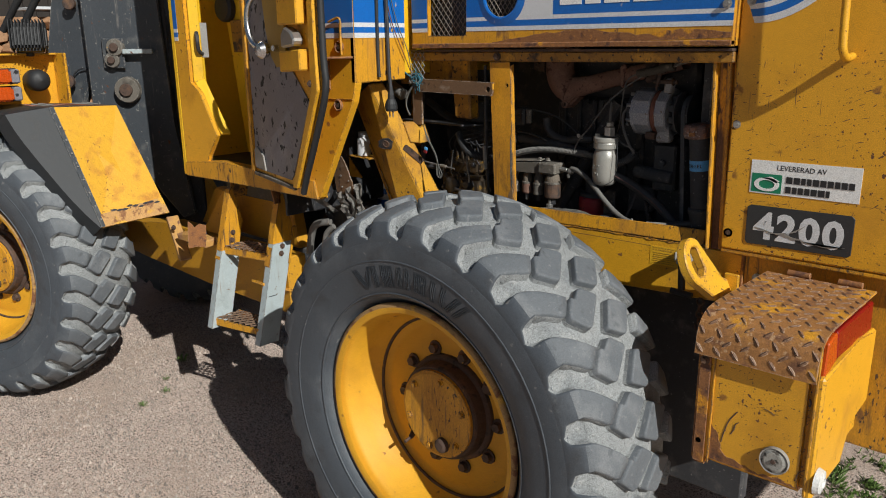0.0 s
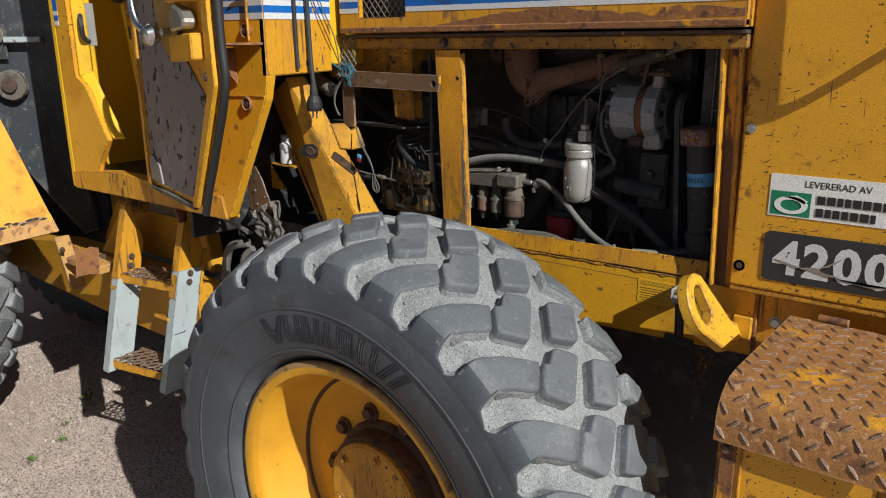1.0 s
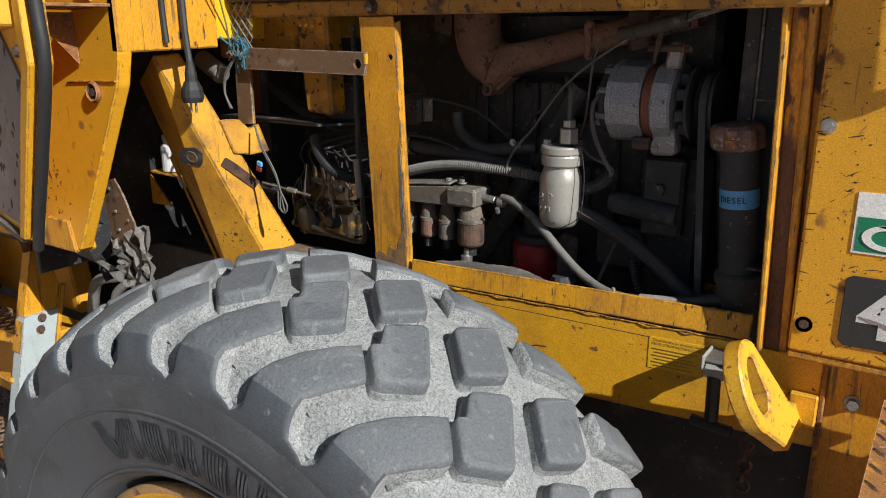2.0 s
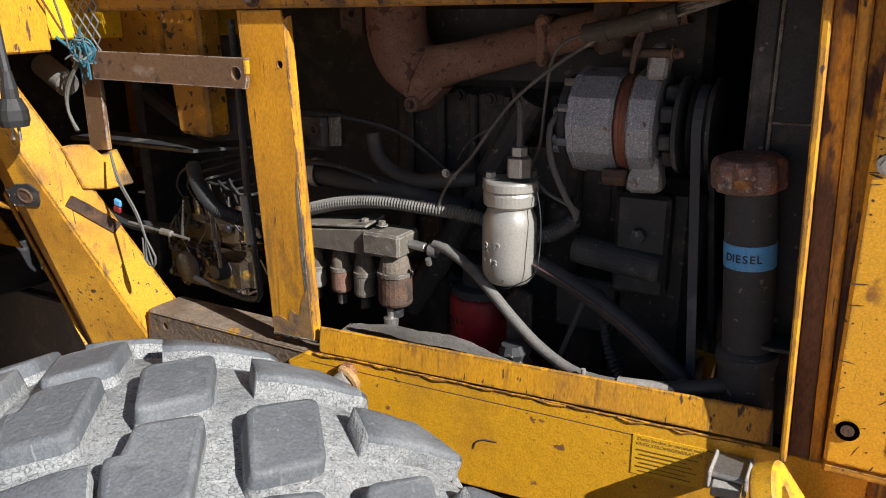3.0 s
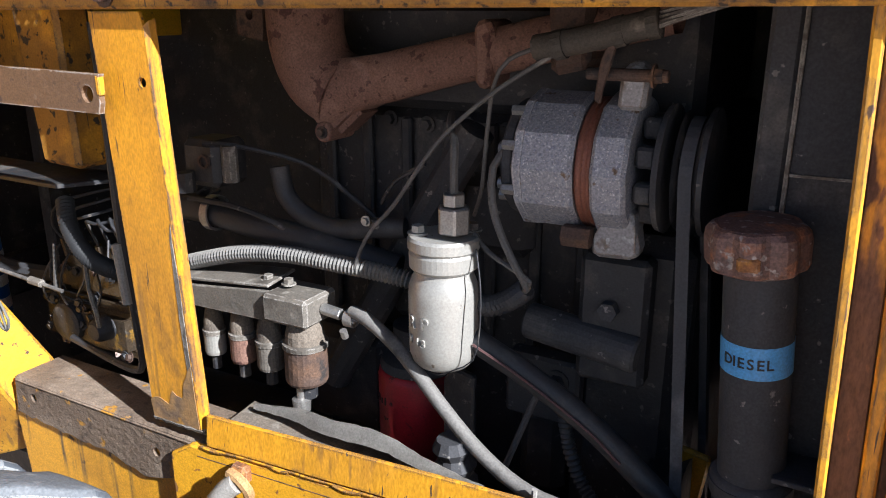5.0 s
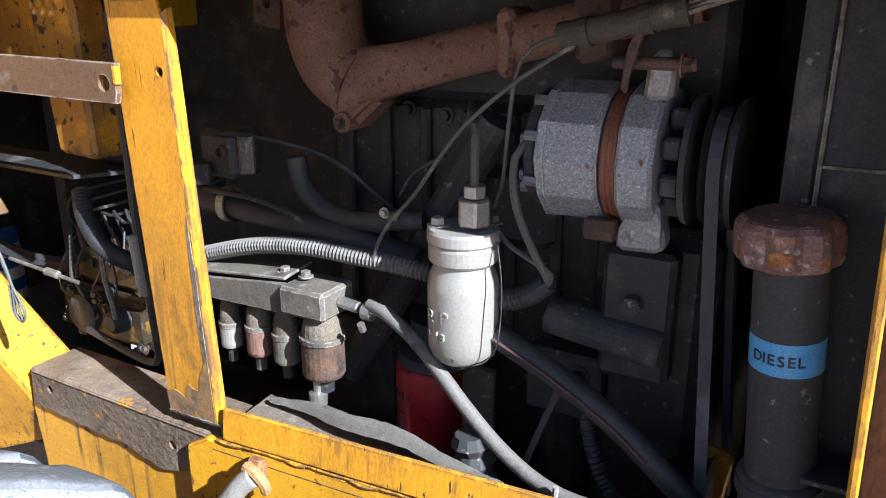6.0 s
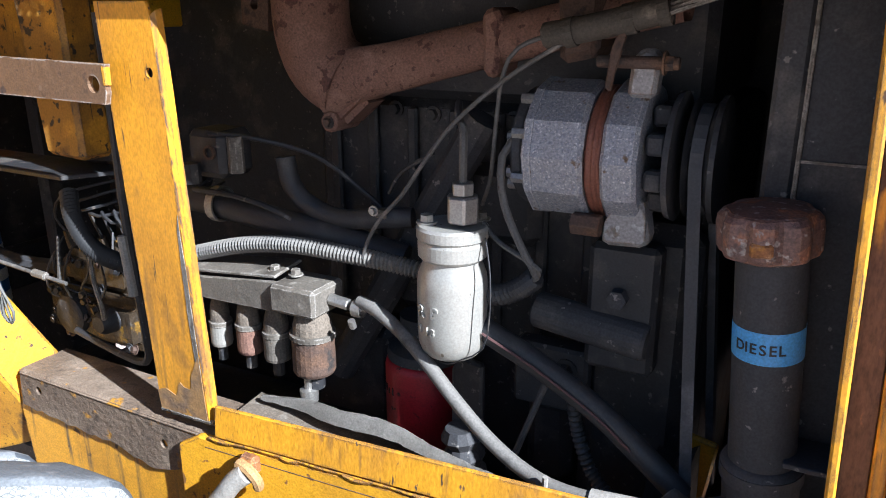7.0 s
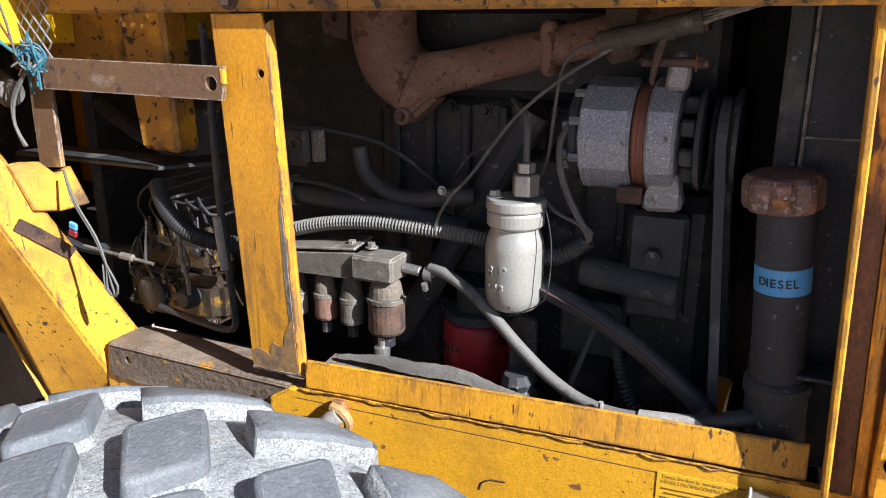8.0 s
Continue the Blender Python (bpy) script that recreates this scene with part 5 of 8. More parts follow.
    lid.data.materials.append(lozenge_brown)
    for x in (-0.262, -0.140):
        part("hinge", rod((x - 0.028, y1 + 0.002, 1.066), (x + 0.028, y1 + 0.002, 1.066), 0.0085, seg=12, bevel=0.001), rust_heavy, box)
    # gouges and the rusty foot of the side
    f = y0 + 0.0056
    for pts, r in (([(-0.240, f, 0.839), (-0.257, f, 0.811), (-0.266, f, 0.780), (-0.271, f, 0.753)], 0.0014), ([(-0.235, f, 0.814), (-0.242, f, 0.807), (-0.244, f, 0.794), (-0.251, f, 0.780)], 0.0013),
                   ([(-0.183, f, 0.866), (-0.170, f, 0.863), (-0.160, f, 0.857)], 0.0009), ([(-0.072, f, 0.757), (-0.087, f, 0.752), (-0.098, f, 0.741), (-0.103, f, 0.720)], 0.0013), ([(-0.094, f, 0.919), (-0.090, f, 0.909), (-0.093, f, 0.901)], 0.0020)):
        part("gouge", hose(pts, r, 6, 0.006), rust_dark, box, "dark curved gouge", smooth=True)
    crest = uneven([(-0.1, 0.706), (-0.14, 0.712), (-0.18, 0.706), (-0.23, 0.716), (-0.266, 0.724), (-0.282, 0.775), (-0.296, 0.79)], 0.010, 0.003, 31)
    part("rusty_foot", sheet([(-0.296, 0.702), (-0.100, 0.702)] + crest, y0 + 0.0052, 0.0008, 0.0), rust_heavy, box, "rusty lower edge")
    part("reflector_rim", turned([(-0.010, 0.0285), (-0.011, 0.0310), (-0.004, 0.0325), (0.001, 0.0310)], 28, "y", (-0.148, y0 + 0.004, 0.755), closed=True), plastic_grey, box, "pale reflector rim")
    paint_chips(((x0 + 0.05, x1 - 0.006, 0.86, 0.94, 90), (x0 + 0.05, x1 - 0.006, 0.71, 0.86, 70)), y0 + 0.006, rust_dark, box, 21, 0.006)
    # reflector on the side
    part("reflector", turned([(-0.012, 0.0), (-0.012, 0.020), (-0.008, 0.029), (-0.002, 0.030), (0.004, 0.026)], 28, "y", (-0.148, y0 + 0.004, 0.755)), material("crazed reflector", (0.34, 0.33, 0.30), 0.35, vary=0.3, grain=160, layers=(((0.08, 0.07, 0.06), 60, 0.56, 0.06, 0.7),), bump=0.3), box, "round whitish reflector")
    part("reflector_screw", turned([(-0.0155, 0.0), (-0.0155, 0.005), (-0.011, 0.006)], 10, "y", (-0.148, y0 + 0.004, 0.755)), rust_dark, box)
    # rear face: bulging lower panel, the lamp above it under the lid
    part("rear_face", slab([(x1 + 0.002, y0 + 0.002, z0 - 0.004), (x1 + 0.002, 2.14, z0 - 0.004), (x1 + 0.002, 2.18, 0.78), (x1 + 0.002, 2.32, 0.78), (x1 + 0.002, 2.32, 0.972), (x1 + 0.002, 2.17, 0.988), (x1 + 0.002, y0 + 0.002, 0.972)], 0.018, 0.006), yellow_clean, box, "bright yellow rear face")
    part("rear_edge", block(x1 + 0.001, y0, z0, x1 + 0.008, y0 + 0.006, 1.04, 0.002), yellow_worn, box)
    lamp = part("tail_lamp", slab([(x1 + 0.001, 1.942, 0.966), (x1 + 0.001, 2.020, 0.985), (x1 + 0.001, 2.004, 1.052), (x1 + 0.001, 1.950, 1.043)], 0.012, 0.003), amber, box, "ribbed amber and red tail lamp")
    part("red_half", slab([(x1 + 0.001, 2.022, 0.986), (x1 + 0.001, 2.290, 0.976), (x1 + 0.001, 2.280, 1.050), (x1 + 0.001, 2.006, 1.052)], 0.012, 0.003), red_lens, lamp, "red lens half")
    part("plate_lamp", turned([(0.0, 0.0), (0.016, 0.012), (0.012, 0.026), (0.0, 0.030)][::-1], 20, "x", (x1 + 0.021, 1.952, 0.728)), glass_lens, box, "small oval clear lamp")

build_step_box()

# ---- brace, links and the bay beside the cab ----


def build_left_bay():
    # folded brace: a bright outer face, a deep side and a turned lip
    foot = [Vector(p) for p in ((-1.564, 2.344, 1.025), (-1.555, 2.405, 1.090), (-1.690, 2.425, 1.040), (-1.710, 2.334, 0.970))]
    head = [Vector(p) for p in ((-1.665, 2.151, 1.510), (-1.654, 2.210, 1.515), (-1.835, 2.300, 1.460), (-1.860, 2.250, 1.448))]
    down = [a + (a - b) * 0.16 for a, b in zip(foot, head)]
    brace = part("brace", solid(bmesh.new(), head, down, 0.004), brace_paint, loader, "diagonal folded yellow brace with chipped paint", pose(-0.010, -0.004, 0.005))
    m0, l0, m1, l1 = head[0], head[3], foot[0], foot[3]
    lip = [l0.lerp(l1, 0.35), l0.lerp(l1, 1.14)]
    ring = [lip[0], lip[0] + Vector((0.012, -0.010, 0.002)), lip[0] + Vector((0.012, -0.014, -0.006)), lip[0] + Vector((-0.004, -0.004, -0.006))]
    part("brace_lip", solid(bmesh.new(), ring, [p + lip[1] - lip[0] for p in ring], 0.0), yellow_clean, brace, "bright turned lip")
    facing = Vector((0.297, -0.907, -0.299)).to_track_quat("Z", "Y").to_matrix().to_4x4()
    ragged = random.Random(21)
    disc = [(math.cos(k * 0.3927) * ragged.uniform(0.024, 0.036), math.sin(k * 0.3927) * ragged.uniform(0.018, 0.030)) for k in range(16)]
    hole_at = Matrix.Translation((-1.6616, 2.2225, 1.2967)) @ facing
    part("grease_stain", solid(bmesh.new(), [(x, y, 0.0012) for x, y in disc], [(x, y, -0.004) for x, y in disc], 0.0), engine_dark, brace, "dark grease round the pin hole", hole_at)
    part("brace_hole", turned([(0.0014, 0.0), (0.0014, 0.009), (0.0026, 0.0105), (0.0026, 0.013), (0.001, 0.015)], 22, "z", caps=False), rust_dark, brace, "dark greasy pin hole", hole_at)
    bm = bmesh.new()
    tear = [Vector(p) for p in ((-1.615, 2.258, 1.277), (-1.606, 2.276, 1.262), (-1.598, 2.300, 1.240), (-1.590, 2.325, 1.217))]
    out = Vector((0.963, -0.25, 0.101))
    for a, b in zip(tear, tear[1:]):
        up = Vector((0.004, 0.010, 0.016))
        solid(bm, [a + out * 0.003, b + out * 0.003, b + up + out * 0.010, a + up + out * 0.012], [a + out * 0.0, b + out * 0.0, b + up + out * 0.002, a + up + out * 0.002])
    part("torn_edge", bm, rust_dark, brace, "torn and bent edge")
    hook = [Vector(p) for p in ((-1.622, 2.270, 1.372), (-1.615, 2.289, 1.374), (-1.608, 2.314, 1.371), (-1.602, 2.328, 1.350), (-1.600, 2.340, 1.352), (-1.596, 2.356, 1.359), (-1.585, 2.374, 1.297), (-1.596, 2.329, 1.293), (-1.606, 2.290, 1.300))]
    bm = solid(bmesh.new(), [p + out * 0.004 for p in hook], [p - out * 0.012 for p in hook], 0.002)
    part("brace_hook", bm, brace_paint, brace, "welded yellow hook plate")
    # flat link to the post and the upright strip
    link_bar = part("link_bar", pierced([(-1.590, 1.484), (-1.266, 1.480), (-1.262, 1.492), (-1.263, 1.512), (-1.259, 1.523), (-1.590, 1.528)], 2.315, 0.007, [(-1.281, 1.501, 0.0095)]), link_steel, loader, "worn brown flat steel link with a hole")
    part("link_chip", block(-1.2655, 2.3145, 1.500, -1.2600, 2.3225, 1.521, 0.001), yellow_clean, link_bar, "chip of yellow paint")
    part("upright_strip", sheet([(-1.642, 1.362), (-1.594, 1.366), (-1.594, 1.53), (-1.640, 1.53)], 2.328, 0.008, 0.0015), link_steel, loader, "upright brown steel strip")
    # mesh corner of the radiator grille
    part("corner_mesh", expanded_mesh(-1.66, -1.575, 1.50, 1.63, 2.33, 0.020, 0.012, 0.0016), steel, loader)
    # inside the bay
    # Bracket and crossplate are coloured darker for the shade of the bay.
    part("yellow_bracket", solid(bmesh.new(), [(-1.520, 2.395, 1.60), (-1.430, 2.395, 1.60), (-1.430, 2.445, 1.60), (-1.520, 2.445, 1.60)], [(-1.498, 2.395, 1.392), (-1.424, 2.395, 1.388), (-1.424, 2.445, 1.388), (-1.498, 2.445, 1.392)], 0.006), yellow_grime_shade, loader, "yellow hanging bracket with rounded foot")
    part("yellow_crossplate", block(-1.80, 2.425, 1.500, -1.432, 2.447, 1.61, 0.004), yellow_grime_shade, loader)
    # Added dark screen; its colour gives the back of the bay its shade.
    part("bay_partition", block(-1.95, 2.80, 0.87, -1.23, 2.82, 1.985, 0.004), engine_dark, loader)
    part("tray", slab([(-1.76, 2.376, 1.372), (-1.45, 2.376, 1.370), (-1.40, 2.46, 1.370), (-1.76, 2.46, 1.372)], -0.006, 0.001), engine_dark, loader, "thin soiled steel tray")
    part("dark_drum", turned([(0.0, 0.0), (0.0, 0.05), (0.05, 0.055), (0.07, 0.05), (0.07, 0.0)], 24, "z", (-1.47, 2.50, 1.376)), engine_dark, loader, smooth=False)
    part("vertical_pipe", hose([(-1.350, 2.385, 1.575), (-1.343, 2.382, 1.46), (-1.340, 2.38, 1.31), (-1.330, 2.38, 1.165), (-1.331, 2.38, 1.135), (-1.350, 2.382, 1.124), (-1.41, 2.39, 1.124), (-1.50, 2.40, 1.132)], 0.0055, 8), engine_dark, loader, "thin bent steel pipe", smooth=True)
    part("pipe_sleeve", rod((-1.343, 2.374, 1.305), (-1.336, 2.374, 1.225), 0.0065, seg=10), plastic_grey, loader)
    # fuel injection pump: a lumpy greasy casting with unions
    pump = part("injection_pump", block(-1.60, 2.425, 1.10, -1.40, 2.55, 1.18, 0.016, segments=3), greasy_yellow, loader, "greasy yellow-brown injection pump with bent pipes")
    part("pump_head", block(-1.575, 2.440, 1.181, -1.425, 2.52, 1.235, 0.012, segments=2), greasy_yellow, pump)
    part("pump_flange", turned([(-0.008, 0.0), (-0.008, 0.024), (-0.004, 0.030), (0.012, 0.032), (0.020, 0.024), (0.020, 0.0)], 20, "y", (-1.535, 2.420, 1.143)), engine_dark, pump, smooth=True)
    part("governor_cap", turned([(-0.014, 0.0), (-0.014, 0.012), (-0.008, 0.017), (0.010, 0.019), (0.016, 0.0)], 18, "y", (-1.452, 2.414, 1.150)), engine_dark, pump, smooth=True)
    rnd = random.Random(11)
    for k in range(34):
        x, z = rnd.uniform(-1.59, -1.41), rnd.uniform(1.108, 1.232)
        part("union", bolt((x, 2.424 + (0.015 if z > 1.18 else 0), z), (rnd.uniform(-0.4, 0.4), -1, rnd.uniform(-0.2, 0.4)), rnd.uniform(0.004, 0.009)), rnd.choice((rust_dark, greasy_yellow, greasy_yellow, engine_dark)), pump)
    for k in range(6):
        x = -1.562 + 0.026 * k
        part("delivery_nut", rod((x, 2.458, 1.234), (x, 2.452, 1.262), 0.0075, 0.006, seg=6), greasy_yellow, pump)
        part("fuel_pipe", hose([(x, 2.452, 1.260), (x - 0.004, 2.440, 1.285 + 0.005 * k), (x + 0.02, 2.435, 1.318 - 0.006 * k), (x + 0.06, 2.46, 1.335 - 0.008 * k), (x + 0.12, 2.53, 1.348)], 0.0025, 6), engine_dark, pump, smooth=True)
    for k in range(7):
        x, z = rnd.uniform(-1.60, -1.40), rnd.uniform(1.18, 1.30)
        part("small_wire", hose([(x, 2.43, z), (x + rnd.uniform(-0.02, 0.03), 2.415, z - 0.03), (x + rnd.uniform(-0.02, 0.04), 2.42, z - 0.065), (x + rnd.uniform(-0.01, 0.05), 2.44, z - 0.08)], 0.0017, 5), engine_dark if k % 3 else pipe_dark, pump, smooth=True)
    part("lever", slab([(-1.526, 2.402, 1.20), (-1.520, 2.402, 1.20), (-1.507, 2.402, 1.275), (-1.511, 2.402, 1.275)], 0.004, 0.001), pipe_dark, pump)
    part("lever", hose([(-1.440, 2.395, 1.265), (-1.436, 2.392, 1.22), (-1.428, 2.392, 1.19), (-1.430, 2.395, 1.165)], 0.0034, 6), grime, pump, "bent thin lever", smooth=True)
    part("control_rod", rod((-1.64, 2.385, 1.222), (-1.50, 2.395, 1.206), 0.0030, seg=8), pipe_dark, pump)
    part("rod_joint", rod((-1.565, 2.390, 1.214), (-1.538, 2.392, 1.211), 0.0065, seg=8, bevel=0.002), grime, pump)
    part("corrugated_sleeve", hose([(-1.50, 2.42, 1.335), (-1.47, 2.40, 1.305), (-1.42, 2.385, 1.275), (-1.36, 2.385, 1.262), (-1.30, 2.40, 1.262)], 0.013, 10, ribs=0.006), rubber_black, loader, "black corrugated cable sleeve", smooth=True)
    part("bay_hose", hose([(-1.90, 2.40, 1.30), (-1.80, 2.42, 1.24), (-1.70, 2.44, 1.20), (-1.60, 2.47, 1.19)], 0.012, 8), hose_rubber, loader, smooth=True)
    part("bay_hose", hose([(-1.88, 2.66, 1.42), (-1.78, 2.67, 1.36), (-1.66, 2.68, 1.32), (-1.50, 2.68, 1.30)], 0.016, 8), hose_rubber, loader, smooth=True)
    part("grey_pipe_end", rod((-1.80, 2.37, 1.50), (-1.72, 2.36, 1.465), 0.022, seg=14, bevel=0.003), hose_grey, loader)
    # washer bottle bracket under the cab
    bottle = part("brake_reservoir", turned([(0.0, 0.0), (0.0, 0.026), (0.004, 0.027), (0.066, 0.027), (0.074, 0.020), (0.080, 0.019), (0.080, 0.022), (0.096, 0.021), (0.098, 0.0)], 22, "z", (-2.03, 2.43, 1.205)), white_paint, loader, "small white reservoir on a yellow bracket", smooth=False)
    part("reservoir_bracket", slab([(-2.14, 2.40, 1.205), (-1.965, 2.40, 1.200), (-1.965, 2.47, 1.200), (-2.14, 2.47, 1.205)], -0.005, 0.001), yellow_worn, bottle)
    part("bracket_leg", slab([(-2.14, 2.40, 1.204), (-2.10, 2.40, 1.204), (-2.01, 2.40, 1.115), (-2.09, 2.40, 1.115)], 0.005, 0.001), yellow, bottle)
    # blue cylinder with white bands, stands in for daylight through far louvres
    part("blue_canister", rod((-2.10, 2.62, 0.95), (-2.10, 2.62, 1.14), 0.045, seg=20, bevel=0.004), blue_paint, loader, "blue cylinder with white bands, standing in for daylight slits")
    for z in (1.00, 1.05, 1.10):
        part("canister_mark", turned([(z - 0.012, 0.0455), (z + 0.012, 0.0455)], 20, "z", (-2.10, 2.62, 0)), white_sticker, loader)
    # rags of torn sheet and hoses between cab and wheel
    rnd = random.Random(5)
    for k in range(5):
        c = Vector((-1.935 + 0.022 * k, 2.095 + rnd.uniform(-0.03, 0.05), 1.20 - 0.018 * k + rnd.uniform(-0.04, 0.03)))
        bm = bmesh.new()
        w, h = rnd.uniform(0.025, 0.05), rnd.uniform(0.05, 0.11)
        rows = []
        for j in range(5):
            s = j / 4
            off = Vector((0.02 * math.sin(3 * s + k), 0.025 * math.cos(4 * s + k * 2), -h * s))
            wd = w * (1 - 0.6 * s) * (0.7 + 0.5 * rnd.random())
            rows.append([bm.verts.new(c + off + Vector((q * wd, 0.012 * math.sin(q * 3 + j), 0.006 * q))) for q in (-1, -0.3, 0.4, 1)])
        for a, b in zip(rows, rows[1:]):
            for j in range(3):
                bm.faces.new((a[j], a[j + 1], b[j + 1], b[j]))
        bmesh.ops.solidify(bm, geom=bm.faces[:], thickness=0.0018)
        part("torn_flap", bm, plastic_grey if k % 3 else rubber_black, loader, "torn grey rubber flap", smooth=True)
    # riveted scrap of plate under the cab's corner, with crumpled sheet hanging from it
    bm = sheet(uneven([(-1.835, 1.250), (-1.780, 1.262), (-1.757, 1.225), (-1.726, 1.170), (-1.718, 1.128), (-1.765, 1.108), (-1.815, 1.130)], 0.02, 0.003, 12), 2.100, 0.004, 0.0)
    scrap = part("scrap_plate", bm, link_steel, loader, "rusty riveted scrap of plate")
    for x, z in ((-1.800, 1.238), (-1.786, 1.190), (-1.780, 1.150), (-1.745, 1.175), (-1.744, 1.138)):
        part("rivet", bolt((x, 2.100, z), (0, -1, 0), 0.005, washer=False), grime, scrap)
    for k, (cx, cz, wide, tall, lean) in enumerate(((-1.745, 1.150, 0.026, 0.120, 0.75), (-1.690, 1.172, 0.026, 0.125, 0.35), (-1.790, 1.128, 0.036, 0.090, 0.95))):
        bm = bmesh.new()
        rows = []
        for j in range(11):
            s = j / 10
            row = []
            for q in range(7):
                u = q / 6 * 2 - 1
                w = wide * (0.55 + 0.6 * abs(noise.noise((s * 3.1, k * 5.0, 0.3)))) * (1 - 0.45 * s)
                x = cx + lean * tall * s + u * w + 0.006 * noise.noise((s * 6, u * 2, k * 3.0))
                y = 2.090 - 0.02 * s + 0.022 * noise.noise((s * 5 + k, u * 1.7, 2.0)) + 0.010 * noise.noise((s * 13, u * 4, k + 5.0))
                z = cz - tall * s + 0.012 * noise.noise((s * 4, u * 2.3, k + 9.0)) + 0.006 * u
                row.append(bm.verts.new((x, y, z)))
            rows.append(row)
        for a, b in zip(rows, rows[1:]):
            for q in range(6):
                bm.faces.new((a[q], a[q + 1], b[q + 1], b[q]))
        bmesh.ops.solidify(bm, geom=bm.faces[:], thickness=0.0012)
        part("crumpled_sheet", bm, plastic_grey, scrap, "crumpled grey torn sheet", smooth=True)
    part("drain_hose", hose([(-2.18, 2.24, 0.80), (-2.165, 2.24, 0.87), (-2.13, 2.24, 0.93), (-2.06, 2.26, 0.95)], 0.015, 10), hose_grey, loader, "short grey hose", smooth=True)
    part("drain_hose", hose([(-2.10, 2.26, 0.86), (-2.085, 2.26, 0.90), (-2.05, 2.27, 0.93)], 0.012, 10), hose_grey, loader, smooth=True)


build_left_bay()

# ---- engine ----


def build_engine():
    block_ob = part("engine_block", block(-1.20, 2.60, 0.85, -0.66, 2.95, 1.47, 0.012), engine_dark, loader, "dark greasy diesel engine block")
    part("cylinder_head", block(-1.22, 2.585, 1.471, -0.68, 2.93, 1.60, 0.012), engine_dark, block_ob)
    part("gear_cover", block(-0.79, 2.535, 0.95, -0.665, 2.599, 1.36, 0.02), engine_dark, block_ob)
    for k in range(7):
        part("cover_rib", block(-1.17 + k * 0.06, 2.588, 1.18, -1.155 + k * 0.06, 2.599, 1.46, 0.003), engine_dark, block_ob)
    for k in range(9):
        part("head_bolt", bolt((-1.18 + k * 0.055, 2.598, 1.455 - 0.004 * (k % 2)), (0, -1, 0), 0.010), engine_dark, block_ob)
    # mount plate with a large bolt, and a round tube below the alternator
    part("mount_plate", block(-0.775, 2.50, 1.20, -0.70, 2.534, 1.345, 0.006), engine_dark, block_ob)
    part("mount_bolt", bolt((-0.739, 2.50, 1.289), (0, -1, 0), 0.015, washer=False), black_paint, block_ob, "large hexagon bolt")
    part("cross_tube", rod((-0.835, 2.51, 1.254), (-0.705, 2.50, 1.243), 0.021, seg=20, bevel=0.003), black_paint, block_ob)
    part("lower_bracket", block(-0.865, 2.52, 1.125, -0.775, 2.55, 1.205, 0.004), black_paint, block_ob)
    part("lower_bolt", bolt((-0.80, 2.52, 1.18), (0, -1, 0), 0.013), engine_dark, block_ob)
    part("lifting_bracket", slab([(-0.925, 2.485, 1.10), (-0.885, 2.485, 1.10), (-0.885, 2.485, 1.185), (-0.91, 2.485, 1.19), (-0.925, 2.485, 1.175)], 0.012, 0.003), engine_dark, block_ob)
    part("bracket_hole", turned([(-0.001, 0.016), (-0.001, 0.012), (0.004, 0.011), (0.004, 0.0)], 18, "y", (-0.903, 2.485, 1.155)), rust_dark, block_ob)
    part("spring", hose([(-0.905, 2.46, 1.108), (-0.90, 2.462, 1.06), (-0.897, 2.465, 1.0)], 0.026, 12, ribs=0.02), black_paint, block_ob)
    for x0, z0, x1, z1, d in ((-1.05, 1.20, -0.97, 1.33, 0.05), (-0.96, 1.30, -0.86, 1.40, 0.03), (-1.19, 1.02, -1.05, 1.17, 0.06), (-0.86, 1.00, -0.80, 1.12, 0.05)):
        part("casting", block(x0, 2.60 - d, z0, x1, 2.599, z1, 0.014), engine_dark, block_ob)
    # small valve body on the far left, with unions
    part("valve_body", block(-1.285, 2.44, 1.375, -1.225, 2.50, 1.435, 0.008), engine_dark, block_ob)
    part("valve_port", turned([(0.0, 0.009), (-0.004, 0.009), (-0.004, 0.006), (-0.001, 0.006)], 14, "y", (-1.244, 2.44, 1.409), caps=False), rust_dark, block_ob)
    part("valve_union", rod((-1.212, 2.45, 1.385), (-1.212, 2.45, 1.43), 0.010, seg=8), grime, block_ob)
    part("valve_union", rod((-1.27, 2.43, 1.37), (-1.27, 2.43, 1.395), 0.012, seg=8), engine_dark, block_ob)


build_engine()


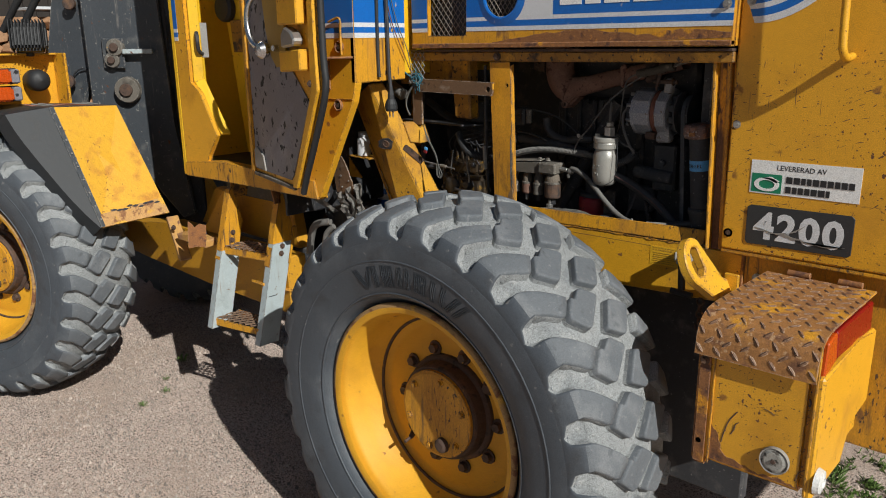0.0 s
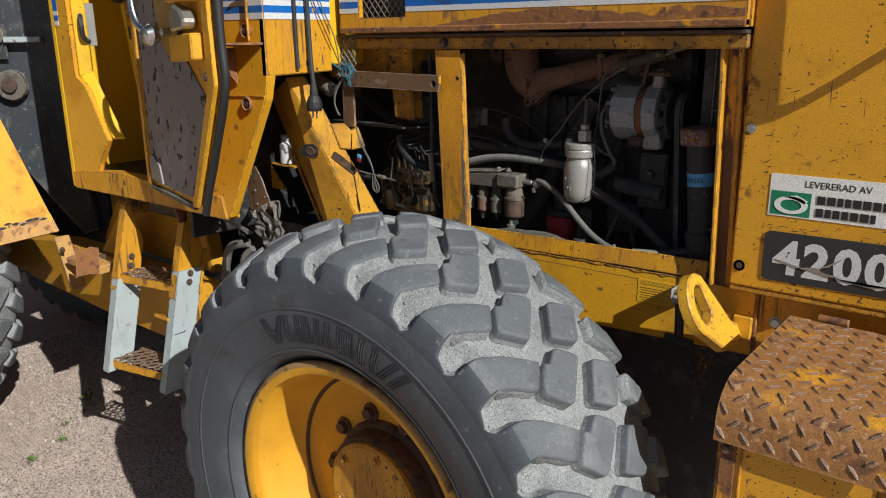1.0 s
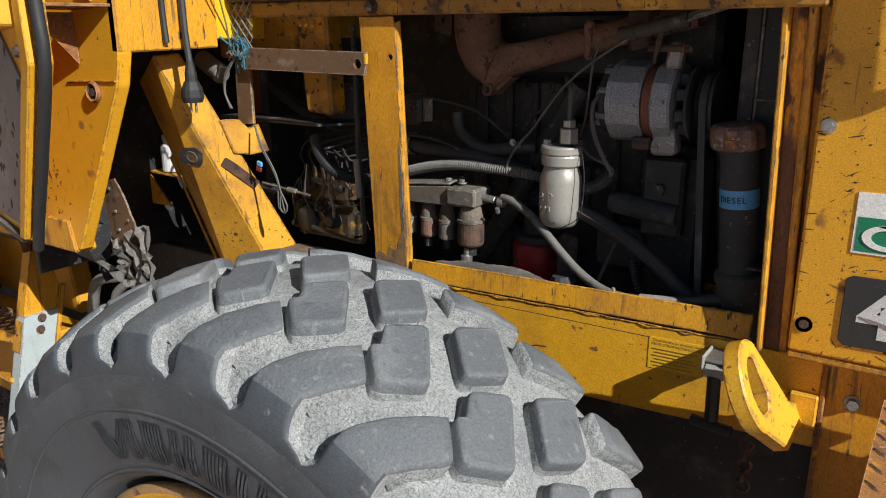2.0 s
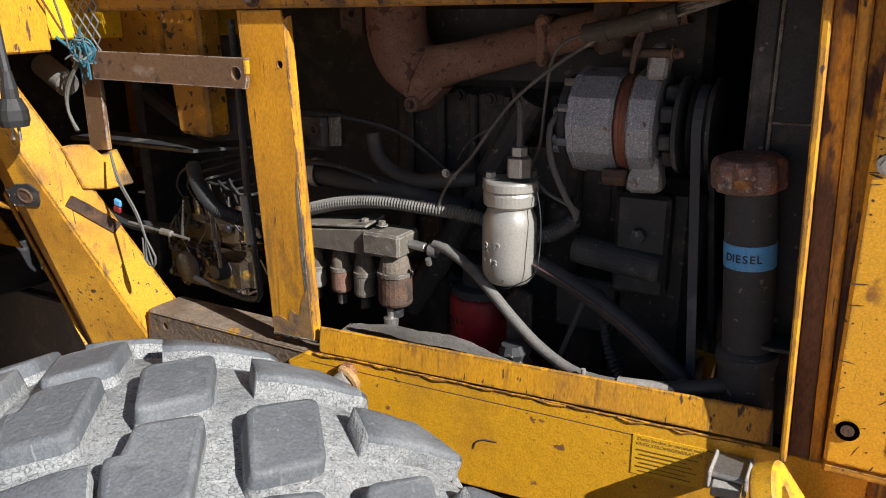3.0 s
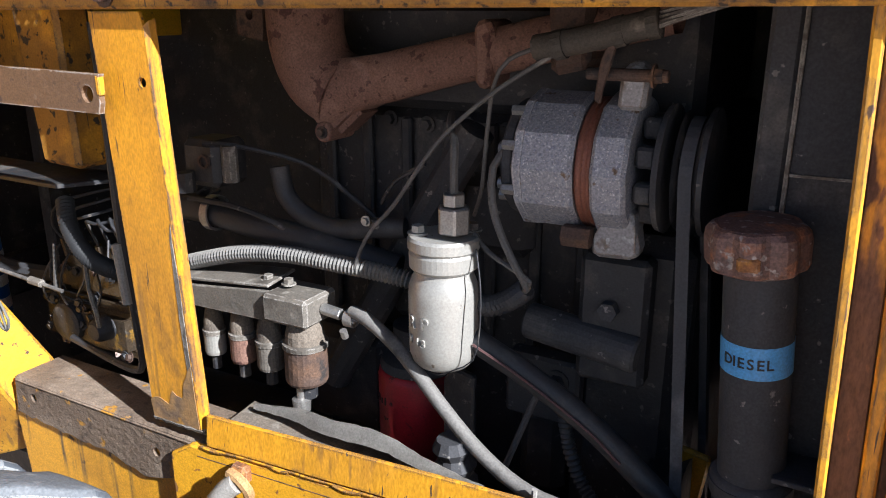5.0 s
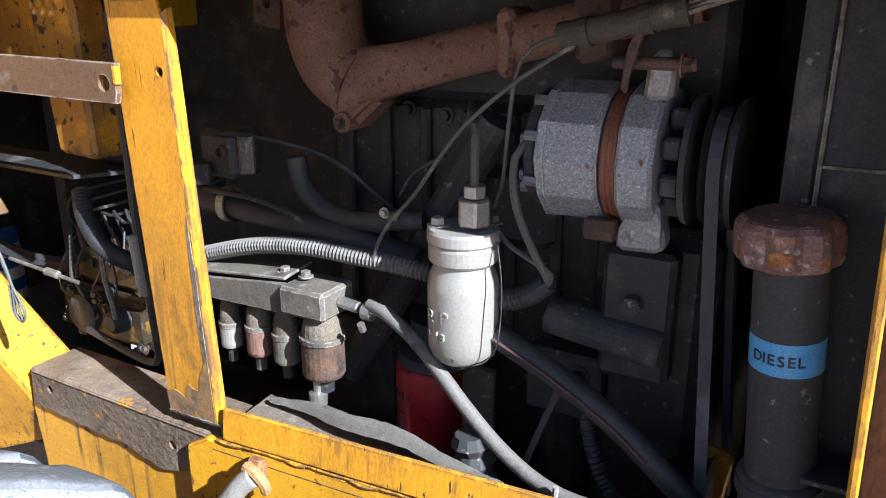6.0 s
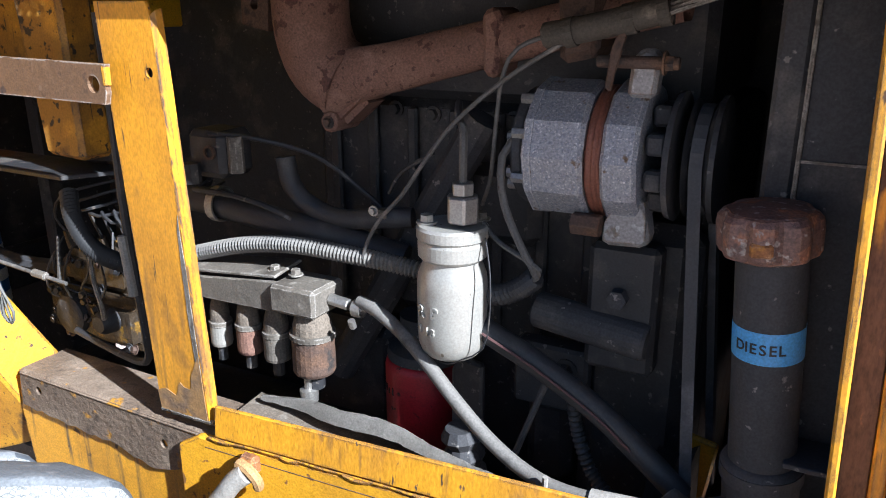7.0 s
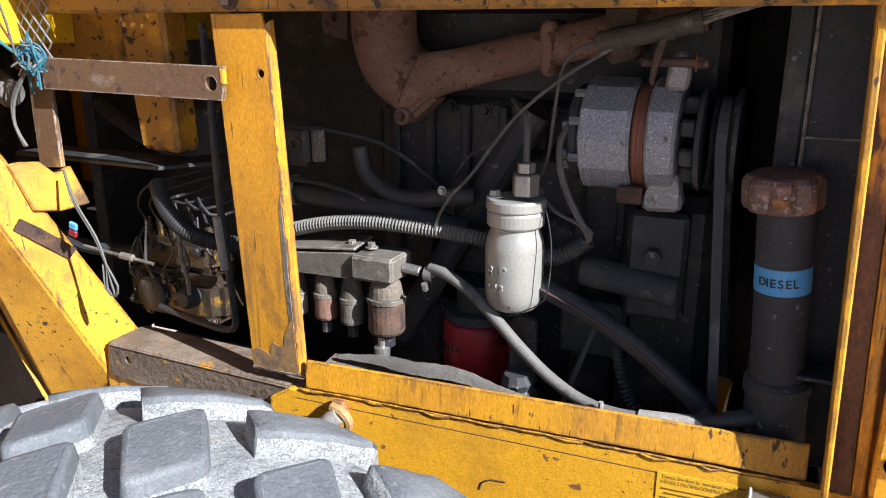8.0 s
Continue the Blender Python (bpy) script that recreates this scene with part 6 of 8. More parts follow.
def build_manifold():
    path = [(-1.140, 2.52, 1.70), (-1.140, 2.52, 1.60), (-1.138, 2.52, 1.555), (-1.126, 2.52, 1.522), (-1.110, 2.522, 1.505), (-1.092, 2.524, 1.4955)]
    elbow = part("exhaust_elbow", hose(path, 0.0465, 28, 0.006), manifold_rust, loader, "heat-rusted cast exhaust elbow", smooth=True)
    bm = bmesh.new()
    a, b, c, d = Vector((-1.112, 2.500, 1.456)), Vector((-1.090, 2.500, 1.441)), Vector((-1.046, 2.500, 1.478)), Vector((-1.075, 2.500, 1.500))
    solid(bm, [a, b, c, d], [p + Vector((0, 0.05, 0)) for p in (a, b, c, d)], 0.008, 2)
    part("flange_lug", bm, manifold_rust, elbow)
    part("flange_bolt", rod((-1.100, 2.492, 1.449), (-1.100, 2.545, 1.449), 0.0125, seg=16, bevel=0.002), manifold_rust, elbow)
    part("flange_bolt", bolt((-1.100, 2.492, 1.449), (0, -1, 0), 0.007), rust_dark, elbow)
    bm = bmesh.new()
    rings = []
    for x, z, ry, rz in ((-1.11, 1.492, 0.040, 0.041), (-1.085, 1.498, 0.038, 0.040), (-1.062, 1.505, 0.034, 0.035), (-1.040, 1.511, 0.029, 0.0315), (-1.02, 1.515, 0.027, 0.0310), (-0.96, 1.530, 0.027, 0.0290), (-0.89, 1.546, 0.027, 0.0270), (-0.80, 1.567, 0.027, 0.025), (-0.70, 1.590, 0.027, 0.024)):
        rings.append([bm.verts.new((x, 2.527 + ry * math.cos(2 * math.pi * k / 20) * 1.15, z + rz * max(-0.93, min(0.93, 1.12 * math.sin(2 * math.pi * k / 20))))) for k in range(20)])
    for r0, r1 in zip(rings, rings[1:]):
        for k in range(20):
            bm.faces.new((r0[k], r0[(k + 1) % 20], r1[(k + 1) % 20], r1[k]))
    part("manifold_runner", bm, manifold_rust, elbow, smooth=True)
    part("end_flange", slab([(-0.900, 2.494, 1.512), (-0.884, 2.494, 1.508), (-0.878, 2.494, 1.568), (-0.886, 2.494, 1.582), (-0.902, 2.494, 1.576)], -0.06, 0.005), manifold_rust, elbow)
    part("end_flange", slab([(-0.815, 2.49, 1.525), (-0.775, 2.49, 1.535), (-0.772, 2.49, 1.60), (-0.82, 2.49, 1.60)], -0.07, 0.008), rust_dark, elbow)
    part("side_flange", pierced([(-1.230, 1.560), (-1.190, 1.552), (-1.185, 1.63), (-1.230, 1.63)], 2.50, 0.012, [(-1.209, 1.583, 0.006)]), rust_dark, elbow)


build_manifold()


def build_alternator():
    c = Vector((0, 2.515, 1.440))
    R = 0.071

    def drum(x0, x1, r, seg, mat, name, parent, label="", ease=0.004, flat=False):
        bm = turned([(x0, 0.0), (x0, r - ease), (x0 + ease, r), (x1 - ease, r), (x1, r - ease), (x1, 0.0)], seg, "x", c)
        return part(name, bm, mat, parent, label, smooth=False)

    body = drum(-0.835, -0.772, R, 12, aluminium, "alternator", loader, "oxidised aluminium alternator with copper windings")
    drum(-0.851, -0.8355, R * 0.86, 20, black_paint, "end_cap", body)
    part("body_band", turned([(-0.8325, R * 0.985), (-0.8315, R * 1.02), (-0.824, R * 1.02), (-0.823, R * 0.985)], 12, "x", c), aluminium, body)
    drum(-0.7715, -0.7545, R * 0.93, 40, copper, "winding_band", body, "brown copper winding band")
    for k in range(3):
        x = -0.769 + 0.005 * k
        part("winding_layer", turned([(x, R * 0.93), (x + 0.002, R * 0.945), (x + 0.004, R * 0.93)], 40, "x", c), copper, body)
    drum(-0.754, -0.719, R + 0.002, 12, aluminium, "drive_end", body)
    # mounting ears
    top_ear = [(-0.738, 1.500), (-0.736, 1.530), (-0.732, 1.541), (-0.722, 1.546), (-0.712, 1.541), (-0.709, 1.530), (-0.712, 1.500)]
    part("drive_bracket", sheet(top_ear, 2.466, 0.024, 0.004), cast_grey, body)
    foot = [(-0.744, 1.404), (-0.716, 1.404), (-0.712, 1.385), (-0.706, 1.362), (-0.712, 1.354), (-0.752, 1.352), (-0.757, 1.360), (-0.752, 1.376)]
    part("mount_foot", sheet(foot, 2.470, 0.028, 0.005), cast_grey, body)
    for t in (-2.5, -1.9, -1.2):
        p = c + Vector((-0.8355, R * 0.93 * math.sin(t), -R * 0.93 * math.cos(t)))
        part("through_bolt", rod(p + Vector((-0.010, 0, 0)), p + Vector((0.004, 0, 0)), 0.0055, seg=6), steel, body)
    part("ear_bolt", rod((-0.765, 2.458, 1.533), (-0.690, 2.458, 1.533), 0.006, seg=10, bevel=0.001), rust_dark, body)
    part("ear_nut", bolt((-0.704, 2.458, 1.533), (1, 0, 0), 0.010), rust_dark, body)
    part("adjuster", slab([(-0.754, 2.452, 1.510), (-0.748, 2.452, 1.506), (-0.742, 2.452, 1.545), (-0.730, 2.452, 1.575), (-0.738, 2.452, 1.575), (-0.750, 2.452, 1.545)], 0.006, 0.002), rust_dark, body)
    part("pivot_bolt", rod((-0.785, 2.47, 1.372), (-0.755, 2.47, 1.372), 0.012, seg=6, bevel=0.001), rust_dark, body)
    for z, yv in ((1.452, 2.452), (1.415, 2.452), (1.402, 2.456)):
        part("terminal", rod((-0.862, yv + 0.03, z), (-0.838, yv + 0.03, z), 0.0065, seg=8), steel, body)
    for k in range(8):
        t = 2 * math.pi * (k + 0.5) / 8
        part("vent_fin", block(-0.7165, c.y + 0.045 * math.cos(t) - 0.010, c.z + 0.045 * math.sin(t) - 0.010, -0.698, c.y + 0.045 * math.cos(t) + 0.010, c.z + 0.045 * math.sin(t) + 0.010, 0.003), black_paint, body)
    fan = turned([(-0.698, 0.0), (-0.698, 0.062), (-0.692, 0.064), (-0.690, 0.0)], 28, "x", c)
    part("fan_disc", fan, black_paint, body)
    pulley = turned([(-0.684, 0.0), (-0.684, 0.040), (-0.681, 0.058), (-0.676, 0.047), (-0.664, 0.047), (-0.657, 0.062), (-0.652, 0.062), (-0.652, 0.0)], 32, "x", c)
    part("pulley", pulley, engine_dark, body, "dark grooved pulley")
    # belt: over the pulley and straight down to the crank
    bm = bmesh.new()
    line = [(2.53 - 0.070, 1.02)] + [(c.y - 0.050 * math.cos(math.pi * k / 12), c.z + 0.050 * math.sin(math.pi * k / 12)) for k in range(13)] + [(2.53 + 0.086, 1.02)]
    rings = []
    for k, (y, z) in enumerate(line):
        a, b = Vector(line[max(0, k - 1)]), Vector(line[min(len(line) - 1, k + 1)])
        out = Vector((-(b - a).y, (b - a).x)).normalized() * 0.0035
        low = 0.028 if k in (0, len(line) - 1) else 0.0
        rings.append([bm.verts.new((x + low, y + out.x * f, z + out.y * f)) for x, f in ((-0.675, 1), (-0.663, 1), (-0.665, -1), (-0.673, -1))])
    for a, b in zip(rings, rings[1:]):
        for k in range(4):
            bm.faces.new((a[k], a[(k + 1) % 4], b[(k + 1) % 4], b[k]))
    bm.faces.new(rings[0])
    bm.faces.new(rings[-1])
    bmesh.ops.recalc_face_normals(bm, faces=bm.faces)
    part("fan_belt", bm, belt_rubber, body, "dusty rubber fan belt")
    big = turned([(-0.690, 0.0), (-0.690, 0.085), (-0.668, 0.075), (-0.650, 0.087), (-0.646, 0.0)], 32, "x", (0, 2.53, 1.02))
    part("crank_pulley", big, engine_dark, loader, "dark crank pulley")


build_alternator()


def build_bay_fittings():
    # glass-jar shaped filter housing
    c = (-0.910, 2.447, 0)
    jar = part("drain_jar", turned([(1.207, 0.0), (1.208, 0.020), (1.211, 0.029), (1.217, 0.0345), (1.226, 0.0376), (1.238, 0.0386), (1.258, 0.0388), (1.294, 0.0388), (1.305, 0.0375), (1.313, 0.0345), (1.319, 0.0322), (1.326, 0.0318)], 40, "z", c), jar_white, loader, "off-white cast jar-shaped housing with embossed marks", smooth=True)
    part("jar_collar", turned([(1.323, 0.0), (1.323, 0.0345), (1.326, 0.0375), (1.341, 0.0380), (1.344, 0.0365), (1.347, 0.0392), (1.357, 0.0392), (1.360, 0.0370), (1.360, 0.0)], 40, "z", c), jar_white, jar)
    part("cap_bolt", bolt((-0.936, 2.437, 1.360), (0, 0, 1), 0.0105), jar_white, jar)
    part("cap_bolt", bolt((-0.890, 2.475, 1.360), (0, 0, 1), 0.010), grime, jar)
    part("union_nut", rod((-0.897, 2.445, 1.364), (-0.897, 2.445, 1.393), 0.0185, seg=6, bevel=0.002), steel, jar, "large steel union nut")
    part("union_top", rod((-0.897, 2.445, 1.3935), (-0.897, 2.445, 1.407), 0.0125, seg=6, bevel=0.001), steel, jar)
    for ch, x, z, size in (("R", -0.930, 1.262, 0.019), ("P", -0.912, 1.263, 0.019), ("1", -0.932, 1.243, 0.013), ("4", -0.923, 1.2425, 0.013), ("3", -0.914, 1.242, 0.013)):
        t = math.asin((x + 0.910) / 0.0392)
        lettering("embossed_mark", ch, size, jar_white, jar, Matrix.Translation((-0.910, 2.447, z)) @ Matrix.Rotation(t, 4, "Z") @ Matrix.Translation((0, -0.0397, 0)) @ FACE, 0.0011, align="CENTER", bold=0.0003)
    part("jar_wire", hose([(-0.868, 2.44, 1.352), (-0.855, 2.425, 1.315), (-0.853, 2.42, 1.27), (-0.860, 2.42, 1.235), (-0.885, 2.42, 1.217), (-0.905, 2.425, 1.205), (-0.93, 2.43, 1.206)], 0.0008, 5), engine_dark, jar, smooth=True)
    part("jar_pipe", hose([(-0.897, 2.445, 1.405), (-0.897, 2.445, 1.435), (-0.90, 2.452, 1.458), (-0.92, 2.48, 1.47), (-0.95, 2.54, 1.475)], 0.0045, 8), pipe_dark, jar, smooth=True)
    # solenoid valve block with four round valves
    vb = part("valve_block", slab([(-1.29, 2.425, 1.222), (-1.075, 2.425, 1.226), (-1.075, 2.425, 1.262), (-1.135, 2.425, 1.264), (-1.29, 2.425, 1.248)], 0.006, 0.001), grime, loader, "soiled flat bracket with a row of four round valves", pose(-0.008, 0, -0.002))
    part("block_body", block(-1.135, 2.412, 1.228, -1.068, 2.475, 1.264, 0.004), grime, vb)
    part("block_top", slab([(-1.31, 2.426, 1.250), (-1.135, 2.426, 1.266), (-1.135, 2.48, 1.272), (-1.31, 2.48, 1.256)], 0.004, 0.001), grime, vb)
    for x in (-1.150, -1.118):
        part("block_bolt", bolt((x, 2.445, 1.268), (0, 0, 1), 0.0085), grime, vb)
    part("hose_union", rod((-1.068, 2.445, 1.246), (-1.040, 2.445, 1.243), 0.0075, seg=6, bevel=0.001), steel, vb)
    part("hose_clamp", turned([(-0.006, 0.0088), (0.006, 0.0088), (0.006, 0.0108), (-0.006, 0.0108)], 16, "x", (-1.026, 2.445, 1.241), closed=True), steel, vb)
    part("clamp_screw", rod((-1.026, 2.428, 1.232), (-1.026, 2.432, 1.222), 0.0045, seg=8), steel, vb)
    for k, (x, r, z0, z1, mat) in enumerate(((-1.247, 0.0145, 1.150, 1.190, jar_white), (-1.197, 0.0170, 1.150, 1.196, manifold_rust), (-1.151, 0.0175, 1.150, 1.195, grime), (-1.093, 0.0270, 1.146, 1.205, rust_dark))):
        y = 2.440
        valve = part("valve", turned([(z0, 0.0), (z0, r * 0.92), (z0 + 0.004, r), (z1 - 0.010, r), (z1 - 0.006, r * 0.9), (z1, r * 0.9), (z1 + 0.003, r * 0.72), (z1 + 0.02, r * 0.66), (z1 + 0.022, 0.0)], 24, "z", (x, y, 0)), mat, vb, ("white", "rust-brown", "grey", "large brown")[k] + " cylindrical valve")
        part("valve_neck", turned([(z1 - 0.004, r * 0.93), (z1 + 0.006, r * 0.90), (z1 + 0.016, r * 0.80), (z1 + 0.030, r * 0.55), (z1 + 0.031, 0.0)], 20, "z", (x, y, 0), caps=False), ledge_dust, vb)
        part("valve_band", turned([(z1 - 0.012, r * 1.0), (z1 - 0.011, r * 1.07), (z1 - 0.005, r * 1.07), (z1 - 0.004, r * 0.9)], 24, "z", (x, y, 0), caps=False), grime, vb)
        part("valve_stem", rod((x, y, z0), (x, y, z0 - 0.022), r * 0.45, seg=10), engine_dark, vb)
    part("drain_screw", turned([(1.108, 0.0), (1.108, 0.011), (1.124, 0.012), (1.126, 0.006), (1.140, 0.006)], 14, "z", (-1.096, 2.430, 0)), steel, vb)
    # filler pipe with a lobed cap
    fp = part("filler_pipe", turned([(1.02, 0.0), (1.02, 0.034), (1.172, 0.034), (1.178, 0.036), (1.182, 0.034), (1.184, 0.0295), (1.385, 0.0295), (1.385, 0.0)], 36, "z", (-0.592, 2.418, 0)), black_paint, loader, "black filler pipe with a rusty lobed cap", smooth=True)
    cap = bmesh.new()
    rings = []
    for z, grow, lobe in ((1.383, 0.78, 0.2), (1.386, 0.94, 0.7), (1.390, 0.985, 1.0), (1.410, 1.0, 1.0), (1.417, 0.97, 1.0), (1.4215, 0.88, 0.7), (1.423, 0.80, 0.4), (1.4225, 0.74, 0.2), (1.4255, 0.30, 0.0)):
        ring = []
        for k in range(64):
            t = 2 * math.pi * k / 64
            r = (0.0425 - lobe * 0.0052 * (0.5 - 0.5 * math.cos(8 * t)) ** 1.6) * grow
            ring.append(cap.verts.new((-0.596 + r * math.cos(t), 2.418 + r * math.sin(t), z)))
        rings.append(ring)
    for a, b in zip(rings, rings[1:]):
        for k in range(64):
            cap.faces.new((a[k], a[(k + 1) % 64], b[(k + 1) % 64], b[k]))
    cap.faces.new(rings[0])
    cap.faces.new(rings[-1])
    lean = Vector((0, 0, -1)).rotation_difference(Vector((0.014, 0.012, -0.21))).to_matrix().to_4x4()
    fp.matrix_basis = Matrix.Translation((-0.592, 2.418, 1.385)) @ lean @ Matrix.Translation((0.592, -2.418, -1.385))
    part("filler_cap", cap, material("rust-brown filler cap", (0.17, 0.10, 0.085), 0.5, 0.25, 0.35, 120, (((0.36, 0.16, 0.09), 45, 0.55, 0.10, 0.75), ((0.34, 0.30, 0.28), 120, 0.60, 0.06, 0.4), ((0.07, 0.05, 0.05), 30, 0.60, 0.10, 0.6)), 0.45, speck=0.35, edge=((0.40, 0.20, 0.12), 0.004)), fp, "rust-brown lobed filler cap")
    part("cap_pin", block(-0.606, 2.3745, 1.393, -0.588, 2.381, 1.405, 0.002), rust_heavy, fp)
    tape = turned([(1.292, 0.0300), (1.322, 0.0300)], 36, "z", (-0.592, 2.418, 0))
    bmesh.ops.delete(tape, geom=[f for f in tape.faces if len(f.verts) > 4 or f.calc_center_median().y > 2.43], context="FACES")
    part("tape_label", tape, sticker_blue, fp, "light blue tape label", smooth=True)
    word = "DIESEL"
    x = -0.0260
    for ch, w in zip(word, (0.0088, 0.0040, 0.0080, 0.0080, 0.0080, 0.0072)):
        t = (x + w / 2) / 0.0303
        lettering("label_letter", ch, 0.0135, black_ink, fp, Matrix.Translation((-0.592, 2.418, 1.3023)) @ Matrix.Rotation(t, 4, "Z") @ Matrix.Translation((0, -0.0304, 0)) @ FACE, 0.0002, align="CENTER", bold=0.0002)
        x += w
    part("pipe_clamp", turned([(1.165, 0.0345), (1.165, 0.037), (1.178, 0.037), (1.178, 0.0345)], 36, "z", (-0.592, 2.418, 0), closed=True), black_paint, fp)
    # radiator shroud, with a light seam
    sh = part("radiator_shroud", block(-0.612, 2.455, 1.06, -0.586, 2.98, 1.60, 0.004), black_paint, loader, "black radiator shroud")
    part("shroud_side", block(-0.585, 2.455, 1.06, -0.48, 2.475, 1.60, 0.003), black_paint, sh)
    part("shroud_seam", block(-0.584, 2.4525, 1.455, -0.49, 2.4548, 1.4575, 0.0), grime, sh)
    part("shroud_edge", block(-0.5865, 2.451, 1.06, -0.5825, 2.4545, 1.60, 0.0008), grime, sh)
    part("shroud_ledge", block(-0.56, 2.40, 1.195, -0.49, 2.454, 1.200, 0.001), black_paint, sh)
    # red oil filter
    fc = (-0.998, 2.542, 0.022)
    rf = part("oil_filter", turned([(0.94, 0.0), (0.94, 0.050), (0.946, 0.0534), (1.114, 0.0534), (1.121, 0.0518), (1.125, 0.047), (1.125, 0.0)], 48, "z", fc), red_paint, loader, "red spin-on oil filter with black neck", smooth=True)
    part("filter_neck", turned([(1.1255, 0.0), (1.1255, 0.050), (1.131, 0.051), (1.138, 0.048), (1.142, 0.033), (1.182, 0.033), (1.182, 0.0)], 36, "z", fc), black_paint, rf, smooth=True)
    for k in range(4):
        t = -0.9 + 0.16 * k
        part("writing_bar", block(-0.0013, -0.0542, 0, 0.0013, -0.0531, 0.010 if k % 2 else 0.007, 0.0), black_ink, rf, "", Matrix.Translation((fc[0], fc[1], 1.104)) @ Matrix.Rotation(t, 4, "Z"))
    # hoses
    part("heater_hose", hose([(-1.032, 2.445, 1.248), (-1.007, 2.438, 1.246), (-0.966, 2.430, 1.228), (-0.931, 2.424, 1.202), (-0.892, 2.416, 1.170), (-0.850, 2.408, 1.140), (-0.808, 2.399, 1.121), (-0.769, 2.391, 1.114), (-0.734, 2.387, 1.115), (-0.700, 2.387, 1.118)], 0.0080, 12), hose_grey, loader, "dusty grey rubber hose", smooth=True)
    part("cable_tie", rod((-0.771, 2.381, 1.104), (-0.770, 2.381, 1.130), 0.0032, seg=8), plastic_grey, loader)
    part("pale_sleeve", hose([(-0.724, 2.387, 1.116), (-0.702, 2.387, 1.118), (-0.680, 2.388, 1.120), (-0.660, 2.390, 1.122)], 0.0105, 12), plastic_grey, loader, "pale plastic sleeve", smooth=True)
    part("dark_hose", hose([(-0.666, 2.390, 1.121), (-0.640, 2.394, 1.126), (-0.615, 2.402, 1.132), (-0.59, 2.418, 1.134)], 0.0108, 12), hose_rubber, loader, smooth=True)
    part("corrugated_hose", hose([(-1.33, 2.45, 1.255), (-1.28, 2.45, 1.272), (-1.203, 2.45, 1.293), (-1.126, 2.45, 1.303), (-1.055, 2.452, 1.302), (-0.99, 2.458, 1.298), (-0.93, 2.475, 1.285)], 0.0112, 12, ribs=0.0050), hose_grey, loader, "grey corrugated conduit", smooth=False)
    part("coolant_hose", hose([(-1.34, 2.48, 1.334), (-1.28, 2.48, 1.331), (-1.183, 2.482, 1.319), (-1.09, 2.485, 1.309), (-1.00, 2.50, 1.29)], 0.018, 12), hose_rubber, loader, "dark coolant hose", smooth=True)
    part("hose_clamp", turned([(-0.006, 0.021), (0.006, 0.021), (0.006, 0.024), (-0.006, 0.024)], 20, "x", (-1.275, 2.48, 1.331), closed=True), steel, loader)
    part("bypass_hose", hose([(-1.168, 2.49, 1.402), (-1.160, 2.49, 1.366), (-1.130, 2.49, 1.342), (-1.085, 2.49, 1.332), (-1.03, 2.49, 1.340), (-0.99, 2.50, 1.343)], 0.0125, 12), hose_rubber, loader, "thin dark bypass hose", smooth=True)
    part("hose_clip", block(-1.030, 2.477, 1.343, -1.014, 2.482, 1.353, 0.002), grime, loader)
    part("hose_clip", bolt((-1.028, 2.474, 1.353), (0, -1, 0), 0.006), steel, loader)
    part("stay_bar", rod((-0.915, 2.535, 1.46), (-1.13, 2.535, 1.10), 0.022, seg=12), black_paint, loader, "dark diagonal stay")
    part("lower_hose", hose([(-0.90, 2.46, 1.255), (-0.87, 2.455, 1.240), (-0.81, 2.45, 1.217), (-0.74, 2.45, 1.178), (-0.688, 2.45, 1.138), (-0.648, 2.45, 1.105)], 0.0135, 12), hose_rubber, loader, "dark hose with a faded red stripe", smooth=True)
    part("hose_stripe", hose([(-0.87, 2.4395, 1.243), (-0.81, 2.4345, 1.220), (-0.74, 2.4345, 1.181), (-0.70, 2.4345, 1.150)], 0.0016, 5), material("faded red line", (0.10, 0.05, 0.048), 0.7), loader, smooth=True)
    part("elbow_fitting", hose([(-0.66, 2.44, 1.105), (-0.64, 2.43, 1.098), (-0.62, 2.425, 1.11)], 0.016, 10), grime, loader, smooth=True)
    part("sensor_pipe", hose([(-0.80, 2.46, 1.560), (-0.845, 2.46, 1.543), (-0.861, 2.46, 1.517), (-0.868, 2.462, 1.472), (-0.877, 2.47, 1.41), (-0.90, 2.50, 1.37)], 0.0023, 8), pipe_dark, loader, "thin bent pipe", smooth=True)
    part("sensor_pipe", hose([(-0.795, 2.45, 1.550), (-0.853, 2.45, 1.514), (-0.907, 2.45, 1.470), (-0.940, 2.45, 1.431), (-0.975, 2.45, 1.383), (-1.004, 2.45, 1.352), (-1.020, 2.448, 1.325), (-1.027, 2.446, 1.302)], 0.0024, 8), pipe_dark, loader, "thin bent pipe", smooth=True)
    part("thin_wire", hose([(-0.94, 2.46, 1.431), (-0.985, 2.47, 1.405), (-1.01, 2.48, 1.375)], 0.0025, 6), engine_dark, loader, smooth=True)
    part("cable_loom", hose([(-0.815, 2.455, 1.555), (-0.77, 2.45, 1.563), (-0.70, 2.45, 1.580)], 0.0125, 10), loom_tape, loader, "taped cable loom", smooth=True)
    for x, z in ((-0.790, 1.5585), (-0.735, 1.571), (-0.705, 1.578)):
        part("loom_band", turned([(-0.005, 0.0126), (-0.005, 0.0140), (0.005, 0.0140), (0.005, 0.0126)], 14, "x", closed=True), loom_tape, loader, "", pose(x, 2.451, z, 0, -13, 0))
    for k in range(4):
        part("loom_wire", hose([(-0.705, 2.446 + 0.004 * k, 1.574 + 0.004 * k), (-0.68, 2.445, 1.583 + 0.003 * k), (-0.62, 2.46, 1.602 + 0.003 * k)], 0.0026, 6), grime, loader, smooth=True)
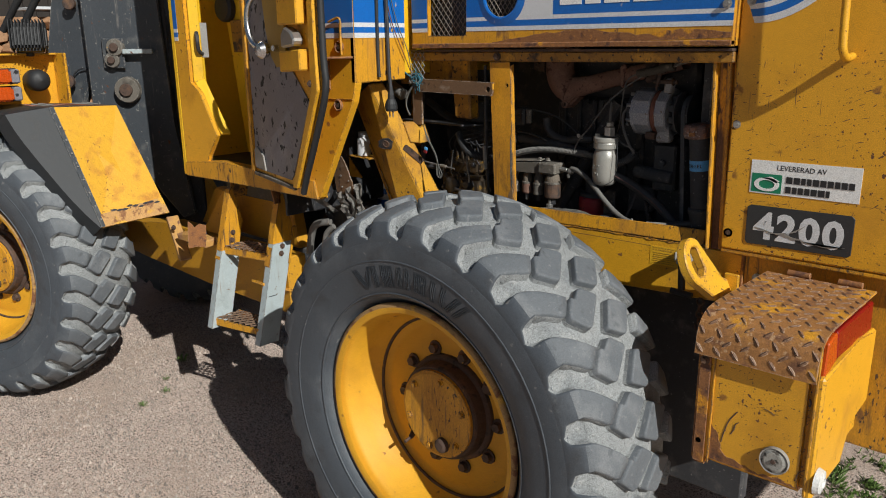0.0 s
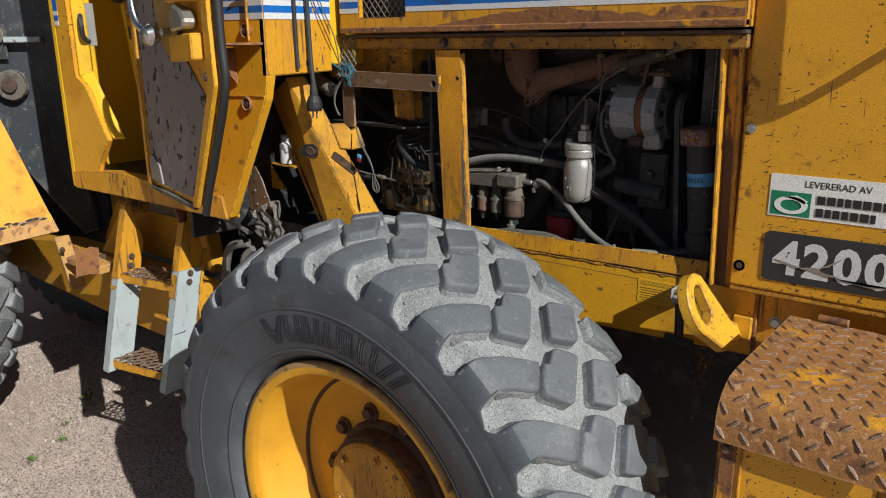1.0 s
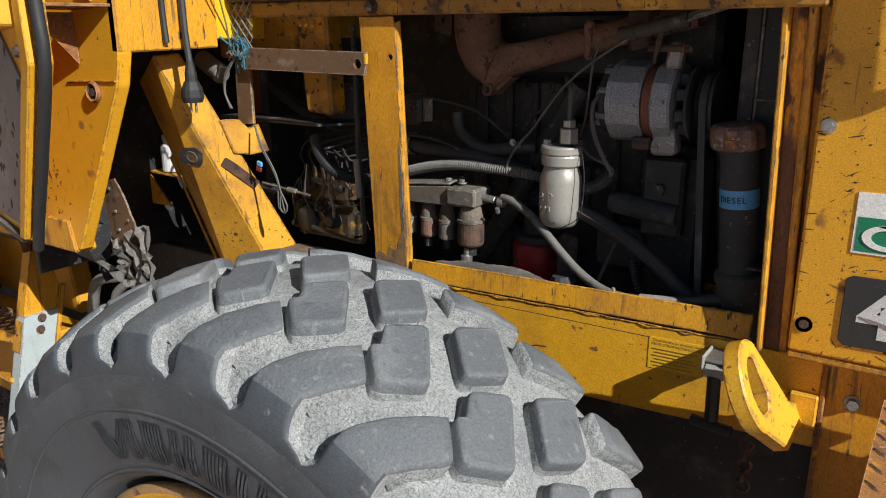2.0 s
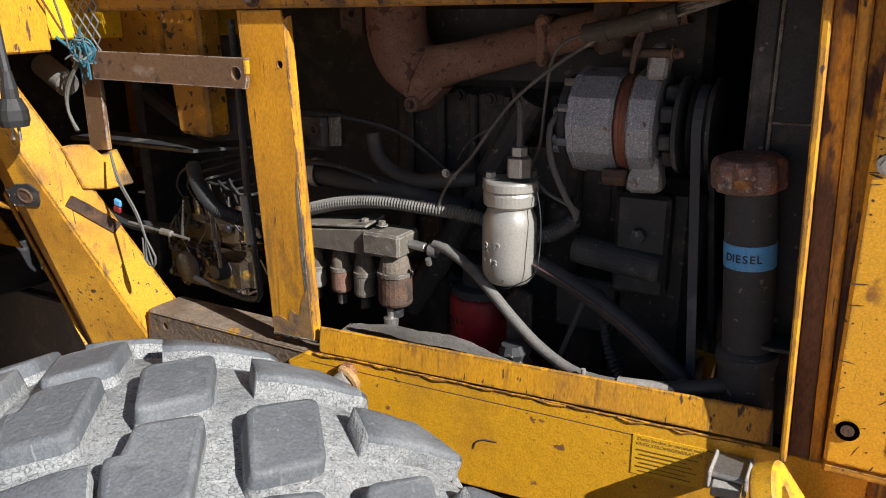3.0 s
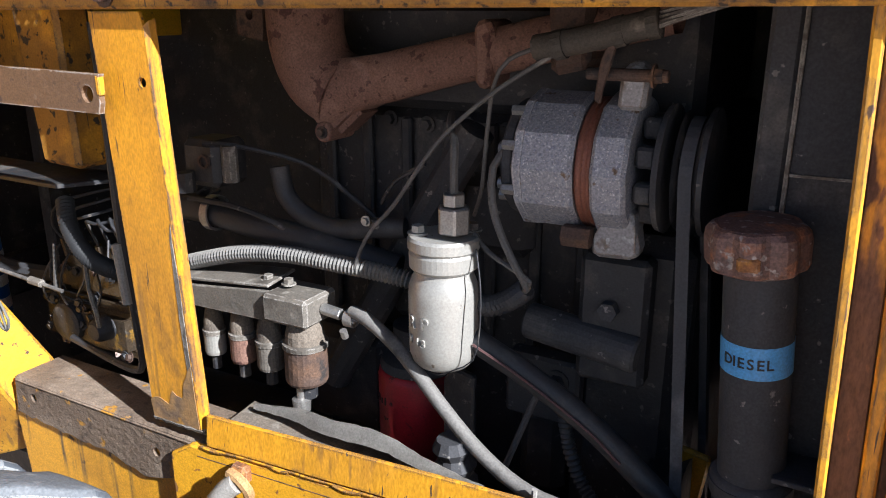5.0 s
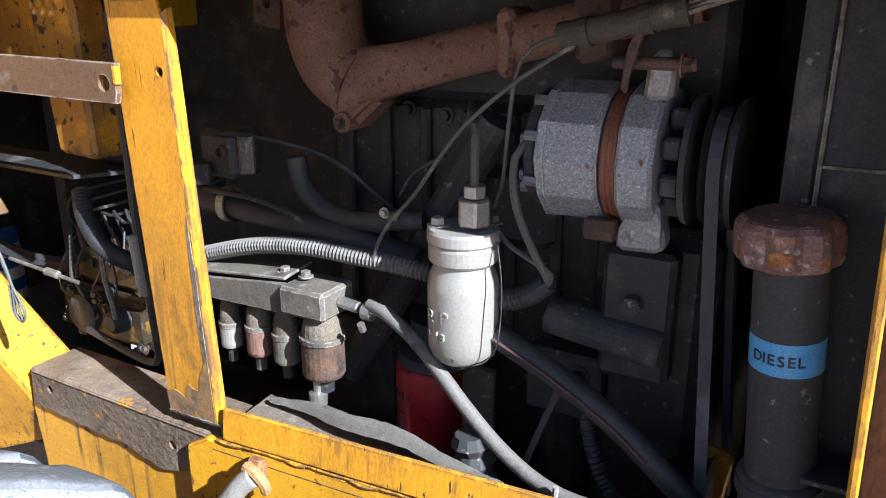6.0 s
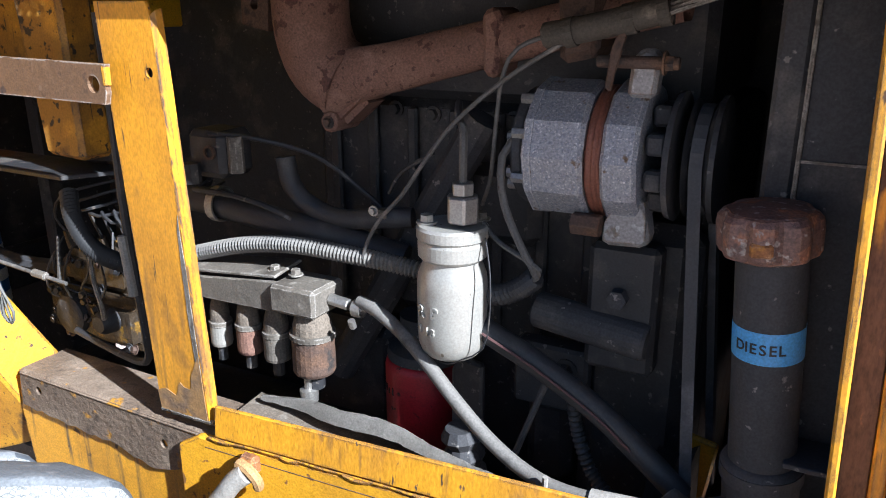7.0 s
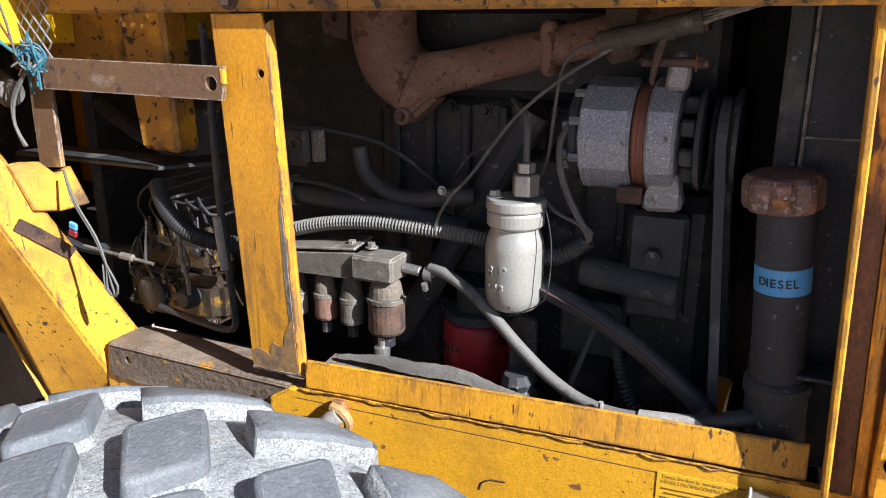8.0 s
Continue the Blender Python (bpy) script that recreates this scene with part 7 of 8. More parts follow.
    part("alternator_wire", hose([(-0.845, 2.468, 1.458), (-0.856, 2.452, 1.437), (-0.853, 2.445, 1.402), (-0.842, 2.442, 1.373), (-0.824, 2.44, 1.341), (-0.812, 2.445, 1.316), (-0.830, 2.455, 1.303)], 0.0042, 8), pipe_dark, loader, "grey alternator lead", smooth=True)
    part("alternator_wire", hose([(-0.88, 2.46, 1.362), (-0.86, 2.455, 1.345), (-0.825, 2.442, 1.335), (-0.808, 2.442, 1.325), (-0.816, 2.45, 1.31)], 0.0028, 6), pipe_dark, loader, smooth=True)
    part("corrugated_hose", hose([(-0.815, 2.452, 1.314), (-0.835, 2.458, 1.296), (-0.862, 2.462, 1.282), (-0.90, 2.48, 1.277)], 0.0125, 12, ribs=0.0055), hose_rubber, loader, "short corrugated conduit", smooth=False)
    part("return_pipe", hose([(-1.245, 2.44, 1.432), (-1.20, 2.46, 1.428), (-1.13, 2.50, 1.405), (-1.07, 2.52, 1.36), (-1.04, 2.53, 1.33)], 0.0032, 8), engine_dark, loader, smooth=True)
    part("return_pipe", hose([(-1.30, 2.46, 1.352), (-1.22, 2.46, 1.35), (-1.16, 2.47, 1.332), (-1.12, 2.48, 1.30)], 0.004, 8), engine_dark, loader, smooth=True)
    part("dipstick", rod((-0.797, 2.46, 1.205), (-0.835, 2.44, 1.085), 0.0038, seg=8), black_paint, loader)
    part("drain_line", hose([(-0.775, 2.47, 1.18), (-0.765, 2.47, 1.13), (-0.745, 2.465, 1.09), (-0.71, 2.45, 1.075), (-0.66, 2.44, 1.08)], 0.0085, 8, ribs=0.006), hose_rubber, loader, smooth=True)
    part("yellow_plate", slab([(-0.73, 2.58, 1.02), (-0.64, 2.58, 1.02), (-0.63, 2.58, 1.10), (-0.71, 2.58, 1.115)], 0.01, 0.003), yellow, loader)
    # flattened plastic sleeve along the ledge
    bm = bmesh.new()
    rows = []
    line = glide([(-1.165, 2.415, 1.099), (-1.10, 2.412, 1.103), (-1.04, 2.398, 1.106), (-0.985, 2.392, 1.110), (-0.945, 2.388, 1.108), (-0.90, 2.380, 1.102), (-0.83, 2.376, 1.097)], 0.008)
    for k, p in enumerate(line):
        s = k / (len(line) - 1)
        w = 0.004 + 0.009 * math.sin(math.pi * min(1, s * 1.15)) ** 0.8
        row = []
        for j in range(9):
            q = j / 8 - 0.5
            fold = (0.004 + 0.011 * math.sin(math.pi * s)) * math.cos(math.pi * q) + 0.0022 * noise.noise((p.x * 40, q * 5, 1.5)) + 0.0016 * noise.noise((p.x * 110, q * 9, 4.5))
            row.append(bm.verts.new((p.x + 0.4 * q * w, p.y + 2 * q * w, p.z + fold)))
        rows.append(row)
    for a, b in zip(rows, rows[1:]):
        for j in range(8):
            bm.faces.new((a[j], a[j + 1], b[j + 1], b[j]))
    bmesh.ops.solidify(bm, geom=bm.faces[:], thickness=0.002)
    part("plastic_sleeve", bm, plastic_grey, loader, "flattened wrinkled grey plastic sleeve on the ledge", SLANT, smooth=True)
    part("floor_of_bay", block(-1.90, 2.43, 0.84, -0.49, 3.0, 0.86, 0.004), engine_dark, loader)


build_bay_fittings()

# ---- cab ----
CAB_Y = 2.03


def build_cab():
    cab = part("cab_side", sheet([(-1.822, 1.113), (-1.625, 1.462), (-1.608, 1.523), (-1.608, 2.9), (-2.10, 2.9), (-2.10, 1.178), (-2.48, 1.178), (-2.48, 1.115)], CAB_Y, 0.03, 0.003), yellow, loader, "yellow cab side with door pillar")
    part("cab_sill", sheet([(-2.745, 1.098), (-2.48, 1.105), (-1.83, 1.106), (-1.85, 1.175), (-2.48, 1.183), (-2.745, 1.16)], CAB_Y - 0.006, 0.05, 0.004), yellow_worn, cab, "scratched yellow door sill")
    part("cab_crease", hose([(-1.785, 2.028, 1.466), (-1.70, 2.028, 1.470), (-1.625, 2.028, 1.472)], 0.002, 5), yellow_worn, cab)
    # front pillar, a folded channel
    bm = sheet([(-2.745, 1.10), (-2.60, 1.103), (-2.56, 1.20), (-2.48, 1.29), (-2.585, 1.46), (-2.655, 1.50), (-2.66, 2.9), (-2.745, 2.9)], CAB_Y, 0.02, 0.003)
    pillar = part("front_pillar", bm, yellow, cab, "yellow front door pillar")
    part("door_stop_edge", slab([(-2.655, CAB_Y + 0.02, 1.50), (-2.48, CAB_Y + 0.02, 1.29), (-2.465, CAB_Y + 0.055, 1.29), (-2.63, CAB_Y + 0.055, 1.51)], 0.012, 0.003), yellow_inner, cab, "bright folded door edge")
    part("door_stop_edge", slab([(-2.655, CAB_Y + 0.02, 1.50), (-2.63, CAB_Y + 0.055, 1.51), (-2.63, CAB_Y + 0.055, 2.9), (-2.655, CAB_Y + 0.02, 2.9)], 0.012, 0.003), yellow_inner, cab)
    striker = part("striker_plate", slab([(-2.640, CAB_Y + 0.034, 1.60), (-2.612, CAB_Y + 0.075, 1.60), (-2.612, CAB_Y + 0.075, 1.74), (-2.640, CAB_Y + 0.034, 1.74)], -0.006, 0.001), steel, cab, "steel door striker")
    part("striker_hook", hose([(-2.62, CAB_Y + 0.03, 1.70), (-2.60, CAB_Y + 0.02, 1.68), (-2.605, CAB_Y + 0.025, 1.63), (-2.62, CAB_Y + 0.05, 1.615)], 0.008, 8), engine_dark, cab, smooth=True)
    # interior
    part("cab_floor", block(-2.72, CAB_Y + 0.05, 1.150, -2.11, 2.95, 1.172, 0.003), rubber_black, cab)
    part("inner_console", solid(bmesh.new(), [(-2.60, 2.24, 1.173), (-2.24, 2.24, 1.173), (-2.20, 2.60, 1.173), (-2.62, 2.60, 1.173)], [(-2.66, 2.20, 1.95), (-2.36, 2.20, 1.95), (-2.34, 2.60, 1.95), (-2.66, 2.60, 1.95)], 0.02, 2), yellow_inner, cab, "yellow inner wall of the cab")
    part("console_plate", slab([(-2.58, 2.212, 1.62), (-2.50, 2.212, 1.62), (-2.50, 2.203, 1.75), (-2.58, 2.203, 1.75)], 0.006, 0.001), yellow_grime_shade, cab)
    part("console_rib", rod((-2.37, 2.225, 1.40), (-2.43, 2.205, 1.80), 0.009, seg=8), yellow_clean, cab)
    part("round_vent", turned([(-0.012, 0.0), (-0.012, 0.05), (0.0, 0.058), (0.02, 0.058)], 28, "y", (-2.60, 2.185, 1.80)), rubber_black, cab, "round black air vent")
    part("far_cab_wall", block(-2.745, 2.95, 1.10, -1.96, 2.98, 2.9, 0.004), yellow_inner, cab)
    part("cab_front_wall", block(-2.775, CAB_Y, 1.10, -2.747, 2.98, 2.9, 0.004), yellow_inner, cab)
    part("cab_roof", block(-2.80, CAB_Y - 0.02, 2.901, -1.58, 3.0, 2.96, 0.01), yellow_inner, cab)
    part("inner_back", block(-1.66, CAB_Y + 0.032, 1.545, -1.645, 2.95, 2.9, 0.003), yellow_inner, cab)
    # rear face, with blue top and white stripes
    rear = part("cab_rear", slab([(-1.6075, CAB_Y, 1.523), (-1.6075, 2.262, 1.5285), (-1.6075, 2.262, 2.9), (-1.6075, CAB_Y, 2.9)], -0.02, 0.003), yellow_worn, cab, "yellow cab rear with blue band")
    for z0, z1, mat in ((1.668, 1.684, white_paint), (1.684, 1.702, blue_paint), (1.702, 1.716, white_paint), (1.716, 2.3, blue_paint)):
        part("stripe", block(-1.6073, CAB_Y + 0.002, z0, -1.6058, 2.260, z1, 0.0), mat, rear)
        part("stripe", block(-1.772, CAB_Y - 0.0014, z0, -1.6095, CAB_Y - 0.0001, z1, 0.0), mat, rear)
        part("stripe", block(-2.744, CAB_Y - 0.0014, z0, -2.715, CAB_Y - 0.0001, z1, 0.0), mat, rear)
    # the catch shelf that holds the door open
    shelf = part("catch_shelf", slab([(-1.735, CAB_Y - 0.002, 1.600), (-1.612, CAB_Y - 0.002, 1.604), (-1.66, 1.93, 1.604), (-1.735, 1.925, 1.600)], -0.006, 0.001), rust_heavy, cab, "rusty triangular catch shelf")
    part("catch_pin", rod((-1.728, 1.935, 1.575), (-1.728, 1.935, 1.640), 0.011, seg=12, bevel=0.002), grime, cab)
    part("shelf_gusset", slab([(-1.735, CAB_Y - 0.003, 1.596), (-1.735, 1.94, 1.596), (-1.735, CAB_Y - 0.003, 1.50)], 0.004, 0.0), rust_heavy, cab)
    part("wire_frame", hose([(-1.72, 2.02, 1.72), (-1.665, 2.02, 1.73), (-1.662, 2.02, 1.68), (-1.66, 2.02, 1.615)], 0.004, 6), yellow_worn, cab)
    for x, z in ((-1.692, 1.450), (-1.675, 1.640)):
        part("ring_bolt", turned([(-0.006, 0.013), (-0.012, 0.017), (-0.006, 0.021), (0.0, 0.017)], 18, "y", (x, CAB_Y, z), closed=True), rust_heavy, cab, "rusty ring on a pin")
        part("ring_pin", bolt((x, CAB_Y, z), (0, -1, 0), 0.012), rust_dark, cab)
    # door leaf, swung right back
    hinge = Vector((-2.190, 2.012, 0))
    u = Vector((0.97, -0.24, 0)).normalized()
    m = Matrix((( u.x, -u.y * 1.0, 0, hinge.x), (u.y, u.x, 0, hinge.y), (0, 0, 1, 0), (0, 0, 0, 1)))

    def leaf(points, depth, thick, bevel=0.002):
        return sheet(points, depth, thick, bevel, m=m)

    outline = [(0.000, 1.180), (0.390, 1.170), (0.424, 1.180), (0.626, 1.510), (0.619, 1.66), (0.617, 2.6), (0.000, 2.6)]
    door = part("cab_door", leaf(outline, 0.0, 0.028, 0.003), yellow, loader, "open yellow cab door swung back against the cab")
    part("door_trim", leaf([(0.022, 1.192), (0.362, 1.192), (0.382, 1.21), (0.550, 1.469), (0.405, 1.58), (0.385, 1.84), (0.028, 1.84)], -0.005, 0.005, 0.001), grey_trim, door, "scuffed grey door trim")
    part("trim_edge", leaf([(-0.010, 1.178), (0.016, 1.178), (0.020, 2.6), (-0.010, 2.6)], -0.014, 0.014, 0.002), yellow_worn, door)
    part("trim_edge", leaf([(0.017, 1.166), (0.395, 1.160), (0.395, 1.174), (0.017, 1.180)], -0.012, 0.014, 0.002), grime, door)
    part("door_edge", leaf([(0.388, 1.17), (0.425, 1.172), (0.632, 1.510), (0.624, 1.66), (0.622, 2.6), (0.592, 2.6), (0.586, 1.60), (0.590, 1.505)], -0.014, 0.014, 0.003), yellow_clean, door, "bright yellow door edge")
    seal = [m @ Vector((s, 0.006, z)) for s, z in ((0.436, 1.155), (0.470, 1.215), (0.556, 1.345), (0.652, 1.510), (0.647, 1.62), (0.644, 1.9), (0.642, 2.5))]
    part("rubber_seal", hose(seal, 0.0110, 10, 0.03), rubber_black, door, "thick black rubber door seal", smooth=True)
    part("lock_plate", leaf([(0.315, 1.575), (0.405, 1.578), (0.405, 1.83), (0.215, 1.83), (0.240, 1.69), (0.275, 1.61)], -0.016, 0.010, 0.002), material("dull olive lock plate", (0.354, 0.21, 0.03), 0.6, layers=(((0.189, 0.13, 0.11), 8, 0.6, 0.15, 0.7),)), door, "olive lock plate")
    part("lock_case", leaf([(0.406, 1.562), (0.568, 1.570), (0.568, 1.635), (0.406, 1.628)], -0.040, 0.034, 0.004), yellow_clean, door)
    part("lock_case", leaf([(0.406, 1.71), (0.560, 1.71), (0.560, 1.83), (0.406, 1.83)], -0.040, 0.034, 0.004), yellow_clean, door)
    part("latch", leaf([(0.440, 1.638), (0.535, 1.645), (0.545, 1.665), (0.520, 1.690), (0.470, 1.705), (0.440, 1.68)], -0.046, 0.036, 0.006), steel, door, "steel rotary latch")
    handle = [m @ Vector((s, d, z)) for s, d, z in ((0.205, -0.012, 1.83), (0.180, -0.045, 1.79), (0.172, -0.055, 1.72), (0.195, -0.050, 1.66), (0.240, -0.03, 1.632))]
    part("door_handle", hose(handle, 0.0115, 10), chrome, door, "bright inner door handle", smooth=True)
    p = m @ Vector((0.248, -0.035, 1.632))
    part("handle_knob", turned([(-0.022, 0.0), (-0.02, 0.020), (-0.005, 0.030), (0.014, 0.026), (0.019, 0.0)], 20, "y", p), chrome, door, smooth=True)
    p = m @ Vector((0.345, -0.02, 1.638))
    part("lock_button", turned([(-0.018, 0.0), (-0.018, 0.010), (0.000, 0.012), (0.005, 0.0)], 14, "y", p), chrome, door)
    part("door_screw", bolt(m @ Vector((0.585, -0.014, 1.53)), (0.3, -1, 0), 0.010), rust_dark, door)
    part("door_flap", leaf([(0.03, 1.20), (0.135, 1.195), (0.118, 1.25), (0.055, 1.28), (0.03, 1.265)], -0.012, 0.006, 0.001), plastic_grey, door, "loose torn corner of the trim")


build_cab()


def rail_y(z, right):
    """The outer edge of a ladder rail, which leans out towards the ground."""
    return (2.052 if right else 1.982) + (z - 0.80) * (0.235 if z < 0.81 else 0.262)


def ladder_rail(x, right, z0, z1, wide, lip=False, taper=0.0):
    """One rail: a broad face turned to the rear with a flange along its outer edge; taper: how much the face narrows at its top."""
    bm = bmesh.new()
    rings = []
    stops = [z0, z0 + (z1 - z0) * 0.52, z1] if taper else [z0, z1]
    for z in stops:
        y = rail_y(z, right)
        w = wide - taper if z == z1 else wide
        ring = [(x, y, z), (x, y + w, z), (x - 0.006, y + w, z), (x - 0.006, y + 0.006, z), (x - 0.036, y + 0.006, z), (x - 0.036, y, z)]
        rings.append([bm.verts.new(p) for p in ring])
    for a, b in zip(rings, rings[1:]):
        for k in range(6):
            bm.faces.new((a[k], a[(k + 1) % 6], b[(k + 1) % 6], b[k]))
    bm.faces.new(rings[0])
    bm.faces.new(rings[-1])
    if lip:
        a, b = (Vector((x, rail_y(z, right) + wide, z)) for z in stops[:2])
        solid(bm, [a, a + Vector((0.008, 0, 0)), a + Vector((0.008, 0.012, 0)), a + Vector((-0.006, 0.012, 0))], [b, b + Vector((0.008, 0, 0)), b + Vector((0.008, 0.012, 0)), b + Vector((-0.006, 0.012, 0))])
    bmesh.ops.recalc_face_normals(bm, faces=bm.faces)
    return bm


def build_ladder():
    for right, x, blue_top, bolts in ((False, -2.455, 0.812, (0.882, 0.850)), (True, -2.200, 0.868, (0.854, 0.824))):
        rail = part("ladder_rail", ladder_rail(x, right, 0.775, 1.066, 0.088, right, 0.072), yellow_worn, loader, "yellow ladder rail with bolted grey extension")
        part("rail_extension", ladder_rail(x + 0.006, right, 0.487 if not right else 0.455, blue_top, 0.092), blue_grey, rail, "pale blue-grey rail extension")
        if not right:
            part("rust_patch", sheet(uneven([(0.0, 0.818), (0.082, 0.818), (0.082, 0.905), (0.055, 0.915), (0.03, 0.90), (0.0, 0.925)], 0.012, 0.003, 4), 0.0, 0.001, 0.0), rust_heavy, rail, "rusted joint", Matrix(((0, -1, 0, x + 0.0004), (1, 0, 0.235, 1.800), (0, 0, 1, 0), (0, 0, 0, 1))))
        if right:
            part("slit", block(x + 0.0055, rail_y(0.655, True) + 0.012, 0.6535, x + 0.0066, rail_y(0.655, True) + 0.052, 0.6565, 0.0), engine_dark, rail, "dark slit in the rail")
        for z in bolts:
            part("rail_bolt", bolt((x + (0.006 if right else 0.001), rail_y(z, right) + 0.046, z), (1, 0, 0), 0.0105), rust_dark, rail)
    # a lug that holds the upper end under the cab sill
    part("ladder_hanger", slab([(-2.462, 2.050, 1.03), (-2.462, 2.135, 1.03), (-2.462, 2.150, 1.12), (-2.462, 2.065, 1.12)], 0.006, 0.001), yellow_grime_shade, loader, "dark yellow hanger plate")
    part("ladder_hanger", slab([(-2.206, 2.095, 1.03), (-2.206, 2.125, 1.03), (-2.206, 2.125, 1.12), (-2.206, 2.075, 1.12)], 0.006, 0.001), rust_heavy, loader, "bent rusty hanger")
    for z in (0.826, 0.526):
        ya, yb = rail_y(z, False) + 0.012, rail_y(z, True) + 0.002
        step = part("step", solid(bmesh.new(), [Vector((-2.455, ya, z - 0.028)), Vector((-2.201, yb, z - 0.032)), Vector((-2.201, yb, z - 0.006)), Vector((-2.455, ya, z + 0.002))],
                                  [Vector((-2.455, ya + 0.005, z - 0.028)), Vector((-2.201, yb + 0.005, z - 0.032)), Vector((-2.201, yb + 0.005, z - 0.006)), Vector((-2.455, ya + 0.005, z + 0.002))]), yellow_worn, loader, "mesh ladder step with worn yellow edge")
        part("step_edge", solid(bmesh.new(), [Vector((-2.455, ya + 0.118, z - 0.022)), Vector((-2.201, yb + 0.09, z - 0.026)), Vector((-2.201, yb + 0.09, z + 0.004)), Vector((-2.455, ya + 0.118, z + 0.008))],
                                [Vector((-2.455, ya + 0.123, z - 0.022)), Vector((-2.201, yb + 0.095, z - 0.026)), Vector((-2.201, yb + 0.095, z + 0.004)), Vector((-2.455, ya + 0.123, z + 0.008))]), rust_heavy, step)

        def on_step(u, v):
            return Vector((-2.452 + 0.248 * u, (ya + 0.005) * (1 - u) + (yb + 0.005) * u + (0.113 * (1 - u) + 0.085 * u) * v, z + 0.003 - 0.008 * u + 0.005 * v))

        bm = bmesh.new()
        n, rows = 8, 4
        for i in range(-1, n + 1):
            for j in range(rows):
                for side in (0, 1):
                    u0 = (i + 0.5 * (j % 2)) / n
                    u1 = (i + 0.5 * ((j + 1) % 2) + (side if j % 2 else side - 1)) / n
                    if 0 <= u0 <= 1 and 0 <= u1 <= 1:
                        a, b = on_step(u0, j / rows), on_step(u1, (j + 1) / rows)
                        across = Vector((0.0035, 0, 0))
                        solid(bm, [a - across, a + across, a + across + Vector((0, 0, 0.004)), a - across + Vector((0, 0, 0.004))], [b - across, b + across, b + across + Vector((0, 0, 0.004)), b - across + Vector((0, 0, 0.004))])
        part("step_mesh", bm, rust_dusty, step, "rusty expanded mesh tread")


build_ladder()

# ---- frame below the cab and the front part of the machine ----


def build_front():
    part("frame_beam", sheet([(-3.98, 0.615), (-3.50, 0.578), (-2.80, 0.552), (-2.19, 0.545), (-2.21, 0.795), (-3.20, 0.795), (-3.98, 0.70)], 2.14, 0.10, 0.006), yellow_frame, loader, "yellow frame beam below the cab, in shade")
    part("upper_beam", sheet([(-3.10, 0.79), (-2.30, 0.79), (-2.34, 0.985), (-2.95, 0.985)], 2.275, 0.06, 0.006), yellow_frame, loader, "yellow upper frame beam")
    part("stay_plate", sheet([(-2.90, 0.80), (-2.64, 0.80), (-2.62, 1.02), (-2.70, 1.015)], 2.165, 0.010, 0.002), yellow_frame, loader, "folded yellow stay plate")
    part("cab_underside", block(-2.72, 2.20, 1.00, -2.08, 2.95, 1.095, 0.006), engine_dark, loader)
    # Two added dark walls paint the blackness under the cab.
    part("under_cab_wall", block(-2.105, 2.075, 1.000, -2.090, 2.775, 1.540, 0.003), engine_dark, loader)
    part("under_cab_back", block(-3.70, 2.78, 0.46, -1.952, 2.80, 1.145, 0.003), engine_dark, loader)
    front = [Vector(p) for p in ((-2.905, 1.985, 0.890), (-2.878, 1.978, 0.900), (-2.770, 1.968, 0.712), (-2.800, 1.975, 0.705))]
    bracket = part("hinge_bracket", solid(bmesh.new(), front, [p + Vector((0.004, 0.055, 0.0)) for p in front], 0.004), bracket_paint, loader, "rusty pale bent bracket")
    bar = [Vector(p) for p in ((-2.775, 1.962, 0.842), (-2.690, 1.970, 0.850), (-2.590, 1.990, 0.830), (-2.590, 1.992, 0.798), (-2.690, 1.980, 0.812), (-2.770, 1.966, 0.815))]
    part("bracket_bar", solid(bmesh.new(), bar, [p + Vector((0.0, 0.06, 0.004)) for p in bar], 0.004), bracket_paint, bracket, "rusty stub bar")
    part("bracket_stem", rod((-2.845, 2.02, 0.790), (-2.845, 2.15, 0.780), 0.022, seg=12), rust_dark, bracket)
    part("bracket_bolt", bolt((-2.815, 1.975, 0.860), (0.3, -1, 0.2), 0.011), rust_dark, bracket)
    # Added dark web stands for the shade between cab and wheel.
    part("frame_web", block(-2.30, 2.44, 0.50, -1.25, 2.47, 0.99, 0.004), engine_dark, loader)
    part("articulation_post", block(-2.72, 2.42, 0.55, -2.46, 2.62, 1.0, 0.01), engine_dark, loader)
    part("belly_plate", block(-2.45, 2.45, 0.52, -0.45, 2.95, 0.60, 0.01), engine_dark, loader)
    part("rear_axle", rod((WHEEL.x, 2.05, WHEEL.z), (WHEEL.x, 3.2, WHEEL.z), 0.11, seg=20), engine_dark, loader)
    part("front_axle", rod(FRONT @ Vector((0, 0.12, 0)), FRONT @ Vector((0, 1.3, 0)), 0.11, seg=20), engine_dark, loader)
    part("step_support", slab([(-2.30, 2.02, 0.70), (-2.22, 2.02, 0.70), (-2.16, 2.30, 0.58), (-2.24, 2.30, 0.58)], 0.012, 0.002), yellow_worn, loader)
    # front mudguard: sloping rear plate, top plate and dark outer skirt
    bl, br, tr, tl = Vector((-3.044, 1.778, 0.861)), Vector((-3.020, 2.092, 0.877)), Vector((-3.306, 2.047, 1.360)), Vector((-3.306, 1.737, 1.371))
    guard = part("front_mudguard", solid(bmesh.new(), [bl, br, tr, tl], [p + Vector((-0.012, 0, -0.006)) for p in (bl, br, tr, tl)], 0.0), guard_yellow, loader, "yellow front mudguard rusted through at its foot")
    foot = [bl.lerp(tl, 0.0), br.lerp(tr, 0.0), br.lerp(tr, 0.14), bl.lerp(tl, 0.10)]
    part("rusted_foot", solid(bmesh.new(), [p + Vector((0.003, 0, 0.001)) for p in foot], [p + Vector((0.0005, 0, 0.0)) for p in foot], 0.0), guard_foot, guard, "pale rusted lower edge")
    rnd = random.Random(9)
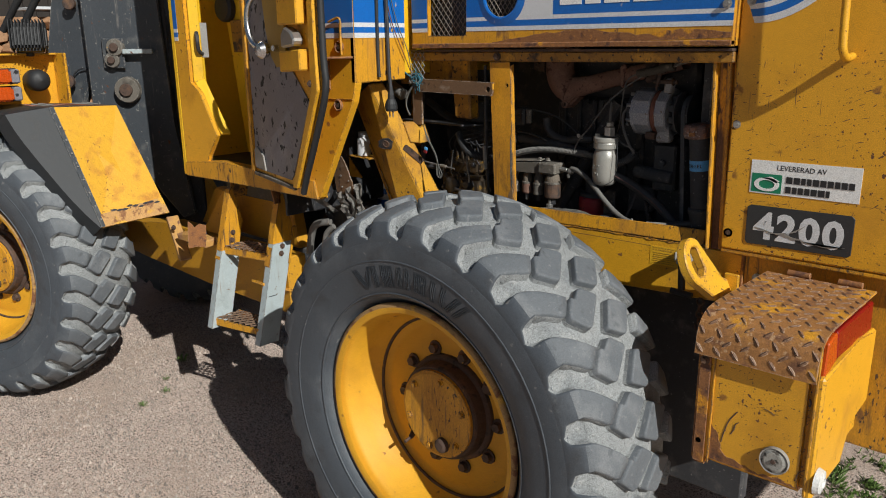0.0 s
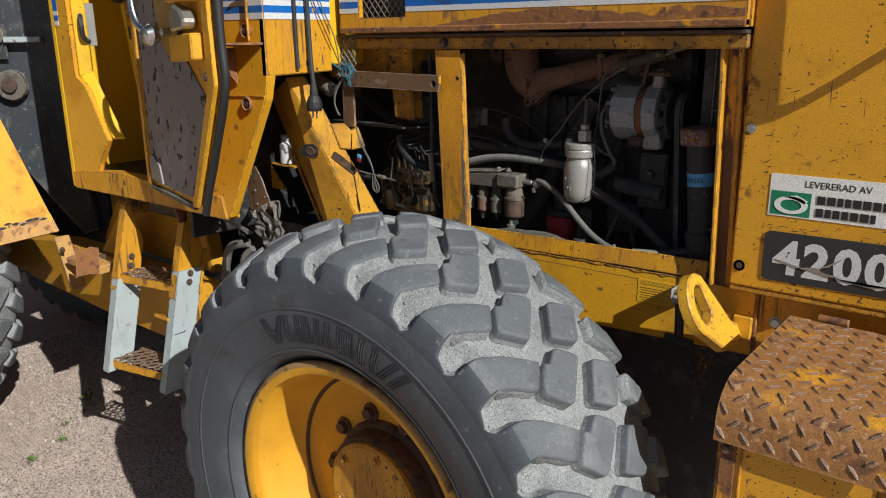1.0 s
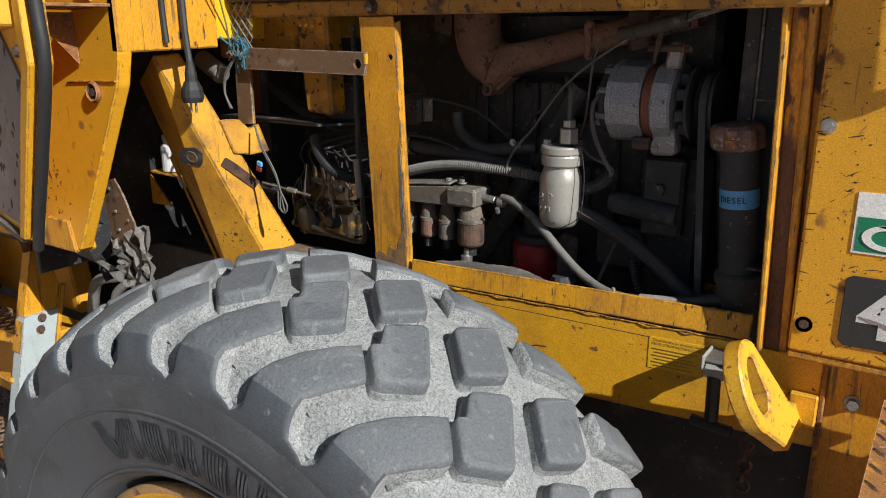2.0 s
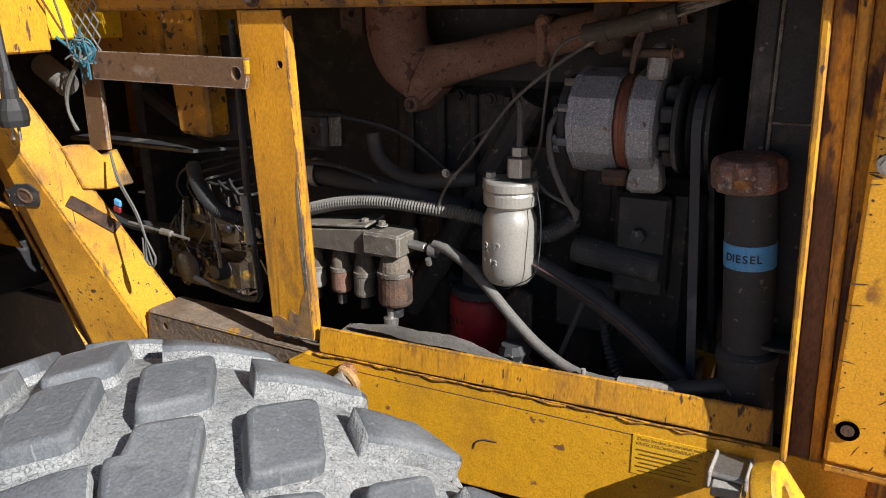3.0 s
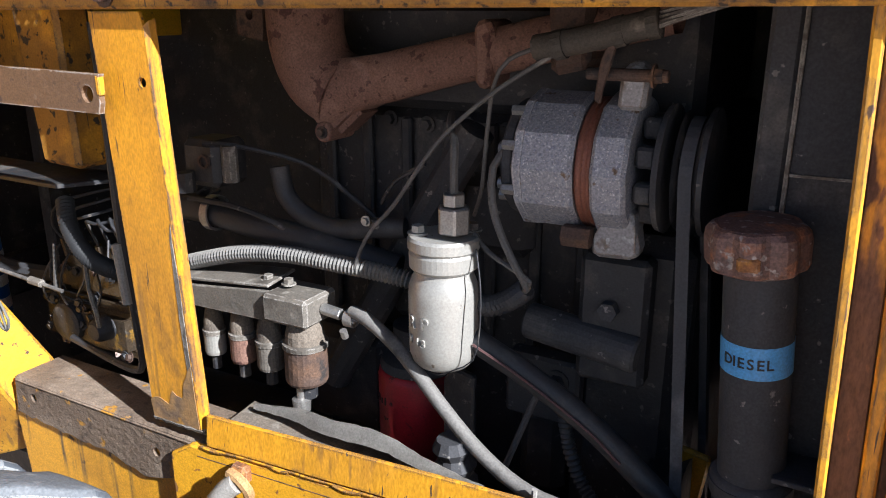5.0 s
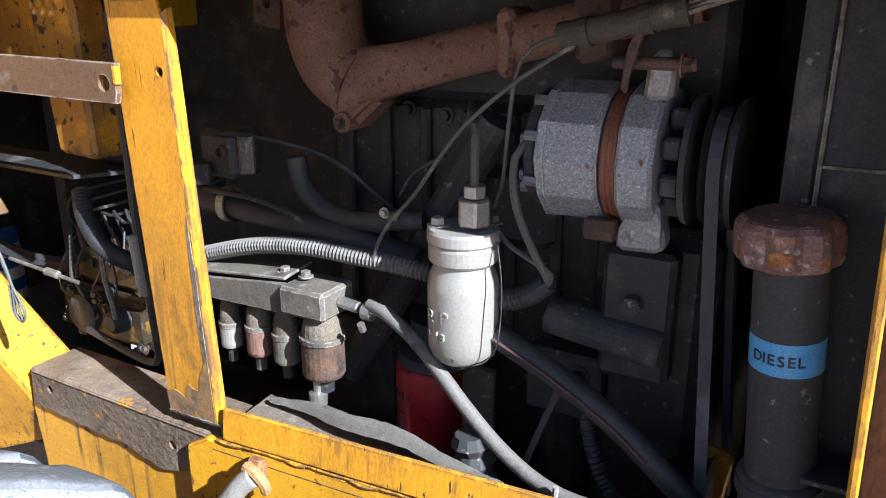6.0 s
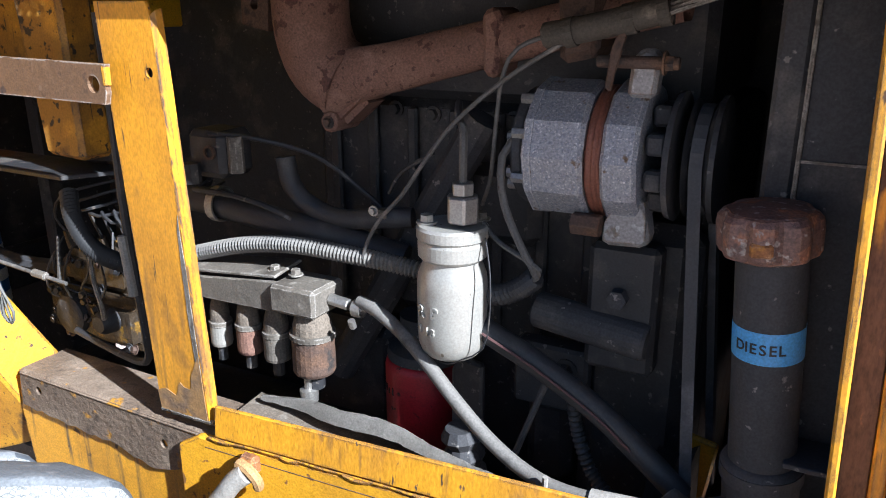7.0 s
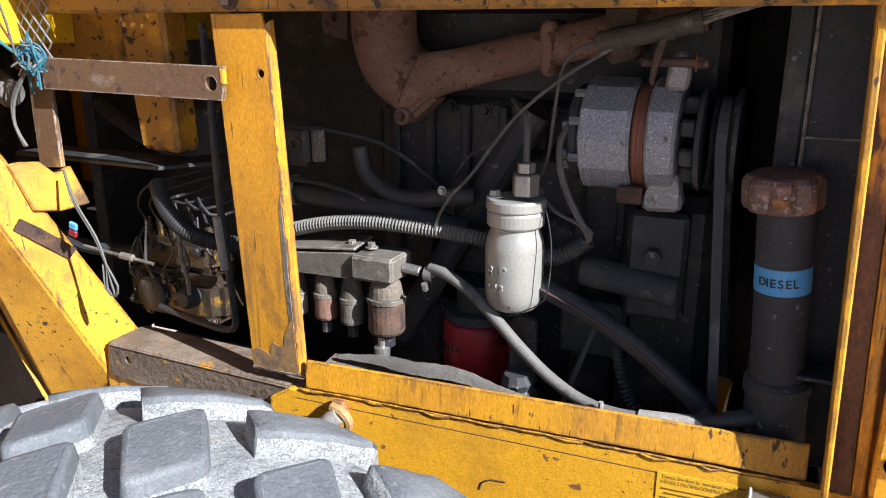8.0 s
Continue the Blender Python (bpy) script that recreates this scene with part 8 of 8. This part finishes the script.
    for k in range(9):
        s, h = 0.25 + 0.08 * k, 0.115 + rnd.uniform(-0.012, 0.012)
        p = bl.lerp(br, s).lerp(tl.lerp(tr, s), h) + Vector((0.005, 0, 0.001))
        part("rust_hole", solid(bmesh.new(), [p + Vector((0, -0.015, 0)), p + Vector((0, 0.0, -0.006 - rnd.random() * 0.006)), p + Vector((0, 0.017, 0.002)), p + Vector((0, 0.0, 0.006))], [p + Vector((-0.001, -0.015, 0)), p + Vector((-0.001, 0.0, -0.008)), p + Vector((-0.001, 0.017, 0.002)), p + Vector((-0.001, 0, 0.006))], 0.0), black_paint, guard)
    part("guard_top", solid(bmesh.new(), [tl, tr, tr + Vector((-0.75, -0.12, 0.01)), tl + Vector((-0.75, -0.19, 0.01))], [p + Vector((0, 0, -0.012)) for p in (tl, tr, tr + Vector((-0.75, -0.12, 0.01)), tl + Vector((-0.75, -0.19, 0.01)))], 0.002), rust_dark, guard)
    skirt = bmesh.new()
    wide, in_by = Vector((-0.03, -0.17, -0.02)), Vector((-0.012, 0.004, -0.008))
    front = tl + Vector((-0.75, -0.19, 0.01))
    low = [bl.lerp(tl, k / 8) for k in range(9)]
    out = [p + wide * f for p, f in zip(low, (0.03, 0.22, 0.38, 0.51, 0.63, 0.75, 0.86, 0.95, 1.0))]
    rim = [p + Vector((-0.06 - 0.004 * k, -0.006, -0.04)) for k, p in enumerate(out)]
    rows = [low + [front], out + [front + wide], rim + [front + wide + Vector((0, -0.02, -0.10))]]
    shell = [[[skirt.verts.new(p + off) for p in row] for row in rows] for off in (Vector(), in_by)]
    for s in range(2):
        for r in range(2):
            for k in range(9):
                skirt.faces.new((shell[s][r][k], shell[s][r][k + 1], shell[s][r + 1][k + 1], shell[s][r + 1][k]))
    for r in (0, 2):
        for k in range(9):
            skirt.faces.new((shell[0][r][k], shell[0][r][k + 1], shell[1][r][k + 1], shell[1][r][k]))
    for k in (0, 9):
        for r in range(2):
            skirt.faces.new((shell[0][r][k], shell[0][r + 1][k], shell[1][r + 1][k], shell[1][r][k]))
    lift = Vector((0.004, -0.001, 0.002))
    inner = Vector((0, 0.022, 0))
    part("edge_strip", solid(bmesh.new(), [bl + lift, bl + lift + inner, tl + lift + inner, tl + lift], [p + Vector((-0.003, 0, -0.0015)) for p in (bl + lift, bl + lift + inner, tl + lift + inner, tl + lift)]), charcoal, guard, "dark riveted edge strip")
    for k in range(9):
        p = bl.lerp(tl, 0.06 + 0.11 * k) + lift + inner * 0.5
        part("rivet", bolt(p, (0.86, 0, 0.5), 0.006, washer=False), steel, guard)
    part("guard_skirt", skirt, skirt_black, guard, "dark grey flexible mudguard skirt")
    # loader tower: dark plates with pins
    tower = part("lift_tower", slab([(-3.734, 2.139, 1.305), (-3.418, 2.399, 0.740), (-3.361, 2.444, 0.762), (-3.429, 2.410, 1.237), (-3.463, 2.399, 1.971), (-3.757, 2.150, 1.971)], -0.04, 0.008), charcoal, loader, "dark grey loader tower with bolted pins")
    # Black slab painted as the dark gap between tower and cab pillar.
    part("tower_web", slab([(-3.497, 2.455, 0.672), (-3.395, 2.523, 0.672), (-3.395, 2.523, 2.141), (-3.497, 2.455, 2.141)], -0.03, 0.004), black_paint, tower)
    nrm = Vector((0.64, -0.76, 0.02))
    for p, r in (((-3.575, 2.262, 1.412), 0.045), ((-3.610, 2.240, 1.621), 0.030), ((-3.627, 2.229, 1.559), 0.026)):
        q = Vector(p)
        part("pin_boss", rod(q, q + nrm * 0.03, r * 1.5, r * 1.4, seg=20, bevel=0.003), grime, tower)
        part("pin", rod(q + nrm * 0.03, q + nrm * 0.045, r * 0.72, seg=16, bevel=0.003), rust_dark, tower, "rusty pin end")
    part("lock_lever", block(-0.075, -0.012, -0.012, 0.075, 0.012, 0.012, 0.003, m=Matrix.Translation((-3.508, 2.297, 1.601)) @ Matrix.Rotation(radians(42), 4, "Z")), blue_grey, tower)
    part("pin_plate", slab([(-3.666, 2.197, 1.519), (-3.576, 2.263, 1.519), (-3.576, 2.263, 1.666), (-3.666, 2.197, 1.666)], 0.010, 0.004), charcoal, tower)
    # Added dark plate deepens the shade of the same gap.
    part("far_tower", block(-3.50, 2.86, 0.70, -2.86, 2.90, 2.40, 0.006), engine_dark, tower, "added dark plate that fills the shaded gap beside the tower")
    arm = part("lift_arm", slab([(-4.141, 2.003, 1.271), (-3.892, 2.150, 1.271), (-3.757, 2.229, 1.599), (-3.779, 2.229, 2.005), (-3.938, 2.116, 2.005), (-4.005, 2.082, 1.599)], -0.05, 0.01), charcoal, loader, "dark grey lift arm")
    for p, r in (((-3.892, 2.110, 1.452), 0.036), ((-3.915, 2.099, 1.542), 0.02), ((-3.847, 2.150, 1.836), 0.03)):
        q = Vector(p)
        part("arm_pin", rod(q, q + nrm * 0.03, r, seg=18, bevel=0.003), rust_dark, arm)
    part("arm_link", slab([(-4.254, 2.071, 1.373), (-4.141, 2.139, 1.373), (-3.915, 2.286, 1.802), (-4.005, 2.229, 1.825)], -0.03, 0.006), charcoal, arm)
    part("steel_strip", slab([(-4.118, 2.060, 1.350), (-4.073, 2.088, 1.350), (-4.073, 2.088, 1.519), (-4.118, 2.060, 1.519)], -0.01, 0.002), steel, arm)
    for k, pts in enumerate((((-3.892, 2.093, 1.971), (-4.028, 2.037, 1.825), (-4.141, 2.003, 1.666), (-4.186, 2.003, 1.463)), ((-3.960, 2.071, 1.983), (-4.073, 2.003, 1.870), (-4.231, 1.958, 1.712)), ((-3.418, 2.455, 1.971), (-3.406, 2.432, 1.802), (-3.350, 2.455, 1.666), (-3.282, 2.455, 1.576)))):
        part("hydraulic_hose", hose(pts, 0.018 if k < 2 else 0.022, 10), rubber_black, arm, "black hydraulic hose", smooth=True)
    part("wire_loop", hose([(-3.915, 2.150, 1.305), (-3.926, 2.116, 1.373), (-3.870, 2.139, 1.497), (-3.813, 2.184, 1.508), (-3.779, 2.206, 1.406), (-3.802, 2.184, 1.316)], 0.004, 6), engine_dark, arm, smooth=True)
    # lamps on the mudguard
    box = part("lamp_bracket", block(-3.62, 1.60, 1.36, -3.61, 1.93, 1.60, 0.003), yellow, loader, "yellow lamp bracket on the mudguard")
    part("bracket_side", block(-3.609, 1.918, 1.36, -3.49, 1.930, 1.60, 0.004), yellow, box)
    part("bracket_top", block(-3.609, 1.613, 1.590, -3.56, 1.917, 1.600, 0.003), yellow_clean, box)
    part("bracket_side", block(-3.609, 1.60, 1.36, -3.49, 1.612, 1.589, 0.004), yellow, box)
    part("round_lamp", turned([(-3.60, 0.0), (-3.59, 0.040), (-3.56, 0.048), (-3.52, 0.050), (-3.497, 0.046), (-3.480, 0.030), (-3.474, 0.0)], 28, "x", (0, 1.80, 1.480)), rubber_black, box, "round black lamp housing", smooth=True)
    for z, lab in ((1.505, "amber indicator lens"), (1.43, "amber side lens")):
        part("indicator_base", block(-3.475, 1.556, z - 0.034, -3.452, 1.690, z + 0.034, 0.006), rubber_black, box)
        part("indicator", block(-3.452, 1.560, z - 0.030, -3.415, 1.650, z + 0.030, 0.008, segments=2), amber, box, lab)
        part("clear_end", block(-3.452, 1.652, z - 0.030, -3.420, 1.686, z + 0.030, 0.006), grey_trim, box, "dull grey lens end")
        for k in range(4):
            part("lens_rib", block(-3.4155, 1.568 + 0.020 * k, z - 0.024, -3.4125, 1.578 + 0.020 * k, z + 0.024, 0.001), amber, box)
    lamp = part("work_lamp", block(-0.055, -0.075, -0.062, 0.035, 0.075, 0.062, 0.022, segments=3), rubber_black, box, "black finned work lamp", pose(-3.55, 1.80, 1.665, 0, 12, 150))
    for k in range(11):
        part("fin", block(-0.072, -0.068 + 0.0136 * k - 0.0025, -0.058, 0.030, -0.068 + 0.0136 * k + 0.0025, 0.070, 0.002), rubber_black, lamp)
    part("lamp_foot", rod((-3.57, 1.80, 1.59), (-3.56, 1.80, 1.63), 0.02, seg=12), engine_dark, box)
    for k in range(3):
        part("lamp_wire", hose([(-3.46, 1.70 + 0.03 * k, 1.38), (-3.44, 1.78 + 0.04 * k, 1.365), (-3.43, 1.86 + 0.05 * k, 1.372), (-3.43, 1.98 + 0.02 * k, 1.362)], 0.004, 6), hose_grey if k else copper, box, smooth=True)

    for ob in (guard, tower, arm, box):
        ob.matrix_basis = FRONT_SHIFT @ ob.matrix_basis


build_front()

# ---- loose things that hang on the machine ----


def build_cords():
    cord = thing("power_cable", "hanging black cable with a plug beside the brace", "cable")
    part("lead", hose([(-1.60, 2.16, 1.92), (-1.595, 2.165, 1.80), (-1.597, 2.17, 1.66), (-1.594, 2.17, 1.56), (-1.588, 2.17, 1.50)], 0.0065, 8, 0.03), hose_rubber, cord, smooth=True)
    part("strain_relief", turned([(1.465, 0.012), (1.48, 0.0115), (1.505, 0.007)], 12, "z", (-1.588, 2.17, 0)), rubber_black, cord)
    part("plug", turned([(1.425, 0.0), (1.425, 0.019), (1.435, 0.022), (1.450, 0.021), (1.466, 0.014), (1.466, 0.0)], 14, "z", (-1.588, 2.17, 0)), rubber_black, cord, "black mains plug")
    for dx in (-0.008, 0.008):
        part("prong", rod((-1.588 + dx, 2.17, 1.425), (-1.588 + dx, 2.17, 1.405), 0.0025, seg=8), steel, cord)
    part("lead", hose([(-1.60, 2.13, 1.92), (-1.602, 2.128, 1.75), (-1.604, 2.13, 1.60), (-1.60, 2.13, 1.54)], 0.006, 8, 0.03), rubber_black, cord, smooth=True)
    wires = thing("thin_wires", "thin loose wires that hang by the cab rear", "wire")
    for k in (0, 2):
        part("wire", hose([(-1.60 + 0.002 * k, 2.155 + 0.008 * k, 1.86), (-1.596, 2.19 + 0.012 * k, 1.72), (-1.595, 2.24 + 0.012 * k, 1.62), (-1.60, 2.285, 1.545 - 0.006 * k)], 0.0018, 5, 0.03), twine_grey if k else copper, wires, smooth=True)
    rnd = random.Random(3)
    knot = thing("twine_knot", "frayed blue twine knotted round the steel link", "twine")
    for k in range(26):
        c = Vector((-1.598, 2.308, 1.525))
        pts = []
        a = rnd.uniform(0, 6.28)
        r = rnd.uniform(0.008, 0.022)
        for j in range(6):
            t = a + j * 1.3
            pts.append(c + Vector((r * math.cos(t), rnd.uniform(-0.012, 0.010), r * math.sin(t) + rnd.uniform(-0.006, 0.006))))
        if k % 3 == 0:
            pts.append(c + Vector((rnd.uniform(-0.045, 0.035), rnd.uniform(-0.015, 0.01), rnd.uniform(-0.06, 0.045))))
        part("strand", hose(pts, 0.0019, 4, 0.008), twine_blue if k % 4 else twine_grey, knot, smooth=True)
    tail = thing("grey_cord", "twisted grey cord that hangs in a loop from the knot", "cord")
    for off in (0.0, 0.004):
        part("strand", hose([(-1.60, 2.305, 1.52), (-1.64 + off, 2.30, 1.47), (-1.645, 2.30, 1.43), (-1.63 + off, 2.30, 1.40)], 0.0028, 5), twine_grey, tail, smooth=True)
        part("strand", hose([(-1.578, 2.318, 1.365), (-1.545 + off, 2.30, 1.325), (-1.505 + off, 2.295, 1.275), (-1.488, 2.295, 1.235), (-1.470 - off * 3, 2.295, 1.205), (-1.478, 2.295, 1.188), (-1.495 + off, 2.295, 1.198), (-1.495 + off * 2, 2.295, 1.235)], 0.0019, 5), twine_grey, tail, smooth=True)
    part("strand", hose([(-1.70, 2.285, 1.60), (-1.66, 2.295, 1.56), (-1.62, 2.305, 1.53)], 0.0032, 5), twine_blue, tail, smooth=True)
    tag = thing("coloured_tag", "small red and blue tag tied to the cord", "tag")
    part("tag_body", block(-0.008, -0.003, -0.011, 0.008, 0.003, 0.0, 0.002), red_paint, tag, "", pose(-1.553, 2.30, 1.280, 0, 15, 0))
    part("tag_top", block(-0.008, -0.003, 0.0005, 0.008, 0.003, 0.012, 0.002), sticker_blue, tag, "", pose(-1.553, 2.30, 1.280, 0, 15, 0))


build_cords()

# ---- yard: weeds, woodpile and the barn behind ----


def build_yard():
    rnd = random.Random(21)
    for n, (x, y, s) in enumerate(((-3.30, 2.20, 0.8), (-3.02, 1.95, 0.45), (-2.95, 1.80, 0.5), (-3.15, 2.02, 0.4), (0.12, 2.62, 2.2), (0.25, 2.50, 1.6), (-0.05, 2.75, 1.4), (-0.215, 3.10, 0.75), (-0.175, 3.12, 0.8), (-0.25, 3.08, 0.6), (-0.14, 3.14, 0.75))):
        bm = bmesh.new()
        for k in range(16 if n < 7 else 40):
            a = rnd.uniform(0, 6.28)
            l, h = rnd.uniform(0.02, 0.045) * s, rnd.uniform(0.012, 0.05) * s
            w = 0.005 * s
            d, q = Vector((math.cos(a), math.sin(a), 0)), Vector((-math.sin(a), math.cos(a), 0))
            c = Vector((x, y, 0.0)) + d * rnd.uniform(0, 0.015)
            v = [bm.verts.new(p) for p in (c - q * w * 0.3, c + q * w * 0.3, c + d * l * 0.6 + q * w + Vector((0, 0, h)), c + d * l + Vector((0, 0, h * 0.8)), c + d * l * 0.6 - q * w + Vector((0, 0, h)))]
            bm.faces.new(v)
        tagged(part("weed", bm, leaf_green), "small green weed growing out of the gravel", "weed", "weeds in the gravel")
    bm = bmesh.new()
    for _ in range(2600):
        x, y = rnd.gauss(-0.17, 0.14), rnd.gauss(3.42, 0.10)
        if noise.noise((x * 9, y * 9, 1.0)) < -0.05:
            continue
        a, l, w = rnd.uniform(0, 6.28), rnd.uniform(0.010, 0.032), rnd.uniform(0.0012, 0.0026)
        z = 0.018 * noise.noise((x * 0.9, y * 0.9, 0)) - 0.006 - fall(x)
        d, q = Vector((math.cos(a), math.sin(a), 0)), Vector((-math.sin(a), math.cos(a), 0))
        p = Vector((x, y, z))
        bm.faces.new([bm.verts.new(v) for v in (p - q * w, p + q * w, p + d * l * 0.4 + Vector((0, 0, l * 0.8)) + q * w * 0.6, p + d * l * 0.9 + Vector((0, 0, l)))])
    tagged(part("grass", bm, leaf_green), "low green grass and moss growing through the gravel", "grass", kind="stuff")
    # barn wall of upright boards
    barn = thing("barn", "dark weathered wooden barn behind the machine", "barn", at=(0, 0, 0))
    x0, y0, dx, dy = -8.6, 1.2, -0.25, 1.0
    d = Vector((dx, dy, 0)).normalized()
    part("wall", slab([Vector((x0, y0, 0)) - d * 3, Vector((x0, y0, 0)) + d * 8, Vector((x0, y0, 4.2)) + d * 8, Vector((x0, y0, 4.2)) - d * 3], -0.1, 0.0), barn_wood, barn)
    proud = Vector((0.97, 0.24, 0)) * 0.03
    for k in range(70):
        a = Vector((x0, y0, 0)) + d * (-3 + 0.157 * k) + proud
        b = a + d * 0.145
        h = 4.15 + rnd.uniform(-0.03, 0.03)
        part("board", solid(bmesh.new(), [a, b, b + proud * rnd.uniform(0.5, 1.0), a + proud * rnd.uniform(0.5, 1.0)], [p + Vector((0, 0, h)) for p in (a, b, b + proud * 0.8, a + proud * 0.8)]), barn_wood, barn)
    part("roof", slab([Vector((x0 + 0.5, y0, 4.1)) - d * 3.2, Vector((x0 + 0.5, y0, 4.1)) + d * 8.2, Vector((x0 - 3, y0, 6.2)) + d * 8.2, Vector((x0 - 3, y0, 6.2)) - d * 3.2], 0.1, 0.0), black_paint, barn)
    # Unseen wall and roof, added to darken the ground under the machine.
    shed = thing("shed", "unseen boarded wall added to keep sky light off the far side", "shed")
    part("wall", block(-8.4, 5.3, 0.0, 4.0, 5.45, 3.4, 0.0), barn_wood, shed)
    part("roof", slab([(-8.6, 5.1, 3.38), (4.2, 5.1, 3.38), (4.2, 8.2, 4.6), (-8.6, 8.2, 4.6)], 0.08, 0.0), black_paint, shed)
    # woodpile
    pile = thing("woodpile", "stacked split firewood by the barn wall", "firewood")
    shapes = []
    for k in range(6):
        bm = bmesh.new()
        n = 5
        ring = [Vector((0, 0.075 * math.cos(2 * math.pi * j / n + k) * rnd.uniform(0.7, 1.1), 0.065 * math.sin(2 * math.pi * j / n + k) * rnd.uniform(0.7, 1.1))) for j in range(n)]
        solid(bm, ring, [p + Vector((0.45, 0, 0)) for p in ring], 0.006)
        shapes.append(as_mesh("log_%d" % k, bm))
    for i in range(14):
        for j in range(17):
            y, z = 2.05 + i * 0.125 + (0.06 if j % 2 else 0), 0.07 + j * 0.112
            put("log", rnd.choice(shapes), log_end, pile, "", pose(-7.95 + rnd.uniform(-0.05, 0.08), y + rnd.uniform(-0.01, 0.01), z, rnd.uniform(0, 360), 0, 14 + rnd.uniform(-4, 4)))
    part("top_board", block(-7.95, 3.25, 1.985, -7.45, 3.70, 2.012, 0.004), white_paint, pile, "pale board on top of the stack")


build_yard()
